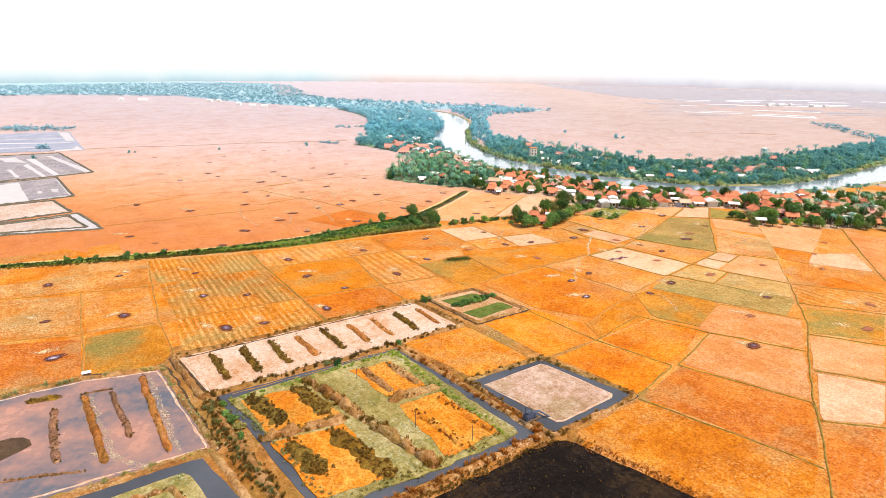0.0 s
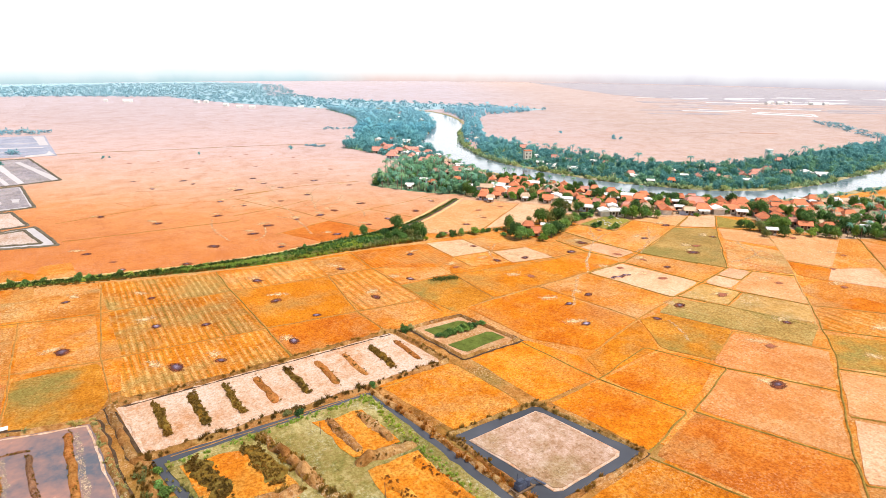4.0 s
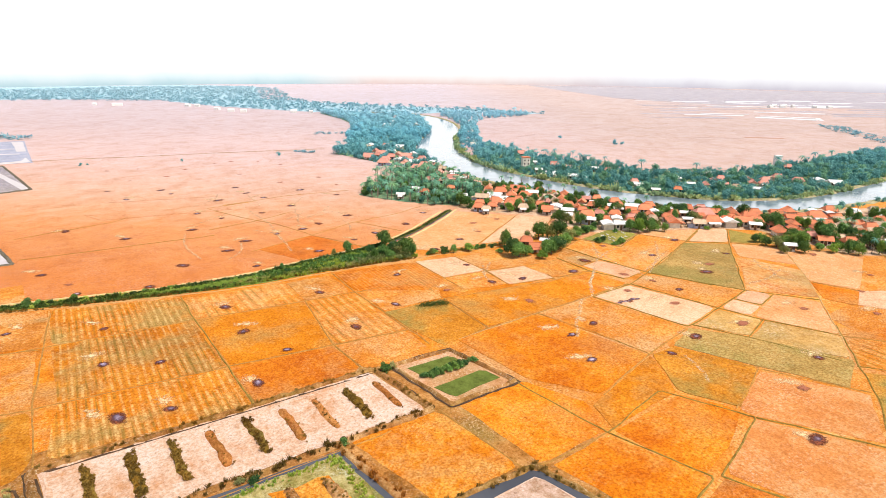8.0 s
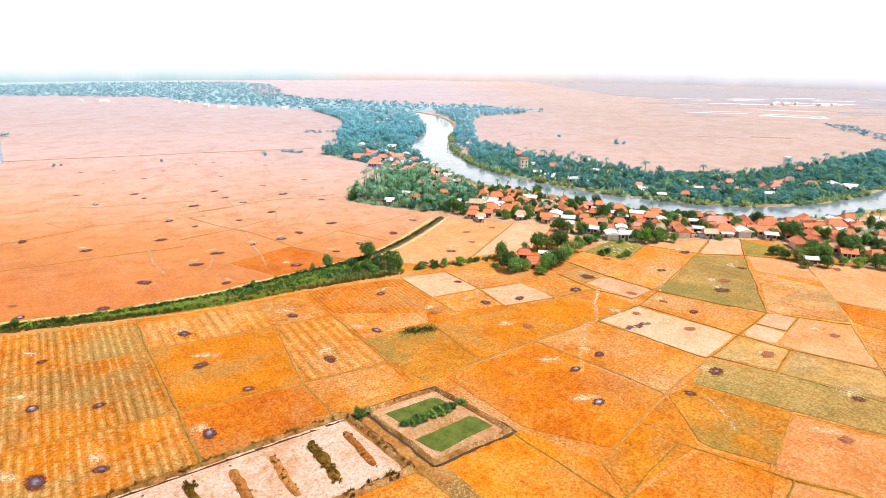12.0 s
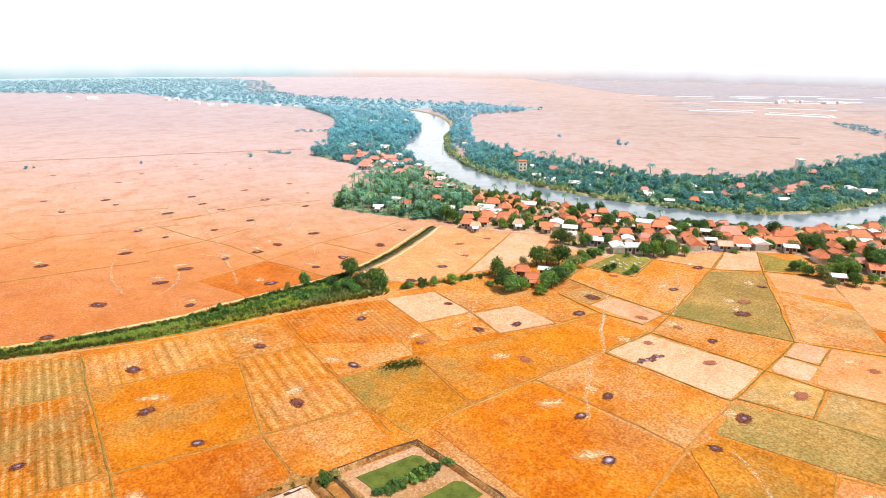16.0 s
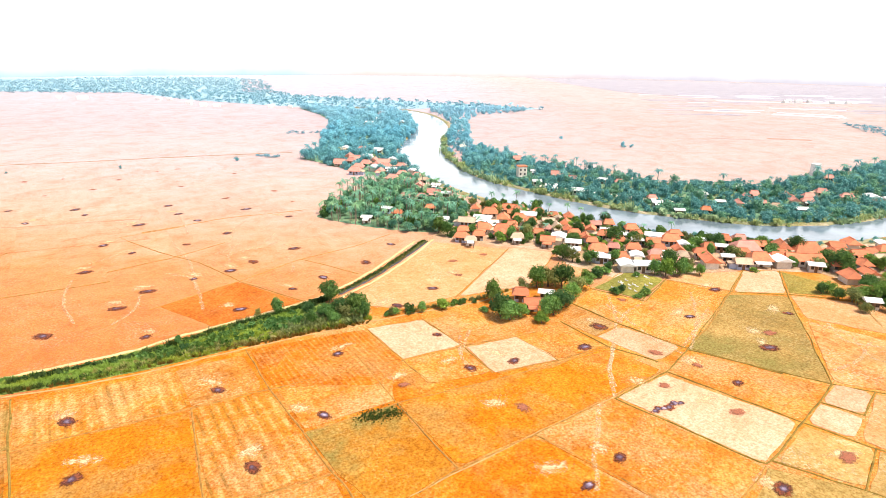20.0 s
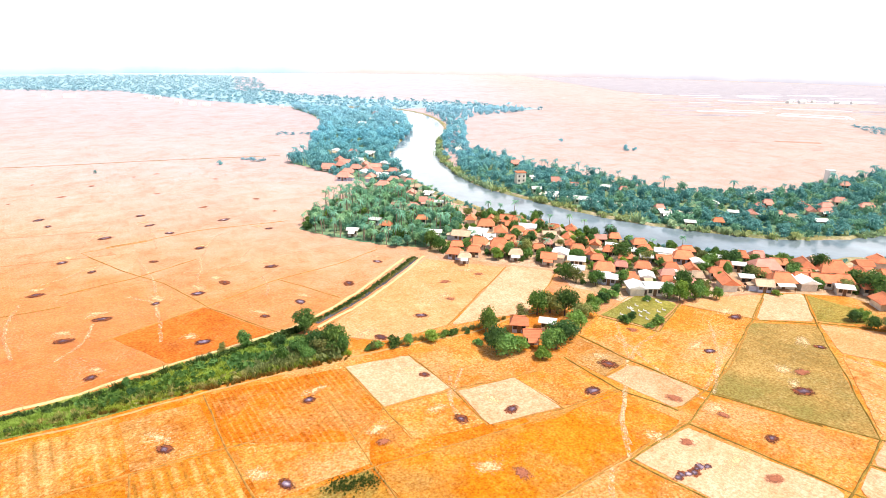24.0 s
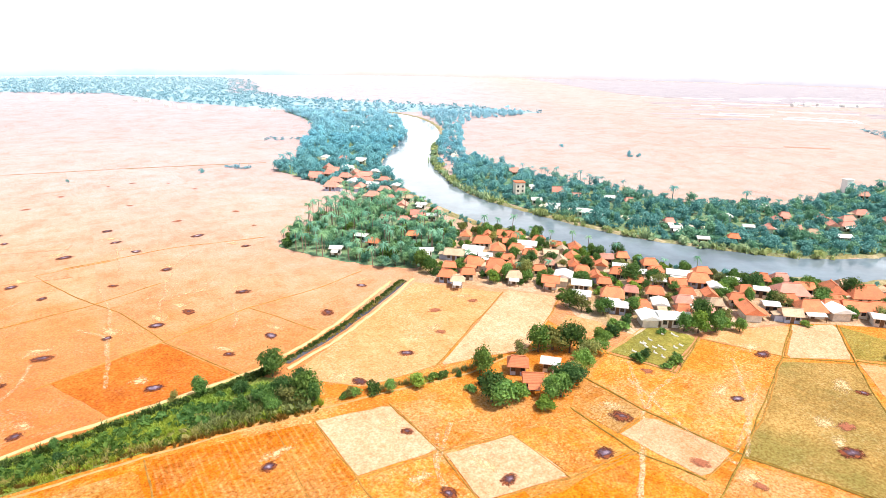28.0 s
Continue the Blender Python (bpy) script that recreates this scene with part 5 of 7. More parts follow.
# weeds on the banks
def bank_weeds(points, count, wide, tall, material, words):
    p, out = resample(points, 0.5), []
    for _ in range(count):
        q = p[rnd.randrange(len(p))]
        v, f = (GRASS if rnd.random() < 0.6 else TUFT)[rnd.randrange(4)]
        s, a = tall * (0.5 + 0.8 * rnd.random()), rnd.random() * math.tau
        v = np.asarray(v) * s
        out.append((np.stack([v[:, 0] * math.cos(a) - v[:, 1] * math.sin(a) + q[0] + rnd.gauss(0, wide), v[:, 0] * math.sin(a) + v[:, 1] * math.cos(a) + q[1] + rnd.gauss(0, wide), v[:, 2] + 0.3], 1), f))
    return tagged(new("bank_weeds", mesh_of("bank_weeds", *joined(out), material)), words, "weeds", kind="stuff")


bank_weeds([(-48.4, 104.6), (-43.4, 96), (-35.8, 86), (-28.6, 77), (-22, 67)], 230, 1.0, 0.36, M_RIDGEWEED, "brown weeds on the bank between ponds")
bank_weeds([(-47.6, 103), (-43, 95.6), (-35.4, 85.6), (-28, 76)], 70, 0.8, 0.4, M_LEAFGREY, "olive weeds on the bank between ponds")
bank_weeds([(-44, 103), (-13, 123.3)], 120, 0.5, 0.28, M_REED, "green grass along the pond moat")
bank_weeds([(-13, 123), (8.5, 92)], 170, 0.5, 0.28, M_REED, "green grass along the pond moat")
bank_weeds([(8, 92), (-14, 78), (-18.5, 74.5), (-22.5, 78.8), (-30, 88.4), (-44, 103)], 190, 0.6, 0.28, M_DRYWEED, "yellow grass along the pond moat")
bank_weeds([(-61.8, 121), (-35, 137), (-9, 153.5), (3.6, 138)], 130, 0.35, 0.4, M_RIDGEWEED, "brown weeds on the pond bank")
bank_weeds([(3.6, 138), (-22, 121.5), (-49.5, 105)], 130, 0.4, 0.45, M_RIDGEWEED, "brown weeds on the pond bank")
bank_weeds([(-12, 126), (0, 111.5), (15, 92.7), (-1, 81.5), (-20, 70)], 170, 0.5, 0.5, M_ORANGEWEED, "orange weeds on the pond bank")
bank_weeds([(3, 111), (20, 120.7), (36.6, 105), (17, 92), (3, 111)], 150, 0.35, 0.4, M_RIDGEWEED, "brown weeds round the moat")
bank_weeds([(-100, 98), (-76, 112.3), (-62, 116.5), (-41.5, 89), (-58, 79)], 140, 0.35, 0.4, M_DRYWEED, "pale weeds on the pond bank")
bank_weeds([(-30.5, 111.5), (-17, 97.5), (-3.5, 83.5)], 110, 0.6, 0.6, M_RIDGEWEED, "brown weeds on the pond dike")
bank_weeds([(-34.5, 91), (-20.5, 97.3)], 50, 0.5, 0.55, M_RIDGEWEED, "brown weeds on the pond dike")

# burnt field
sheet("burnt_field", [(19.2, 91.2), (24.1, 87.2), (29.5, 82.7), (34.1, 78), (42, 70), (46, 60), (-28, 60), (-5.9, 75.6), (4.3, 82.4), (11.5, 87)], 0.12, M_BURNT, "freshly burnt black stubble field", "burnt field", 0, 1.6)
bank_weeds([(20.5, 90.5), (29.5, 83.2), (37, 76), (42, 70)], 420, 0.7, 0.16, M_ORANGEWEED, "unburnt orange tufts along the burnt field")
bank_weeds([(17, 90.2), (4.3, 83), (-6, 76.2)], 260, 0.5, 0.2, M_RIDGEWEED, "scorched weeds along the burnt field")
bank_weeds([(0, 78), (14, 84), (30, 74)], 90, 4.5, 0.12, M_RIDGEWEED, "few scorched tufts left on the burnt field")

bank_weeds([(1.6, 187.6), (7.8, 188.8)], 420, 1.0, 0.15, M_HEDGE, "patch of fresh dark green weeds in the stubble")

# ---- canal with its tracks ----
CANAL_N = [(-230, 163), (-140, 182), (-109, 190.5), (-75, 201), (-58, 210), (-50, 214.5), (-44.5, 220), (-34, 227.8), (-26.5, 233.2), (-16, 241.5), (-8, 252.5), (-1.8, 264), (10.3, 291.5)]
CANAL_S = [(-230, 158), (-137, 177.5), (-106, 185), (-74, 193.6), (-56, 199.6), (-45, 204.2), (-38, 208.2), (-28, 214), (-14, 221), (0, 228), (14, 234), (29, 240), (38, 247), (62, 258)]
bund("road", *CANAL_N, wide=0.52)
bund("path", *CANAL_S, wide=1.5)
sheet("canal_bed", [(-230, 162), (-140, 181), (-109, 189.3), (-75, 199.8), (-58, 208.8), (-42, 219.5), (-30, 230), (-17, 240.5), (-9, 238), (0, 229.5), (-14, 223), (-28, 215.4), (-38, 209.5), (-45, 205.5), (-56, 200.8), (-74, 194.8), (-106, 186.3), (-137, 178.8), (-230, 159)],
      0.1, M_GREENGRASS, "overgrown canal bed full of green reeds", "canal", 0.0, 0.2)
ribbon_me = ribbon("side_canal", [(-10, 245), (-3.5, 254.5), (1, 262.5), (8, 277), (14.5, 292)], [(-0.7, 0), (-0.5, 0.08), (0.5, 0.08), (0.7, 0)], M_DITCH, 0.1, 2, 0.1, 0.3)
tagged(new("water", ribbon_me), "narrow dark irrigation ditch beside a track", "ditch", kind="structure")
bund("road", (-9.4, 242.5), (-1.5, 254), (3.2, 262.4), (10.2, 277.4), (16.8, 293.5), wide=0.5)
bund("grassy", (-70, 201.4), (-58, 207.4), (-50, 212), (-42, 217), (-35, 224.6), (-25, 231), (-17, 238.4), wide=1.2)

# ---- fish ponds to the west ----
def far_pond(corners, z, m, words, ring=True):
    sheet("water", corners, z, m, words, "pond", 0.5)
    if ring:
        bund("wet", *corners, corners[0])


M_FARSALT = plain("far_salt_pan", (0.66, 0.65, 0.66), 0.6, 0.1, 0.1, 0.3)
M_SALT = plain("salt_crust", (0.50, 0.46, 0.46), 0.7, 0.08, 0.2, 0.2)
M_PEACHMUD2 = stubble("pale_pink_pond_mud", (0.46, 0.29, 0.20), (0.53, 0.40, 0.33), (0.58, 0.48, 0.43), 0.0, 0.5, 0.05, sheen=0.02)
M_DARKMAUVE = stubble("dark_mauve_mud", (0.20, 0.18, 0.20), (0.30, 0.26, 0.28), (0.42, 0.36, 0.36), 0.0, 0.4, 0.1, sheen=0.02)
M_BLUEMUD = stubble("blue_grey_mud", (0.25, 0.27, 0.34), (0.33, 0.34, 0.42), (0.42, 0.41, 0.47), 0.0, 0.3, 0.0, sheen=0.02)
far_pond([(-168,210), (-157,215), (-129,223), (-151,246), (-168,232), (-178,225)], 0.12, M_SALT, "salt-white pond basin with a grassy bank")
far_pond([(-169,213), (-159,218), (-136,225), (-152,241), (-167,230), (-177,223)], 0.17, M_PEACHMUD2, "dry pale pink inner pond basin")
far_pond([(-180,227), (-171,235), (-155,248), (-174,268), (-187,260), (-198,252)], 0.12, M_PEACHMUD2, "drained pond with a pale pink floor")
far_pond([(-199,254), (-189,262), (-170,277), (-203,320), (-220,308), (-232,299)], 0.12, M_DARKMAUVE, "drained pond with a dark mauve floor")
far_pond([(-225,292), (-217,304), (-215,308), (-184,267), (-199,256)], 0.17, M_SALT, "salt-white pond basin", False)
far_pond([(-202,317), (-202,319), (-170,277), (-171,276)], 0.17, M_SALT, "salt-white strip along the pond bank", False)
far_pond([(-190,292), (-186,293), (-182,286), (-185,285)], 0.18, M_SALT, "salt-white patch on the pond floor", False)
far_pond([(-193,287), (-191,288), (-187,282), (-190,281)], 0.18, M_SALT, "salt-white patch on the pond floor", False)
far_pond([(-184,268), (-171,277), (-173,279), (-185,271)], 0.18, M_SALT, "salt-white strip along the pond bank", False)
far_pond([(-233,304), (-222,312), (-206,323), (-192,336), (-249,402), (-274,390), (-289,381)], 0.12, M_DARKMAUVE, "grey mud pond with bright strips of water")
far_pond([(-256,378), (-252,380), (-206,328), (-207,325)], 0.17, M_SALT, "bright strip of water in a mud pond", False)
far_pond([(-250,389), (-248,391), (-193,338), (-195,334), (-222,361)], 0.17, M_SALT, "bright strip of water in a mud pond", False)
far_pond([(-274,379), (-266,384), (-246,364), (-261,366)], 0.17, M_SALT, "bright strip of water in a mud pond", False)
far_pond([(-243,355), (-244,361), (-210,323), (-211,321)], 0.17, M_SALT, "bright strip of water in a mud pond", False)
far_pond([(-243,341), (-242,343), (-222,320), (-223,318)], 0.17, M_SALT, "bright strip of water in a mud pond", False)
far_pond([(-296,391), (-281,401), (-239,415), (-306,515), (-346,498), (-365,487)], 0.12, M_BLUEMUD, "wide blue-grey pond with bright edges", False)
far_pond([(-312,508), (-303,508), (-271,460), (-277,459)], 0.17, M_SALT, "salt-white pond corner", False)
far_pond([(-256,435), (-241,417), (-256,407), (-259,414), (-250,422)], 0.17, M_SALT, "salt-white strip along the pond bank", False)
far_pond([(-337,459), (-286,474), (-284,471), (-335,457)], 0.17, M_SALT, "thin bright strip of water in a wide pond", False)
far_pond([(-325,443), (-269,451), (-267,448), (-321,437)], 0.17, M_SALT, "thin bright strip of water in a wide pond", False)
far_pond([(-309,419), (-277,428), (-275,426), (-305,414)], 0.17, M_SALT, "thin bright strip of water in a wide pond", False)

# ---- far flats and salt pans to the east ----
field("mudflat", (330, 1060), (430, 930), (560, 870), (900, 780), (1280, 800), (1150, 1020), (850, 1290), (450, 1490), (260, 1530), (300, 1250))
for k in range(46):
    y = 715 + 330 * rnd.random()
    x = y * rnd.uniform(0.34, 0.78)
    w, d, a = rnd.uniform(40, 150), rnd.uniform(5, 16), rnd.uniform(-14, -2)
    field("mudflat", (x, y), (x + w, y + a), (x + w * 0.94, y + a + d), (x + w * 0.08, y + d * 0.8))
for k in range(44):
    x, y = 330 + rnd.random() * 420, 690 + rnd.random() * 330
    if y < 900 - 0.45 * (x - 280) or x / y > 0.85:
        continue
    w, d = 20 + rnd.random() * 45, 4 + rnd.random() * 7
    far_pond([(x, y), (x + w, y - 6), (x + w, y + d - 6), (x, y + d)], 0.3, M_FARSALT, "bright salt pan on the far flats", False)
for pan in ([(384, 722), (438, 692), (446, 700), (392, 733)], [(318, 759), (384, 742), (386, 748), (320, 766)], [(400, 740), (455, 712), (459, 718), (404, 747)], [(423, 795), (500, 770), (503, 776), (426, 802)], [(345, 775), (400, 762), (402, 767), (347, 781)], [(440, 690), (452, 716), (456, 714), (444, 688)]):
    far_pond(pan, 0.3, M_FARSALT, "bright salt pan on the far flats", False)
field("faded", (240, 556), (275, 546), (309, 536), (311, 541), (277, 550), (242, 562))

for x, y in ((488, 872), (497, 880), (507, 876), (515, 884), (503, 890), (524, 878), (548, 868), (566, 862), (-210, 772), (-226, 776), (-250, 800), (-292, 850), (-305, 852), (-395, 856), (-402, 858), (-430, 862), (-150, 768), (-128, 760), (-100, 752)):
    bm = bmesh.new()
    w = 1.8 + 2.4 * rnd.random()
    v = [bm.verts.new(q) for q in ((-w, -2.5, 0), (w, -2.5, 0), (w, 2.5, 0), (-w, 2.5, 0), (-w, -2.5, 2.6), (w, -2.5, 2.6), (w, 2.5, 2.6), (-w, 2.5, 2.6), (-w, 0, 3.8), (w, 0, 3.8))]
    for q in ((3, 2, 1, 0), (0, 1, 5, 4), (2, 3, 7, 6), (1, 2, 6, 9, 5), (3, 0, 4, 8, 7), (4, 5, 9, 8), (6, 7, 8, 9)):
        bm.faces.new([v[n] for n in q])
    me = bpy.data.meshes.new("warehouse")
    bm.to_mesh(me)
    bm.free()
    me.materials.append(M_ZINC)
    ob = new("warehouse", me)
    ob.matrix_basis = pose(x, y, 0.0, 0, 0, rnd.uniform(-25, 25))
    tagged(ob, "small distant white shed with a sheet roof", "shed", "distant sheds")

# ---- ash heaps left by burnt straw ----
def heap_mesh(seed, m, raise_by, ragged):
    r = random.Random(seed)
    verts, n = [(0, 0, raise_by)], 20
    for ringk, rad in ((1, 0.55), (2, 1.0)):
        for i in range(n):
            a = math.tau * i / n
            k = rad * (1 + ragged * noise.noise((math.cos(a) * 1.4, math.sin(a) * 1.4, seed * 3.1)) + 0.10 * (r.random() - 0.5))
            verts.append((k * math.cos(a), k * math.sin(a), raise_by * (0.7 + 0.3 * r.random()) if ringk == 1 else 0.0))
    faces = [(0, 1 + i, 1 + (i + 1) % n) for i in range(n)] + [(1 + i, 1 + n + i, 1 + n + (i + 1) % n, 1 + (i + 1) % n) for i in range(n)]
    return mesh_of("ash", verts, faces, m, True)


ASH_MESH = [heap_mesh(i, M_ASH, 0.12, 0.5) for i in range(5)]
RED_MESH = [heap_mesh(i + 9, M_SCORCH, 0.16, 0.9) for i in range(4)]
RIM_MESH = [heap_mesh(i + 20, M_ASHRIM, 0.07, 0.6) for i in range(3)]
STRAW_MESH = [heap_mesh(i + 30, M_BRIGHT, 0.03, 1.0) for i in range(3)]


def ash_heap(i, x, y, red):
    s = 0.62 + 0.48 * rnd.random()
    turn = rnd.uniform(-70, 60)
    ob = empty("ash_heap", x, y, 0.13, turn)
    long = 1.05 + 0.4 * rnd.random()
    linked("ash", (RED_MESH if red else ASH_MESH)[i % 4], ob, Matrix.Diagonal((s * long * 1.75, s * 1.5, 1, 1)))
    if not red:
        linked("scorched_rim", RIM_MESH[i % 3], ob, Matrix.Diagonal((s * long * 2.15, s * 1.95, 1, 1)), "reddish scorched straw rim")
    if rnd.random() < 0.72 and y < 330:
        linked("strewn_straw", STRAW_MESH[i % 3], ob, pose(0, 0, -0.02, 0, 0, -turn) @ pose(rnd.uniform(-5.5, 0.5), rnd.uniform(1.0, 4.5), 0, 0, 0, rnd.uniform(-40, 60)) @ Matrix.Diagonal((rnd.uniform(4.0, 8.0), rnd.uniform(2.4, 4.4), 1, 1)), "pale scattered straw")
    words = "reddish patch of burnt straw on a stubble field" if red else "flat heap of dark ash from burnt straw"
    return tagged(ob, words, "ash heap", "ash heaps on the fields")


for i, (x, y) in enumerate(sum((v for v in (ASH_1, ASH_2)), [])):
    # far ash is lightened for distance by the paler red material
    ash_heap(i, x, y, y > 345)
for i, (x, y) in enumerate(RED_1):
    ash_heap(i, x, y, True)
ob = empty("burnt_patch", 59, 189.8, 0.1, 25)
for k in range(7):
    linked("ash", ASH_MESH[k % 5], ob, Matrix.Translation((-3.2 + k * 1.05, 0.35 * math.sin(k * 1.7), 0.01 * k)) @ Matrix.Diagonal((1.0, 0.75 + 0.3 * (k % 2), 1, 1)))
tagged(ob, "long ragged patch of black burnt straw", "burnt patch")

# thin net posts on the pond beds
for x, y, h in ((-7.5, 94.5, 3.4), (2.5, 90.5, 3.2), (-20, 111.5, 2.4)):
    ob = new("post", mesh_of("post", *tube([(0, 0, -0.1), (0.05, 0, h * 0.5), (0.02, 0.03, h)], [0.07, 0.06, 0.05]), M_BARK))
    ob.location = (x, y, 0.3)
    tagged(ob, "thin dark bamboo post standing on a pond bed", "post", "posts on the pond beds")

# ---- trees ----
def trunk(seed, height, thick, spread):
    r = random.Random(seed)
    out = [tube([(0, 0, -0.1), (0.05, 0, height * 0.5), (r.uniform(-0.2, 0.2), r.uniform(-0.2, 0.2), height)], [thick * 1.3, thick, thick * 0.6])]
    for k in range(4):
        a = k * 1.57 + r.random()
        out.append(tube([(0, 0, height * 0.6), (math.cos(a) * spread * 0.5, math.sin(a) * spread * 0.5, height * 1.05), (math.cos(a) * spread, math.sin(a) * spread, height * 1.45)], [thick * 0.6, thick * 0.4, thick * 0.15], 5))
    return joined(out)


def fronds(seed, top, count, length, droop):
    r = np.random.default_rng(seed)
    out = []
    for i in range(count):
        a = math.tau * i / count + r.random() * 0.4
        lift = -0.35 + 1.75 * r.random()
        rows, steps = [], 5
        for s in range(steps + 1):
            k = s / steps
            d = length * k * (1 - 0.18 * k)
            z = length * (0.55 * lift * k - droop * k * k)
            w = length * 0.075 * math.sin(math.pi * min(0.12 + 0.88 * k, 0.97))
            cx, cy = math.cos(a), math.sin(a)
            rows += [(top[0] + cx * d - cy * w, top[1] + cy * d + cx * w, top[2] + z - w * 0.75), (top[0] + cx * d, top[1] + cy * d, top[2] + z), (top[0] + cx * d + cy * w, top[1] + cy * d - cx * w, top[2] + z - w * 0.75)]
        f = []
        for s in range(steps):
            for j in (0, 1):
                f.append([s * 3 + j, s * 3 + j + 1, s * 3 + j + 4, s * 3 + j + 3])
        out.append((rows, f))
    return joined(out)


def palm(seed, height):
    r = random.Random(seed)
    bx, by = r.uniform(-1, 1), r.uniform(-1, 1)
    path = [(bx * k * k, by * k * k, height * k) for k in (0, 0.3, 0.6, 0.85, 1.0)]
    return tube(path, (0.26, 0.2, 0.17, 0.15, 0.14)), fronds(seed, path[-1], 19, 3.2, 0.70)


BROAD = []
for i, (h, w, lobes, count, m) in enumerate([(6.0, 3.0, 14, 1700, M_LEAF), (7.5, 3.3, 18, 1700, M_LEAFDARK), (5.0, 2.6, 12, 1300, M_LEAFB), (8.5, 2.6, 16, 1500, M_LEAF), (4.6, 2.8, 12, 1300, M_LEAFGREY), (6.4, 4.0, 20, 1900, M_LEAFDARK), (7.0, 3.2, 9, 800, M_LEAFGREY), (5.4, 3.2, 15, 1500, M_LEAF)]):
    BROAD.append((mesh_of("trunk", *trunk(i, h * 0.42, 0.2, w * 0.5), M_BARK), mesh_of("crown", *crown(40 + i, w, h * 0.92, h * 0.10, lobes, count, 0.29), m)))
GROVE_TREES = [(mesh_of("trunk", *trunk(30 + i, 2.4, 0.2, 1.4), M_BARK), mesh_of("crown", *crown(160 + i, 3.0, (5.4, 6.6, 4.6)[i], 0.4, 14, 1300, 0.3), M_GROVE)) for i in range(3)]
BUSH = [(mesh_of("stem", *trunk(20 + i, 0.5, 0.08, 0.6), M_BARK), mesh_of("crown", *crown(60 + i, 1.5, 2.2, 0.0, 7, 520, 0.22), (M_LEAF, M_LEAFDARK, M_DRYWEED)[i])) for i in range(3)]
PALMS = []
for i in range(5):
    tk, fr = palm(70 + i, 7.0 + 0.8 * i)
    PALMS.append((mesh_of("trunk", *tk, M_PALMBARK), mesh_of("crown", *fr, M_PALM)))


def tree(kind, i, x, y, s=1.0):
    stock, name, words, cat = {"broad": (BROAD, "tree", "leafy green broadleaf tree with a rounded uneven crown", "tree"), "grove": (GROVE_TREES, "tree", "blue-green leafy tree among the coconut palms", "tree"), "bush": (BUSH, "bush", "low dense green bush", "bush"),
                               "palm": (PALMS, "palm_tree", "tall slender coconut palm with drooping fronds", "palm tree")}[kind]
    tk, cr = stock[i % len(stock)]
    ob = empty(name, x, y, 0.0, rnd.random() * 360, s)
    ob.scale = (s * rnd.uniform(0.85, 1.15), s * rnd.uniform(0.85, 1.15), s * rnd.uniform(0.85, 1.3))
    linked("trunk" if kind != "bush" else "stem", tk, ob)
    linked("crown", cr, ob)
    return tagged(ob, words, cat, {"broad": "trees by the village", "grove": "trees of the grove", "bush": "bushes", "palm": "palms of the grove"}[kind])


# the clump round the huts
for i, (x, y, s) in enumerate([(34.5, 228.5, 1.15), (32.3, 229.5, 0.85), (37, 230, 0.9), (45, 249, 1.0), (48.5, 250, 1.1), (52, 248.5, 1.0), (55, 245, 0.95), (57.5, 247.5, 0.8), (46, 231, 0.85), (48, 234, 0.9), (42, 226.5, 0.65), (43.5, 229.5, 0.75), (50, 237, 0.8), (31, 240, 0.75), (40.5, 246.5, 0.55), (53, 241, 0.7), (60, 252, 0.65)]):
    tree("broad", i, x, y, s)
for i, (x, y, s) in enumerate([(28.5, 233.5, 0.9), (31, 235, 0.8), (62, 255, 1.2), (64.5, 257, 1.3), (67, 259.5, 1.3), (69, 262, 1.2), (66, 244.5, 1.1), (68, 246, 0.9), (73.5, 243, 1.2), (75, 244.5, 1.0), (71, 241.5, 0.7), (26.5, 239, 0.5)]):
    tree("bush", i % 2, x, y, s)
# along the canal
for i, (x, y, s) in enumerate([(-4.5, 233.5, 0.6), (18, 235.4, 0.7), (12.6, 233, 0.42), (5, 231.8, 0.42)]):
    tree("broad", i + 1, x, y, s)
for i, (x, y, s) in enumerate([(-10.5, 232.5, 1.1), (-13, 231.5, 0.9), (21, 237.5, 0.9), (23, 238.5, 0.8), (6, 232, 1.0), (9.2, 233, 1.1), (4, 231.5, 0.7), (-40, 213.5, 0.8), (-38.5, 214.3, 0.7), (-120, 184, 0.9), (-117, 185, 0.8), (-104, 189, 1.0), (-101, 190, 0.9), (-113, 187, 0.7), (-94, 194, 0.8), (-9, 229.8, 0.8), (-16, 229, 0.8)]):
    tree("bush", i % 2, x, y, s)
for i, (x, y, s) in enumerate([(-36, 217.5, 0.5), (-33, 221, 0.6), (-29, 223, 0.55), (-25, 224, 0.5), (-20, 232, 0.8), (-18, 228, 0.7), (-15, 234, 0.8), (-22, 221.5, 0.5), (-47, 211, 0.45), (-52, 208, 0.5), (-60, 204, 0.45), (-12, 227, 0.7), (-6, 236, 0.8), (-26, 229.5, 0.6)]):
    tree("bush", i % 2, x, y, s)
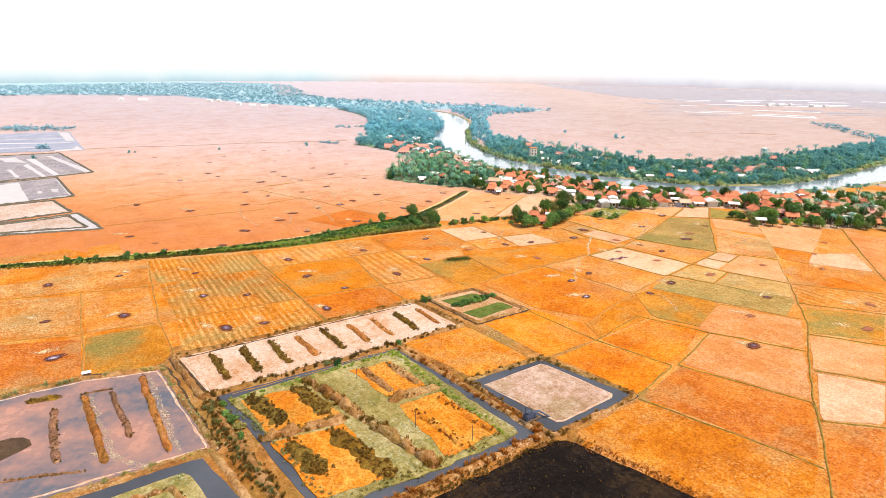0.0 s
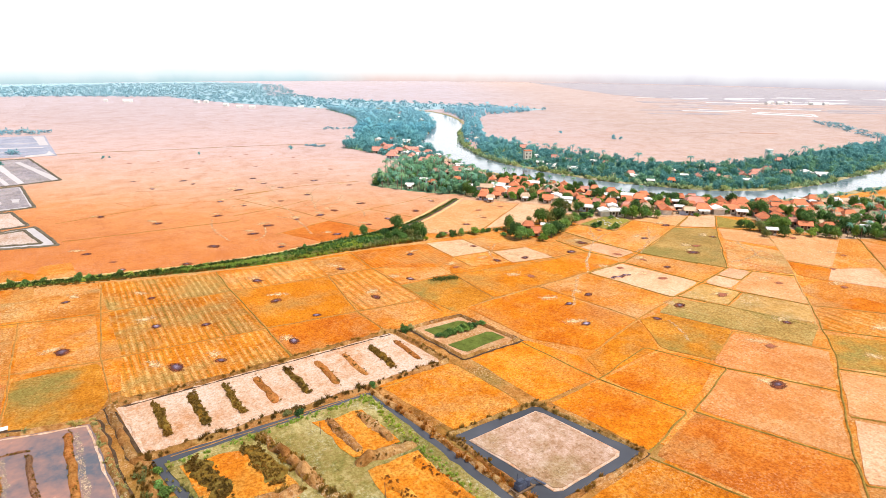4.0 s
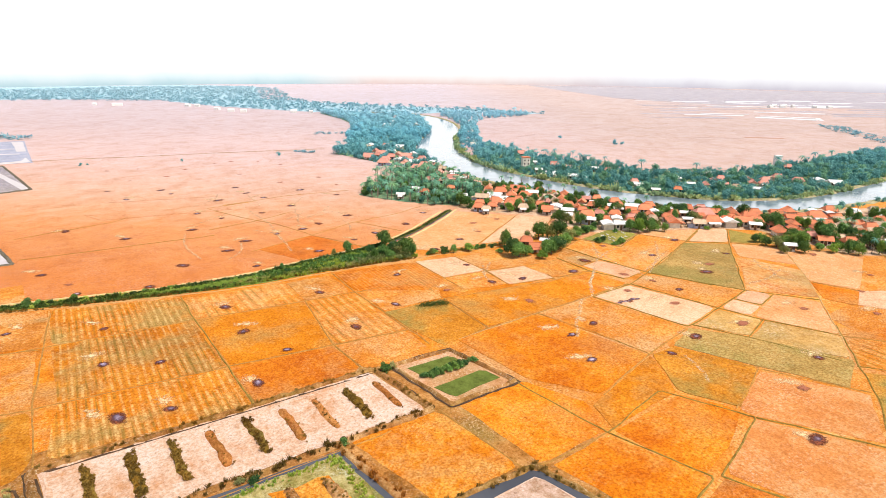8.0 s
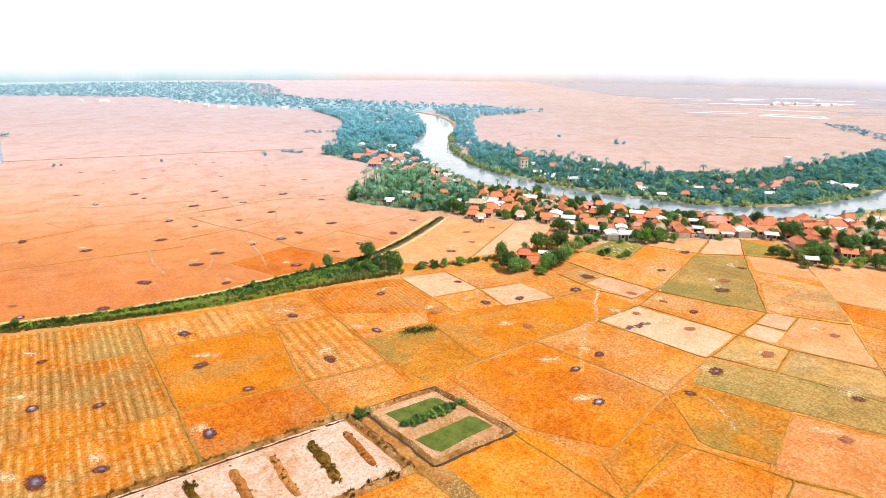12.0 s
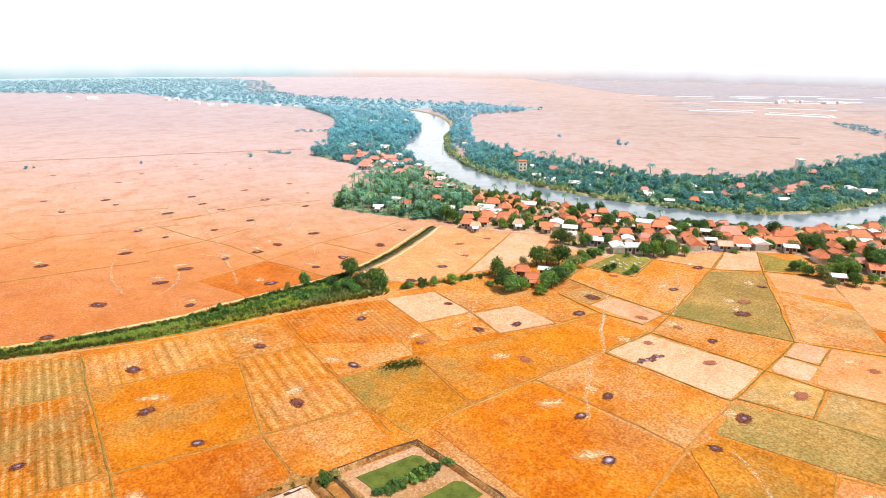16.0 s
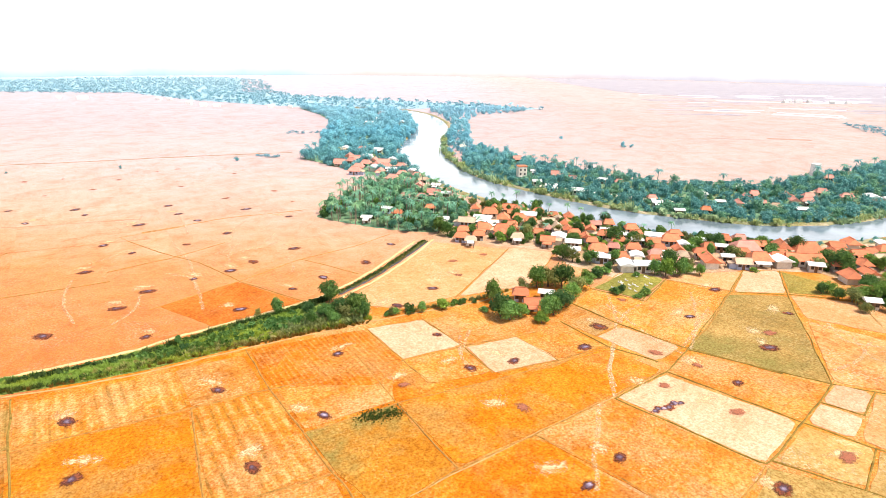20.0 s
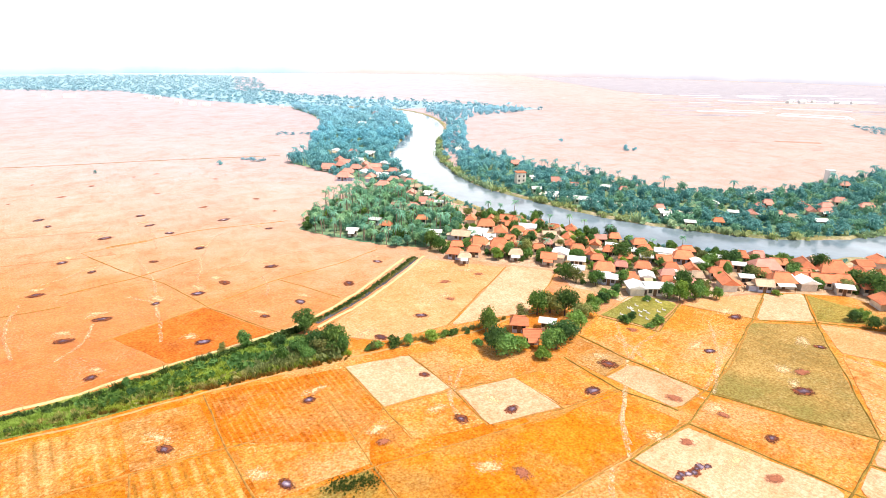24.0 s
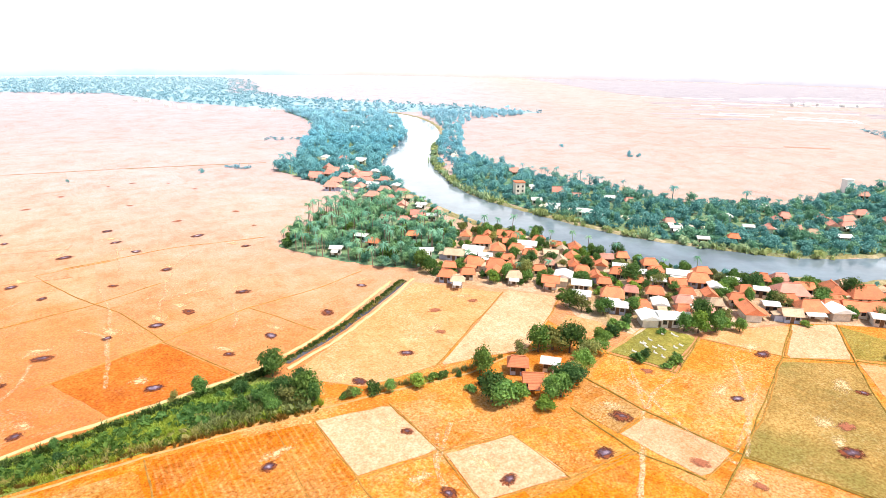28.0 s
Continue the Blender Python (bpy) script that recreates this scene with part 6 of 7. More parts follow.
# village trees
for i, (x, y, s) in enumerate([(22, 297.5, 1.0), (19, 301, 0.9), (40, 290, 0.9), (44, 291.5, 0.85), (50, 295, 1.0), (58, 273, 0.95), (60.5, 270.5, 0.9), (65.5, 268, 0.9), (74, 269.5, 1.15), (79.5, 288, 1.1), (85.5, 257.5, 1.1), (82.5, 258.5, 0.9), (95, 264, 0.85), (113, 283.5, 1.0),
                               (114, 271, 0.9), (127, 273, 1.0), (106, 284, 1.0), (137, 277, 0.9), (68.5, 305, 0.8), (70.5, 301.5, 0.8), (56, 297, 0.6), (140, 260, 1.2), (135.5, 262, 0.9), (137, 243.5, 0.9), (128, 264, 0.7), (128.5, 283, 0.9), (76.5, 271, 0.9), (150, 247, 1.0), (158, 240, 1.0), (126, 240, 0.7), (133, 238, 0.75), (137, 235.5, 0.7), (141.5, 233, 0.75), (124, 243.5, 0.6), (145, 231, 0.8), (152, 228, 0.8), (170, 226, 0.7), (141, 268, 1.1), (143, 264, 1.0), (138, 266, 0.9), (152, 247, 1.1), (150, 242.5, 1.1), (154, 243, 1.0), (158, 246, 1.0), (144, 246, 0.9), (160, 235, 1.0), (165, 232, 0.9), (172, 236, 1.0), (168, 229, 0.8), (178, 225, 0.9), (186, 227, 1.0), (160, 229, 0.7), (155, 234, 0.8), (140, 246, 0.8), (129, 236, 0.8), (126, 244, 0.7), (90, 258, 1.0), (88, 262, 1.0), (93, 260, 0.9), (96, 258, 0.7), (127.5, 231, 0.75), (134.8, 231.2, 0.8), (128.6, 237.5, 0.95), (136, 236.5, 1.05), (131.5, 238.5, 1.0), (139, 240, 0.9)]):
    tree("broad", i, x, y, s * 0.82)
for i, (x, y, s) in enumerate([(48, 297, 0.9), (51.5, 321, 0.8), (43, 341, 0.8), (47, 337, 0.7), (52, 334, 0.85), (59, 331, 0.8), (65, 329, 0.7), (71, 322, 0.8), (76, 320, 0.75), (55.5, 290, 0.75), (88, 303, 0.7), (94, 300, 0.7), (103, 297, 0.75), (82, 309, 0.7), (33, 300, 0.8), (63, 318, 0.7)]):
    tree("palm", i, x, y, s * 0.72)


def inside(p, poly):
    x, y, c = p[0], p[1], False
    for (x0, y0), (x1, y1) in zip(poly, poly[1:] + poly[:1]):
        if (y0 > y) != (y1 > y) and x < (x1 - x0) * (y - y0) / (y1 - y0) + x0:
            c = not c
    return c


ROOFS = [(h[0], h[1], h[2]) for g in (VILLAGE_1, VILLAGE_2, VILLAGE_3, EAST_BANK_1, WEST_BANK_1, WEST_BANK_2) for h in g]


def scatter(poly, gap, tries, clear=1.0):
    """Points in a plot, apart from one another and clear of the houses and what shows in front of them."""
    xs, ys = [p[0] for p in poly], [p[1] for p in poly]
    got = []
    for _ in range(tries):
        q = (rnd.uniform(min(xs), max(xs)), rnd.uniform(min(ys), max(ys)))
        if not inside(q, poly):
            continue
        if any((q[0] - g[0]) ** 2 + (q[1] - g[1]) ** 2 < gap * gap for g in got):
            continue
        if any(abs(q[0] - h[0]) < h[2] * 0.5 + 1.5 * clear and -h[2] * 0.4 - 7.0 * clear < q[1] - h[1] < h[2] * 0.4 + 2.0 for h in ROOFS):
            continue
        got.append(q)
    return got


GROVE = [(-29, 323), (-16, 314), (-3, 307), (8, 303), (18, 302), (29, 316), (33, 340), (24, 372), (8, 398), (-6, 394), (-18, 368), (-26, 342)]
for i, (x, y) in enumerate(scatter(GROVE, 2.45, 5200, 0.8)):
    k = rnd.random()
    if k < 0.5:
        tree("palm", i, x, y, 0.5 + 0.3 * rnd.random())
    elif k < 0.85:
        tree("grove", i, x, y, 0.5 + 0.3 * rnd.random())
    else:
        tree("bush", i % 2, x, y, 0.9 + 0.5 * rnd.random())
for i, (x, y) in enumerate(scatter([(148, 228), (185, 226), (235, 290), (205, 280), (165, 276), (150, 262)], 3.6, 1800, 0.5)):
    tree("broad" if i % 3 else "palm", i, x, y, 0.5 + 0.25 * rnd.random())
for i, (x, y) in enumerate(scatter([(30, 296), (60, 288), (80, 276), (130, 268), (145, 280), (100, 297), (60, 330), (35, 348)], 3.7, 2200, 0.3)):
    tree("broad", i, x, y, 0.36 + 0.34 * rnd.random())


for i, (x, y) in enumerate(scatter([(20, 297), (57, 280), (58, 267), (72, 256), (92, 260), (134, 261), (150, 232), (190, 232), (200, 280), (150, 284), (100, 299), (60, 334), (35, 348)], 4.6, 1800, 0.15)):
    tree("bush", i % 2, x, y, 0.6 + 0.6 * rnd.random())


# woods too dense to count, joined tree by tree
LOW_BROAD = [crown(90 + i, (3.1, 2.5, 3.6, 2.2, 3.0, 2.8)[i], (5.6, 6.8, 5.0, 4.4, 7.4, 4.0)[i], -0.6, (9, 8, 12, 6, 10, 7)[i], 330, 0.40) for i in range(6)]
FAR_BROAD = [crown(130 + i, 3.4, 3.6, -0.6, 5, 12, 0.7, 0.8, 0.6) for i in range(4)]
LOW_PALM = [joined(palm(95 + i, 6.2 + 0.8 * i)) for i in range(4)]


def wood(name, places, material, palms, scale, words):
    out = []
    for x, y in places:
        src = LOW_PALM if rnd.random() < palms else FAR_BROAD if material is M_FARWOOD else LOW_BROAD
        v, f = src[rnd.randrange(len(src))]
        s, a = scale * (0.55 + 0.8 * rnd.random()), rnd.random() * math.tau
        v = np.asarray(v)
        c, d = math.cos(a) * s, math.sin(a) * s
        out.append((np.stack([v[:, 0] * c - v[:, 1] * d + x, v[:, 0] * d + v[:, 1] * c + y, v[:, 2] * s], 1), f))
    ob = new(name, mesh_of(name, *joined(out), material))
    return tagged(ob, words, "woods", kind="stuff")


EAST_WOOD = [(35, 436), (44, 402), (55, 385), (78, 356), (102, 333), (133, 316), (155, 310), (189, 318), (240, 346), (296, 390), (400, 470), (420, 520), (330, 462), (268, 424), (212, 396), (178, 374), (172, 380), (141, 384), (120, 398), (98, 422), (72, 452), (55, 500), (46, 490)]
east_trees = scatter(EAST_WOOD, 2.9, 13000, 0.4)
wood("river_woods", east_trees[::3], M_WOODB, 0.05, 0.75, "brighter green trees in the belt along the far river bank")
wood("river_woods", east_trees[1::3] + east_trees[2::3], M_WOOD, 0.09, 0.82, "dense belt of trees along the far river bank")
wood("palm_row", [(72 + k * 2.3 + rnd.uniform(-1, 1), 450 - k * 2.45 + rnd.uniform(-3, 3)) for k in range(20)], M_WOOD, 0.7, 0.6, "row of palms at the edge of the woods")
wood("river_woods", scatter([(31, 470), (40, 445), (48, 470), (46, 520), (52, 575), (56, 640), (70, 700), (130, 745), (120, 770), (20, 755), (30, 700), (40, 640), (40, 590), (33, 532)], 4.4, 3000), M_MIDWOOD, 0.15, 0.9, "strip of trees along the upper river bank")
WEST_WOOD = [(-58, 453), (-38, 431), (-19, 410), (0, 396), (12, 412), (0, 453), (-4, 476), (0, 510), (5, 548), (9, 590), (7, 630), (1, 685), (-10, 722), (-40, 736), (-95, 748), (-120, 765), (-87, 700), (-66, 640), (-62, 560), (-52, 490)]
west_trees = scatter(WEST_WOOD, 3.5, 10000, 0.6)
wood("river_woods", [q for q in west_trees if q[1] + 60 * rnd.random() > 590], M_MIDWOOD, 0.1, 0.95, "wood at the far river bend, tinted blue-green for haze")
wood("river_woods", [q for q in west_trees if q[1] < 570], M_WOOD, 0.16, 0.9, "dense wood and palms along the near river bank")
wood("far_woods", scatter([(-30, 745), (-121, 772), (-175, 798), (-269, 856), (-380, 952), (-560, 952), (-760, 880), (-800, 1000), (-900, 1080), (-620, 1330), (-400, 1390), (-290, 1300), (-200, 1000), (-150, 930), (60, 830), (160, 770), (120, 745), (40, 775)], 7.6, 16000), M_FARWOOD, 0.0, 1.25, "line of distant woods tinted pale blue-green for haze")
# haze colour painted on flat sheets that fill in between far trees
M_FARFLOOR = stubble("far_floor_haze_tint", (0.29, 0.44, 0.50), (0.33, 0.48, 0.54), (0.37, 0.52, 0.58), 0.0, 0.2, 0.0, sheen=0.01)
sheet("woodland_floor", [(-230, 900), (-300, 905), (-390, 975), (-560, 975), (-760, 905), (-900, 960), (-1180, 960), (-1000, 1180), (-760, 1360), (-520, 1460), (-360, 1400), (-290, 1150), (-240, 980)], 0.1, M_FARFLOOR, "sheet in pale haze colour under distant woods", "woodland", 0.0, 8.0)
sheet("woodland_floor", [(-30, 748), (-121, 775), (-175, 801), (-269, 859), (-380, 955), (-300, 1000), (-200, 985), (-150, 930), (60, 830), (150, 772), (120, 750), (40, 778)], 0.08, M_FARFLOOR, "sheet in blue-green haze colour under distant woods", "woodland", 0.0, 6.0)
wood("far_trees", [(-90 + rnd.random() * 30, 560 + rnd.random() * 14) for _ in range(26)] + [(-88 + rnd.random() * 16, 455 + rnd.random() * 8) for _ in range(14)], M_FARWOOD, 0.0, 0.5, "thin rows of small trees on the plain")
wood("far_trees", scatter([(-385, 512), (-372, 545), (-312, 536), (-312, 519), (-350, 514)], 4.6, 500) + [(-270, 419), (-272, 421), (-268, 420)], M_FARWOOD, 0.0, 1.0, "trees tinted pale for haze behind the far ponds")
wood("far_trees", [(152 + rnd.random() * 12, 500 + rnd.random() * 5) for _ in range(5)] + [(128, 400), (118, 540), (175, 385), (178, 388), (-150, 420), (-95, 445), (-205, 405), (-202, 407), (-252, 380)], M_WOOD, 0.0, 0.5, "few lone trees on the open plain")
wood("far_trees", scatter([(372, 512), (392, 512), (424, 632), (402, 636)], 6, 500), M_FARWOOD, 0.0, 0.9, "far tree belt on the plain, tinted pale for haze")
# fringe of scrub on both river banks
def fringe(line, off, count, material, s):
    p = smoothed(line, 2.0, 2)
    n2 = sides(p)
    idx = [i for i in range(len(p)) if p[i][1] < 560]
    pick = [rnd.choice(idx) for _ in range(count)]
    return [tuple(p[i] + n2[i] * (off + rnd.uniform(-1.5, 1.5))) for i in pick]


reed_later = [(x, y, 1.0 + 1.1 * rnd.random()) for x, y in fringe(EAST, 1.0, 560, M_DRYWEED, 0.3) if noise.noise((x * 0.06, y * 0.06, 4.0)) > -0.18]
wood("bank_scrub", fringe(WEST, -3.0, 240, M_LEAF, 0.3), M_WOOD, 0.0, 0.36, "green scrub on the near river bank")


# reeds filling the canal
def reed_bed(places, size, material, words, grassy=0.8):
    out = []
    for x, y, s in places:
        v, f = (GRASS if rnd.random() < grassy else TUFT)[rnd.randrange(4)]
        a, c = rnd.random() * math.tau, s * size * rnd.uniform(0.6, 1.35)
        v = np.asarray(v)
        out.append((np.stack([(v[:, 0] * math.cos(a) - v[:, 1] * math.sin(a)) * c + x, (v[:, 0] * math.sin(a) + v[:, 1] * math.cos(a)) * c + y, v[:, 2] * c + 0.05], 1), f))
    return tagged(new("reeds", mesh_of("reeds", *joined(out), material)), words, "reeds", kind="stuff")


def strip_places(a, b, count, size_a, size_b):
    a, b = smoothed(a, 0.3, 1), smoothed(b, 0.3, 1)
    got = []
    for _ in range(count):
        k, s = rnd.random(), rnd.random()
        p, q = a[int(k * (len(a) - 1))], b[int(k * (len(b) - 1))]
        got.append((p[0] + (q[0] - p[0]) * s, p[1] + (q[1] - p[1]) * s, size_a + (size_b - size_a) * k))
    return got


reed_bed(strip_places([(-78, 198), (-56, 206.3), (-50, 210.8), (-42, 215.5), (-35, 223), (-25, 229.5), (-17, 236.5), (-8, 236)], [(-78, 195.8), (-56, 201.2), (-45, 206), (-28, 215.8), (-14, 222.5), (0, 229.3)], 2600, 0.36, 0.6), 1.0, M_REED, "lush green reeds filling the canal", 0.72)
reed_bed(strip_places([(-78, 199.6), (-57, 207.8), (-50, 212.4), (-42, 217.6), (-35, 225), (-25, 231.5), (-17, 239)], [(-78, 198.4), (-56, 206.4), (-50, 211), (-42, 215.8), (-35, 223.2), (-25, 229.8), (-17, 237)], 420, 0.4, 0.6), 1.0, M_LEAF, "dark coarse grass on the canal bank", 0.5)
reed_bed(strip_places([(-60, 203), (-40, 212), (-20, 223), (-6, 233)], [(-56, 201.6), (-30, 214.5), (-14, 222.5), (0, 229.6)], 240, 0.5, 0.8), 1.0, M_DRYWEED, "olive scrub among the canal reeds", 0.35)
reed_bed(strip_places([(-230, 161), (-140, 180.6), (-109, 189), (-78, 199)], [(-230, 159.5), (-137, 179), (-106, 186.6), (-78, 196.5)], 900, 0.36, 0.42), 1.0, M_REED, "green weeds along the narrow canal")
reed_bed(strip_places([(-11.8, 245), (-4.9, 254.8), (-0.5, 262.8), (6.4, 277.5), (12.9, 292)], [(-10.6, 245), (-3.9, 254.5), (0.5, 262.5), (7.4, 277.2), (13.9, 291.7)], 420, 0.36, 0.40), 1.0, M_HEDGE, "dark weeds along the side canal", 0.5)
reed_bed(strip_places([(-10.8, 245), (-3.9, 254.6), (0.5, 262.6), (7.4, 277.2), (13.9, 291.8)], [(-9.8, 244.8), (-3, 254.4), (1.4, 262.4), (8.3, 277), (14.9, 291.6)], 260, 0.25, 0.3), 1.0, M_DRYWEED, "dry olive weeds in the side canal", 0.7)
reed_bed(strip_places([(-52, 211), (-40, 216.6), (-22, 231)], [(-46, 208), (-30, 217), (-14, 225)], 130, 0.9, 1.3), 1.0, M_LEAF, "mounds of green scrub in the canal", 0.0)
# hedges on both edges of the canal: dark scrub under the tracks
NORTH_EDGE = [(-230, 161.8), (-140, 180.8), (-109, 189.2), (-75, 199.6), (-58, 208.4), (-50, 212.6), (-43.8, 217.6), (-34.5, 225.8), (-26.3, 231.4), (-17.5, 239.2), (-12, 245)]
SOUTH_EDGE = [(-230, 159.4), (-137, 178.9), (-106, 186.4), (-74, 195), (-56, 201.4), (-45, 207), (-40, 210.8), (-24, 217.8), (-14, 222.9), (-3, 226.4)]
def beside(line, off):
    return [(x - off * 0.4, y + off) for x, y in line]


reed_bed(strip_places(beside(NORTH_EDGE, -1.2), beside(NORTH_EDGE, -2.2), 1100, 0.34, 0.9), 1.0, M_HEDGE, "dark scrub hedge along the canal track", 0.25)
# besides scrub, this dark row stands in for the edge's shade line
reed_bed(strip_places(SOUTH_EDGE, beside(SOUTH_EDGE, 0.9), 800, 0.26, 0.7), 1.0, M_HEDGE, "dark scrub and shade line along the canal edge", 0.3)
reed_bed(strip_places([(-24, 224), (-15, 230.5), (-6, 234)], [(-20, 219.8), (-12, 224.2), (-2, 228)], 330, 0.7, 1.2), 1.0, M_LEAFGREY, "tall dusty olive scrub in the canal", 0.15)
reed_bed(strip_places([(-50, 211.5), (-40, 217), (-30, 225.5)], [(-46, 208.5), (-36, 213.8), (-25, 221)], 420, 0.4, 0.6), 1.0, M_LEAFB, "fresh green weeds in the canal", 0.3)
for i, (x, y, k) in enumerate([(-23.4, 232, 0.55), (-11.7, 239.6, 0.72), (-3.2, 230.2, 0.9), (-5.6, 229, 0.8), (-8.9, 227, 0.62), (-11, 229.5, 0.6), (-1.5, 229.5, 0.55), (-13.8, 226, 0.5), (-16, 232.5, 0.5), (-7.5, 232, 0.6), (-28, 230.2, 0.36), (-42.5, 216.8, 0.36)]):
    tree("broad", (3, 1, 5, 6, 0, 7, 3)[i % 7], x, y, k)
reed_bed(strip_places([(8, 233), (26, 240), (36, 246)], [(9, 234), (27, 241), (37, 247)], 60, 0.5, 0.6), 1.0, M_DRYWEED, "dry weeds beside the canal track")
for line in (EAST_WOOD, WEST_WOOD, GROVE):
    sheet("undergrowth", line, 0.1, M_UNDER, "dark green undergrowth beneath the woods", "undergrowth", 0.5, 1.5)
reed_bed(reed_later, 1.0, M_SCRUB, "yellow-green scrub and grass on the far river bank", 0.2)
reed_bed(strip_places([(-140, 177.6), (-106, 185.8), (-74, 195.8), (-56, 202.4), (-28, 216.4), (0, 229)], [(-140, 176.6), (-106, 184.4), (-74, 194.4), (-56, 200.8), (-28, 214.8), (0, 227.4)], 380, 0.3, 0.45), 1.0, M_RIDGEWEED, "brown dry grass along the canal track")

# ---- village houses ----
def box(bm, x0, x1, y0, y1, z0, z1):
    v = [bm.verts.new(p) for p in ((x0, y0, z0), (x1, y0, z0), (x1, y1, z0), (x0, y1, z0), (x0, y0, z1), (x1, y0, z1), (x1, y1, z1), (x0, y1, z1))]
    for f in ((3, 2, 1, 0), (4, 5, 6, 7), (0, 1, 5, 4), (1, 2, 6, 5), (2, 3, 7, 6), (3, 0, 4, 7)):
        bm.faces.new([v[i] for i in f])


def hip_roof(w, d, z, rise, over, hip):
    """Hipped or gabled roof with a thick eave; hip: how far the ridge ends stand back."""
    bm = bmesh.new()
    a, b = w / 2 + over, d / 2 + over
    drop = over * rise / (d / 2)
    low, th = z - drop, 0.14
    r = a - hip
    def ring_at(dz):
        return [bm.verts.new(p) for p in ((-a, -b, low + dz), (a, -b, low + dz), (a, b, low + dz), (-a, b, low + dz), (-r, 0, z + rise + dz), (r, 0, z + rise + dz))]
    top, bot = ring_at(th), ring_at(0)
    for f in ((0, 1, 5, 4), (2, 3, 4, 5), (1, 2, 5), (3, 0, 4)):
        bm.faces.new([top[i] for i in f])
        bm.faces.new([bot[i] for i in f][::-1])
    for i in range(4):
        j = (i + 1) % 4
        bm.faces.new([bot[i], bot[j], top[j], top[i]])
    return bm, r, z + rise + th


def house(x, y, w, roof, i):
    r = random.Random(i * 7 + 3)
    w = max(w * 0.86 - 1.1, 2.9)
    d = w * (0.72 + 0.2 * r.random())
    high = 2.4 + 0.3 * r.random()
    mats = {"o": (M_TILE, "orange clay tile roof"), "p": (M_TILEPINK, "pinkish red tile roof"), "b": (M_TILEBEIGE, "weathered beige tile roof"), "w": (M_ZINC, "white sheet metal roof")}
    # far orange roofs turn pink: haze put into the tile colour
    if y > 335 and roof == "o":
        roof = "p"
    m, words = mats[roof]
    turn = -12 + r.uniform(-9, 9) + (90 if r.random() < 0.25 else 0)
    ob = empty("house", x, y, 0.0, turn)
    wall = M_WALLB if i % 9 == 4 else M_WALL
    bm = bmesh.new()
    box(bm, -w / 2, w / 2, -d / 2, d / 2, -0.1, high)
    if roof == "w" or i % 4 == 0:
        rise = d * (0.16 if roof == "w" else 0.30)
        for s in (-1, 1):
            v = [bm.verts.new(p) for p in ((s * w / 2, -d / 2, high), (s * w / 2, d / 2, high), (s * w / 2, 0, high + rise))]
            bm.faces.new(v if s > 0 else v[::-1])
        hip = 0.0
    else:
        rise, hip = d * 0.36, w * 0.28
    part("wall", bm, wall, ob)
    rb, ridge_half, ridge_z = hip_roof(w, d, high, rise, 0.7, hip + (0.0 if hip else 0.001))
    top = part("roof", rb, m, ob, words)
    if roof != "w":
        bm = bmesh.new()
        box(bm, -ridge_half - 0.1, ridge_half + 0.1, -0.14, 0.14, ridge_z - 0.08, ridge_z + 0.1)
        part("ridge_cap", bm, m, top)
    bm = bmesh.new()
    box(bm, -0.45, 0.45, -d / 2 - 0.05, -d / 2 + 0.02, 0.0, 2.05)
    part("door", bm, M_TIMBER, ob, "brown wooden door")
    for sx in (-0.3, 0.3):
        bm = bmesh.new()
        box(bm, sx * w - 0.5, sx * w + 0.5, -d / 2 - 0.06, -d / 2 + 0.02, 0.9, 2.0)
        win = part("window", bm, M_TIMBER, ob)
        bm = bmesh.new()
        box(bm, sx * w - 0.4, sx * w + 0.4, -d / 2 - 0.075, -d / 2 - 0.04, 1.0, 1.9)
        part("pane", bm, M_GLASS, win, "dark glass")
    if i % 3 == 0:
        bm = bmesh.new()
        vs = [bm.verts.new(p) for p in ((-w * 0.4, -d / 2 - 0.3, high - 0.35), (w * 0.4, -d / 2 - 0.3, high - 0.35), (w * 0.4, -d / 2 - 2.3, high - 0.85), (-w * 0.4, -d / 2 - 2.3, high - 0.85))]
        up = [bm.verts.new(v.co + Vector((0, 0, 0.08))) for v in vs]
        bm.faces.new(vs)
        bm.faces.new(up[::-1])
        for k in range(4):
            bm.faces.new([vs[k], up[k], up[(k + 1) % 4], vs[(k + 1) % 4]])
        part("porch_roof", bm, M_ZINC if i % 2 else m, ob, "lean-to porch roof")
        for sx in (-0.38, 0.38):
            bm = bmesh.new()
            box(bm, sx * w - 0.06, sx * w + 0.06, -d / 2 - 2.2, -d / 2 - 2.08, 0, high - 0.8)
            part("post", bm, M_TIMBER, ob)
    if i % 3 == 1 and w > 3.6:
        s = 1 if i % 4 == 1 else -1
        bm = bmesh.new()
        box(bm, *sorted((s * w * 0.5, s * (w * 0.5 + 2.2))), -d * 0.35, d * 0.3, -0.1, high - 0.75)
        part("annex_wall", bm, wall, ob)
        bm = bmesh.new()
        vs = [bm.verts.new(q) for q in ((s * w * 0.5, -d * 0.42, high - 0.2), (s * (w * 0.5 + 2.6), -d * 0.42, high - 0.75), (s * (w * 0.5 + 2.6), d * 0.38, high - 0.75), (s * w * 0.5, d * 0.38, high - 0.2))]
        up = [bm.verts.new(q.co + Vector((0, 0, 0.1))) for q in vs]
        for quad in (vs, up[::-1], *([vs[k], up[k], up[(k + 1) % 4], vs[(k + 1) % 4]] for k in range(4))):
            bm.faces.new(quad)
        bmesh.ops.recalc_face_normals(bm, faces=bm.faces)
        part("annex_roof", bm, (M_TILE, M_TILEBEIGE, M_ZINC)[i % 3], ob, "lean-to side roof")
    return tagged(ob, "small whitewashed village house with a " + words, "house", "village houses")


k = 0
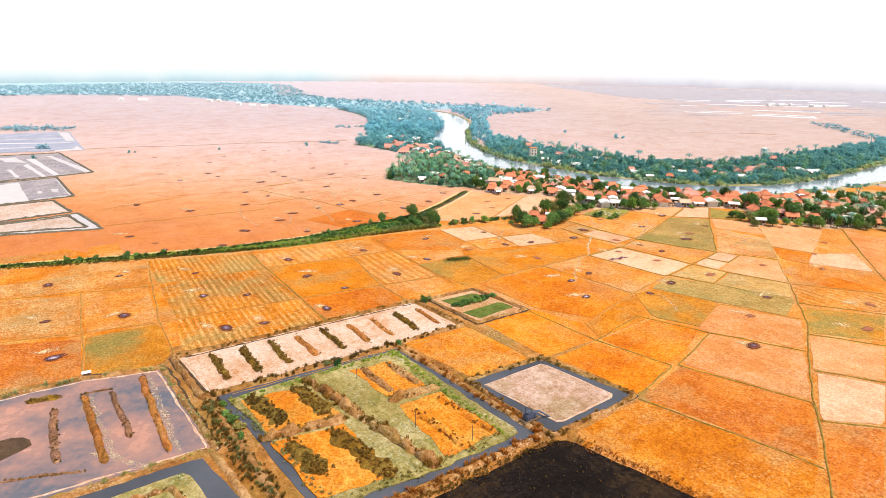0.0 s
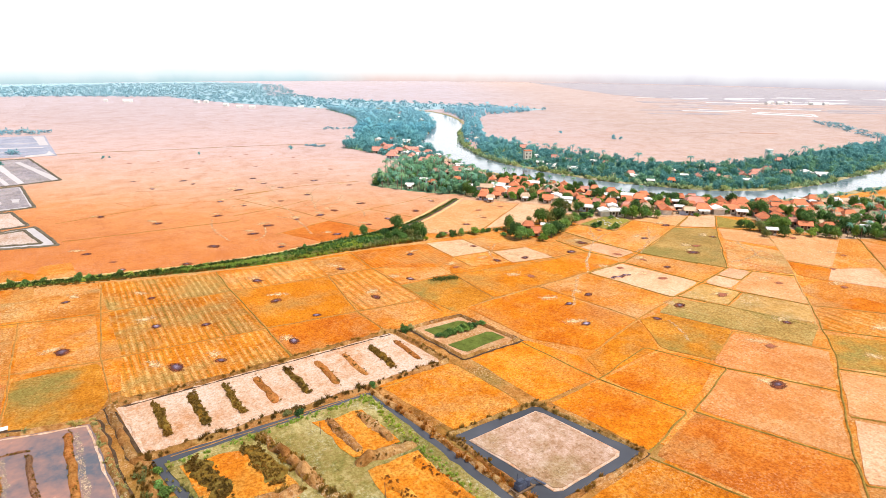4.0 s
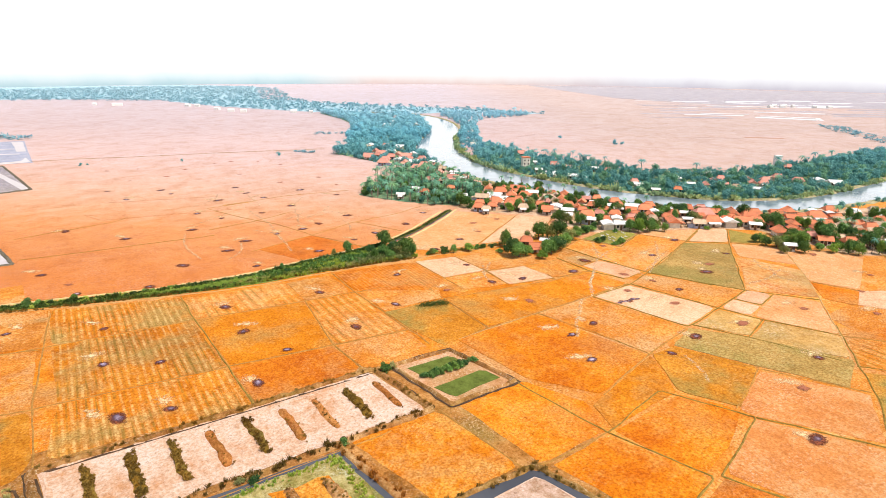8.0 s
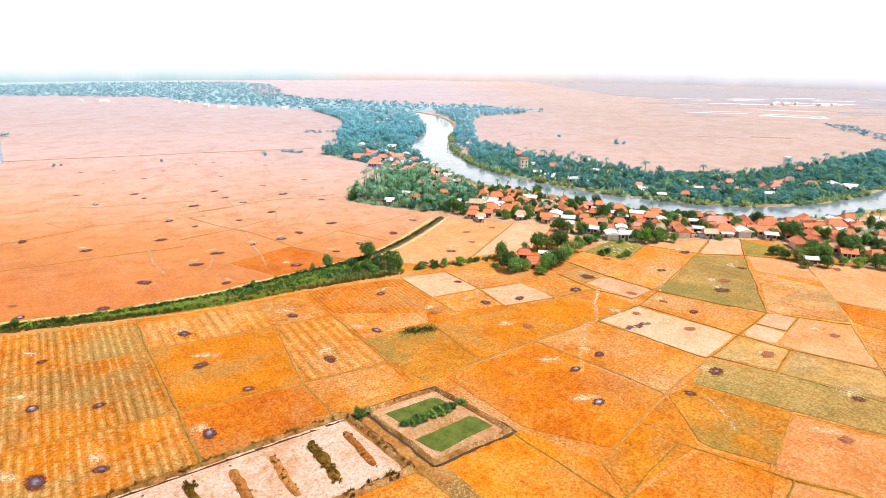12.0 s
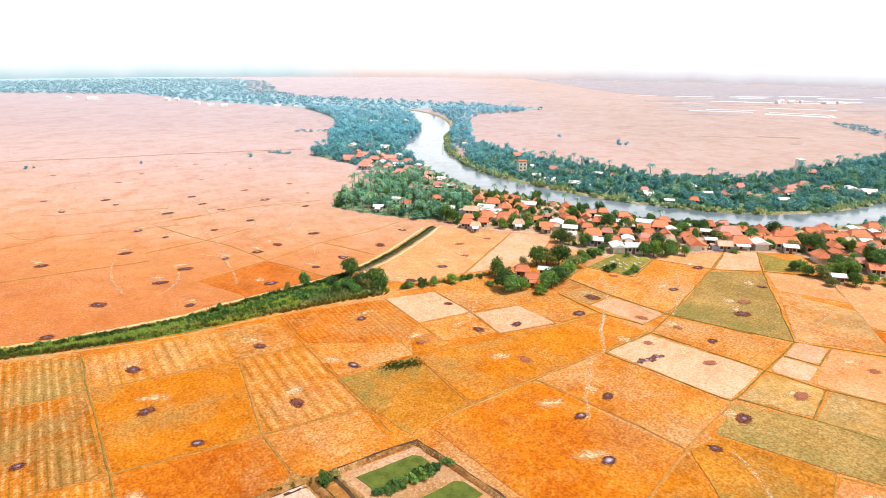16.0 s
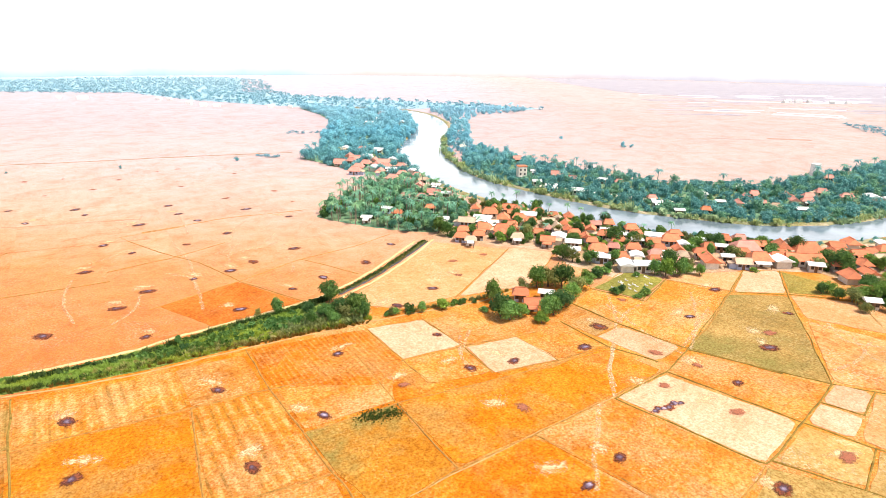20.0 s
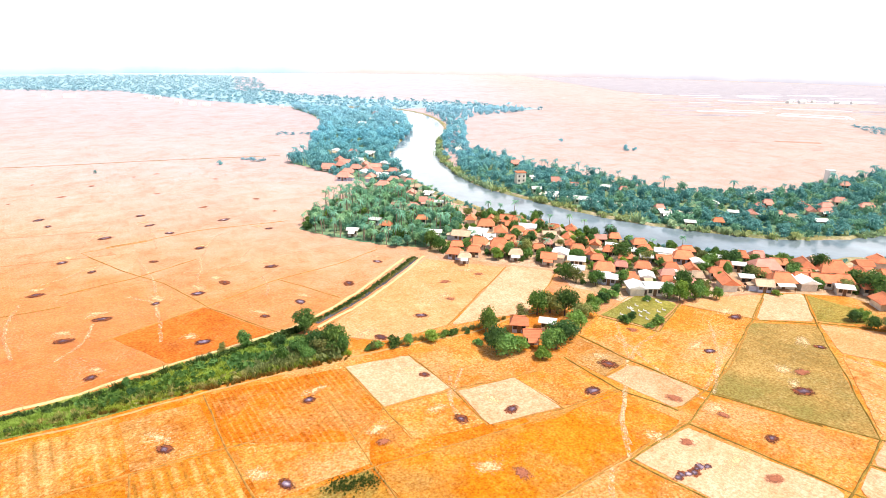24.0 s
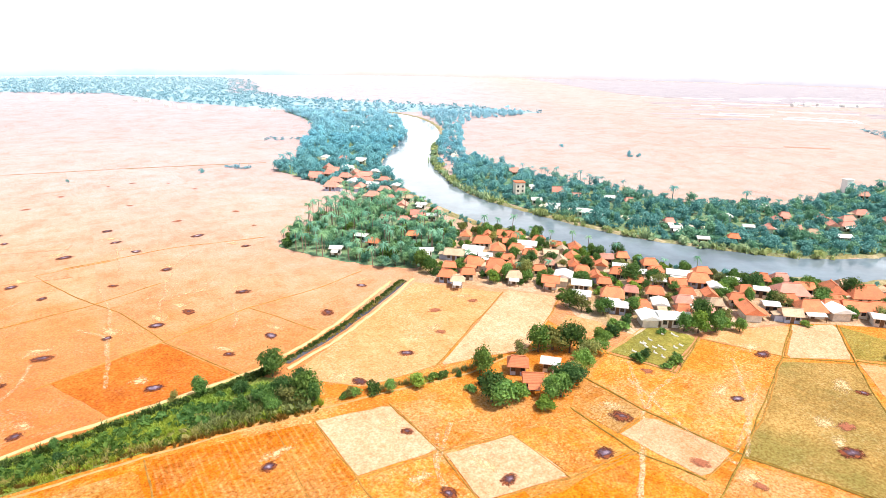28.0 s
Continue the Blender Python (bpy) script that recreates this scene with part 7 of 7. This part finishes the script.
for group in (VILLAGE_1, VILLAGE_2, VILLAGE_3, EAST_BANK_1, WEST_BANK_1, WEST_BANK_2):
    for x, y, w, roof in group:
        k += 1
        house(x, y, w, roof, k)
# smaller roofs packed between the larger ones
fill = []
for _ in range(2200):
    q = (rnd.uniform(20, 200), rnd.uniform(228, 335))
    if inside(q, [(26, 299), (60, 284), (62, 272), (80, 262), (110, 266), (136, 262), (150, 236), (195, 236), (215, 288), (150, 281), (100, 295), (70, 318), (45, 335)]) and all(math.hypot(q[0] - h[0], q[1] - h[1]) > 3.5 + 0.26 * h[2] for h in ROOFS + fill) and len(fill) < 120:
        fill.append((*q, rnd.uniform(3.9, 6.0)))
for x, y, w in fill:
    k += 1
    house(x, y, w, rnd.choice("oopowwb"), k)
for x, y, w, roof in ((39, 240.5, 5.0, "o"), (46, 241, 4.6, "w"), (41, 234.5, 3.6, "o")):
    k += 1
    house(x, y, w, roof, k)

# tall pale block on the far bank
ob = empty("tall_building", 64, 392, 0, 8, 0.68)
bm = bmesh.new()
box(bm, -3.2, 3.2, -3, 3, -0.1, 11)
part("wall", bm, M_WALL, ob)
bm = bmesh.new()
box(bm, -3.5, 3.5, -3.3, 3.3, 11, 11.5)
part("roof", bm, M_TILE, ob)
for sz in (2, 5, 8):
    for sx in (-1.6, 1.6):
        bm = bmesh.new()
        box(bm, sx - 0.6, sx + 0.6, -3.06, -2.98, sz, sz + 1.4)
        part("window", bm, M_GLASS, ob, "dark glass")
tagged(ob, "tall pale windowed block rising above riverside trees", "building")
ob = empty("water_tower", 226, 405, 0, 10, 0.72)
bm = bmesh.new()
box(bm, -2.4, 2.4, -2.4, 2.4, -0.1, 9)
part("wall", bm, M_ZINC, ob)
bm = bmesh.new()
box(bm, -2.7, 2.7, -2.7, 2.7, 9, 9.4)
part("roof", bm, M_ZINC, ob)
tagged(ob, "grey concrete block tower among the trees", "tower")

M_LAWN = stubble("grazed_lawn", (0.14, 0.15, 0.03), (0.26, 0.26, 0.06), (0.42, 0.38, 0.12), 0.0, 0.6, 0.3)
# burial ground: green lawn with white stones inside a low hedge
sheet("lawn", [(61, 248.5), (75.5, 262), (84.5, 255.5), (72, 240.5)], 0.14, M_LAWN, "green lawn of a small burial ground", "lawn", 0.3)
bund("grassy", (72, 240), (85, 255.5))
bund("path", (60.5, 248.5), (75.5, 262.8))
for i in range(15):
    a, b = rnd.random(), rnd.random()
    p, q = lerp((63, 249), (75.5, 260.5), a), lerp((72.5, 242.5), (83, 255), a)
    x, y = lerp(p, q, 0.08 + 0.84 * b)
    bm = bmesh.new()
    box(bm, -0.25, 0.25, -0.5, 0.5, 0, 0.15)
    box(bm, -0.16, 0.16, 0.4, 0.5, 0.15, 0.45)
    me = bpy.data.meshes.new("grave")
    bm.to_mesh(me)
    bm.free()
    me.materials.append(M_STONE)
    g = new("grave_marker", me)
    g.matrix_basis = pose(x, y, 0.13, 0, 0, rnd.uniform(20, 50))
    tagged(g, "low white stone grave on the lawn", "grave", "graves on the lawn")

# roads on the far bank
for pts in ([(53, 645), (51, 600), (48, 563), (42.5, 520), (41, 490), (43, 458)], [(70, 380), (88, 368), (106, 357), (128, 345)]):
    tagged(new("road", ribbon("road", pts, [(-2.2, 0.1), (-1.8, 0.3), (1.8, 0.3), (2.2, 0.1)], M_SANDROAD, 0.1, 4, 0.05, 0.8)), "pale sandy village road", "road", kind="structure")
# yards between the houses
sheet("yard", [(17, 298), (36, 287.5), (57, 281), (58, 268), (72, 254), (92, 259), (112, 263), (134, 259.5), (150, 228), (200, 228), (240, 300), (185, 292), (145, 286), (99, 299), (70, 322), (40, 348), (30, 330)], 0.05, M_YARD, "trodden sandy yards between village houses", "yard", 0.0, 0.6)

# diesel pump set by the fallow pond
M_STEEL = plain("dark_blue_steel", (0.055, 0.065, 0.10), 0.5, 0.4, 3, 0.4)
ob = empty("water_pump", 13.6, 96.4, 0.75, 35, 1.5)
bm = bmesh.new()
box(bm, -1.4, 1.4, -0.55, -0.4, -0.1, 0.08)
box(bm, -1.4, 1.4, 0.4, 0.55, -0.1, 0.08)
box(bm, -1.2, -1.0, -0.5, 0.5, 0.0, 0.1)
box(bm, 1.0, 1.2, -0.5, 0.5, 0.0, 0.1)
part("skid", bm, M_TIMBER, ob, "weathered timber skid")
bm = bmesh.new()
box(bm, -0.9, 0.3, -0.42, 0.42, 0.08, 0.85)
bmesh.ops.bevel(bm, geom=bm.edges[:], offset=0.08, segments=2, affect="EDGES")
part("engine", bm, M_STEEL, ob)
bm = bmesh.new()
box(bm, -0.8, 0.1, -0.3, 0.3, 0.87, 1.15)
bmesh.ops.bevel(bm, geom=bm.edges[:], offset=0.1, segments=2, affect="EDGES")
part("fuel_tank", bm, M_STEEL, ob)
linked("pump_pipe", mesh_of("pump_pipe", *tube([(0.7, 0, 0.1), (0.75, 0.0, 0.7), (1.3, -0.2, 0.75), (2.6, -0.7, -0.3)], [0.3, 0.28, 0.18, 0.16], 10), M_STEEL), ob)
linked("exhaust", mesh_of("exhaust", *tube([(-0.5, 0.3, 1.1), (-0.5, 0.3, 1.7)], [0.06, 0.06]), M_STEEL), ob)
tagged(ob, "dark blue diesel water pump on the moat bank", "water pump")
ob = empty("shed", -76, 113, 0.5, 30, 0.7)
bm = bmesh.new()
box(bm, -1.0, 1.0, -0.6, 0.6, -0.4, 1.0)
part("wall", bm, M_TIMBER, ob)
bm, _, _ = hip_roof(2.0, 1.2, 1.0, 0.25, 0.25, 0.001)
part("roof", bm, M_ZINC, ob, "pale sheet roof")
tagged(ob, "tiny sheet-roofed hut on the pond bank", "hut")
# shrubs on the pond banks
for i, (x, y, s) in enumerate([(-12, 127.5, 0.7), (-25, 118, 0.6), (-27, 117.5, 0.5), (-43, 99, 0.7), (-41, 97, 0.8), (-39, 94.5, 0.7), (-44.5, 102, 0.6), (-6, 152.5, 0.9), (-5, 153.5, 0.7), (-38, 92, 0.6)]):
    tree("bush", i % 3, x, y, s)
for k in range(11):
    p = lerp((2.8, 149.6), (12.4, 156), k / 10)
    tree("bush", k % 2, p[0] + rnd.uniform(-0.4, 0.4), p[1] + rnd.uniform(-0.4, 0.4), 0.55 + 0.25 * rnd.random())
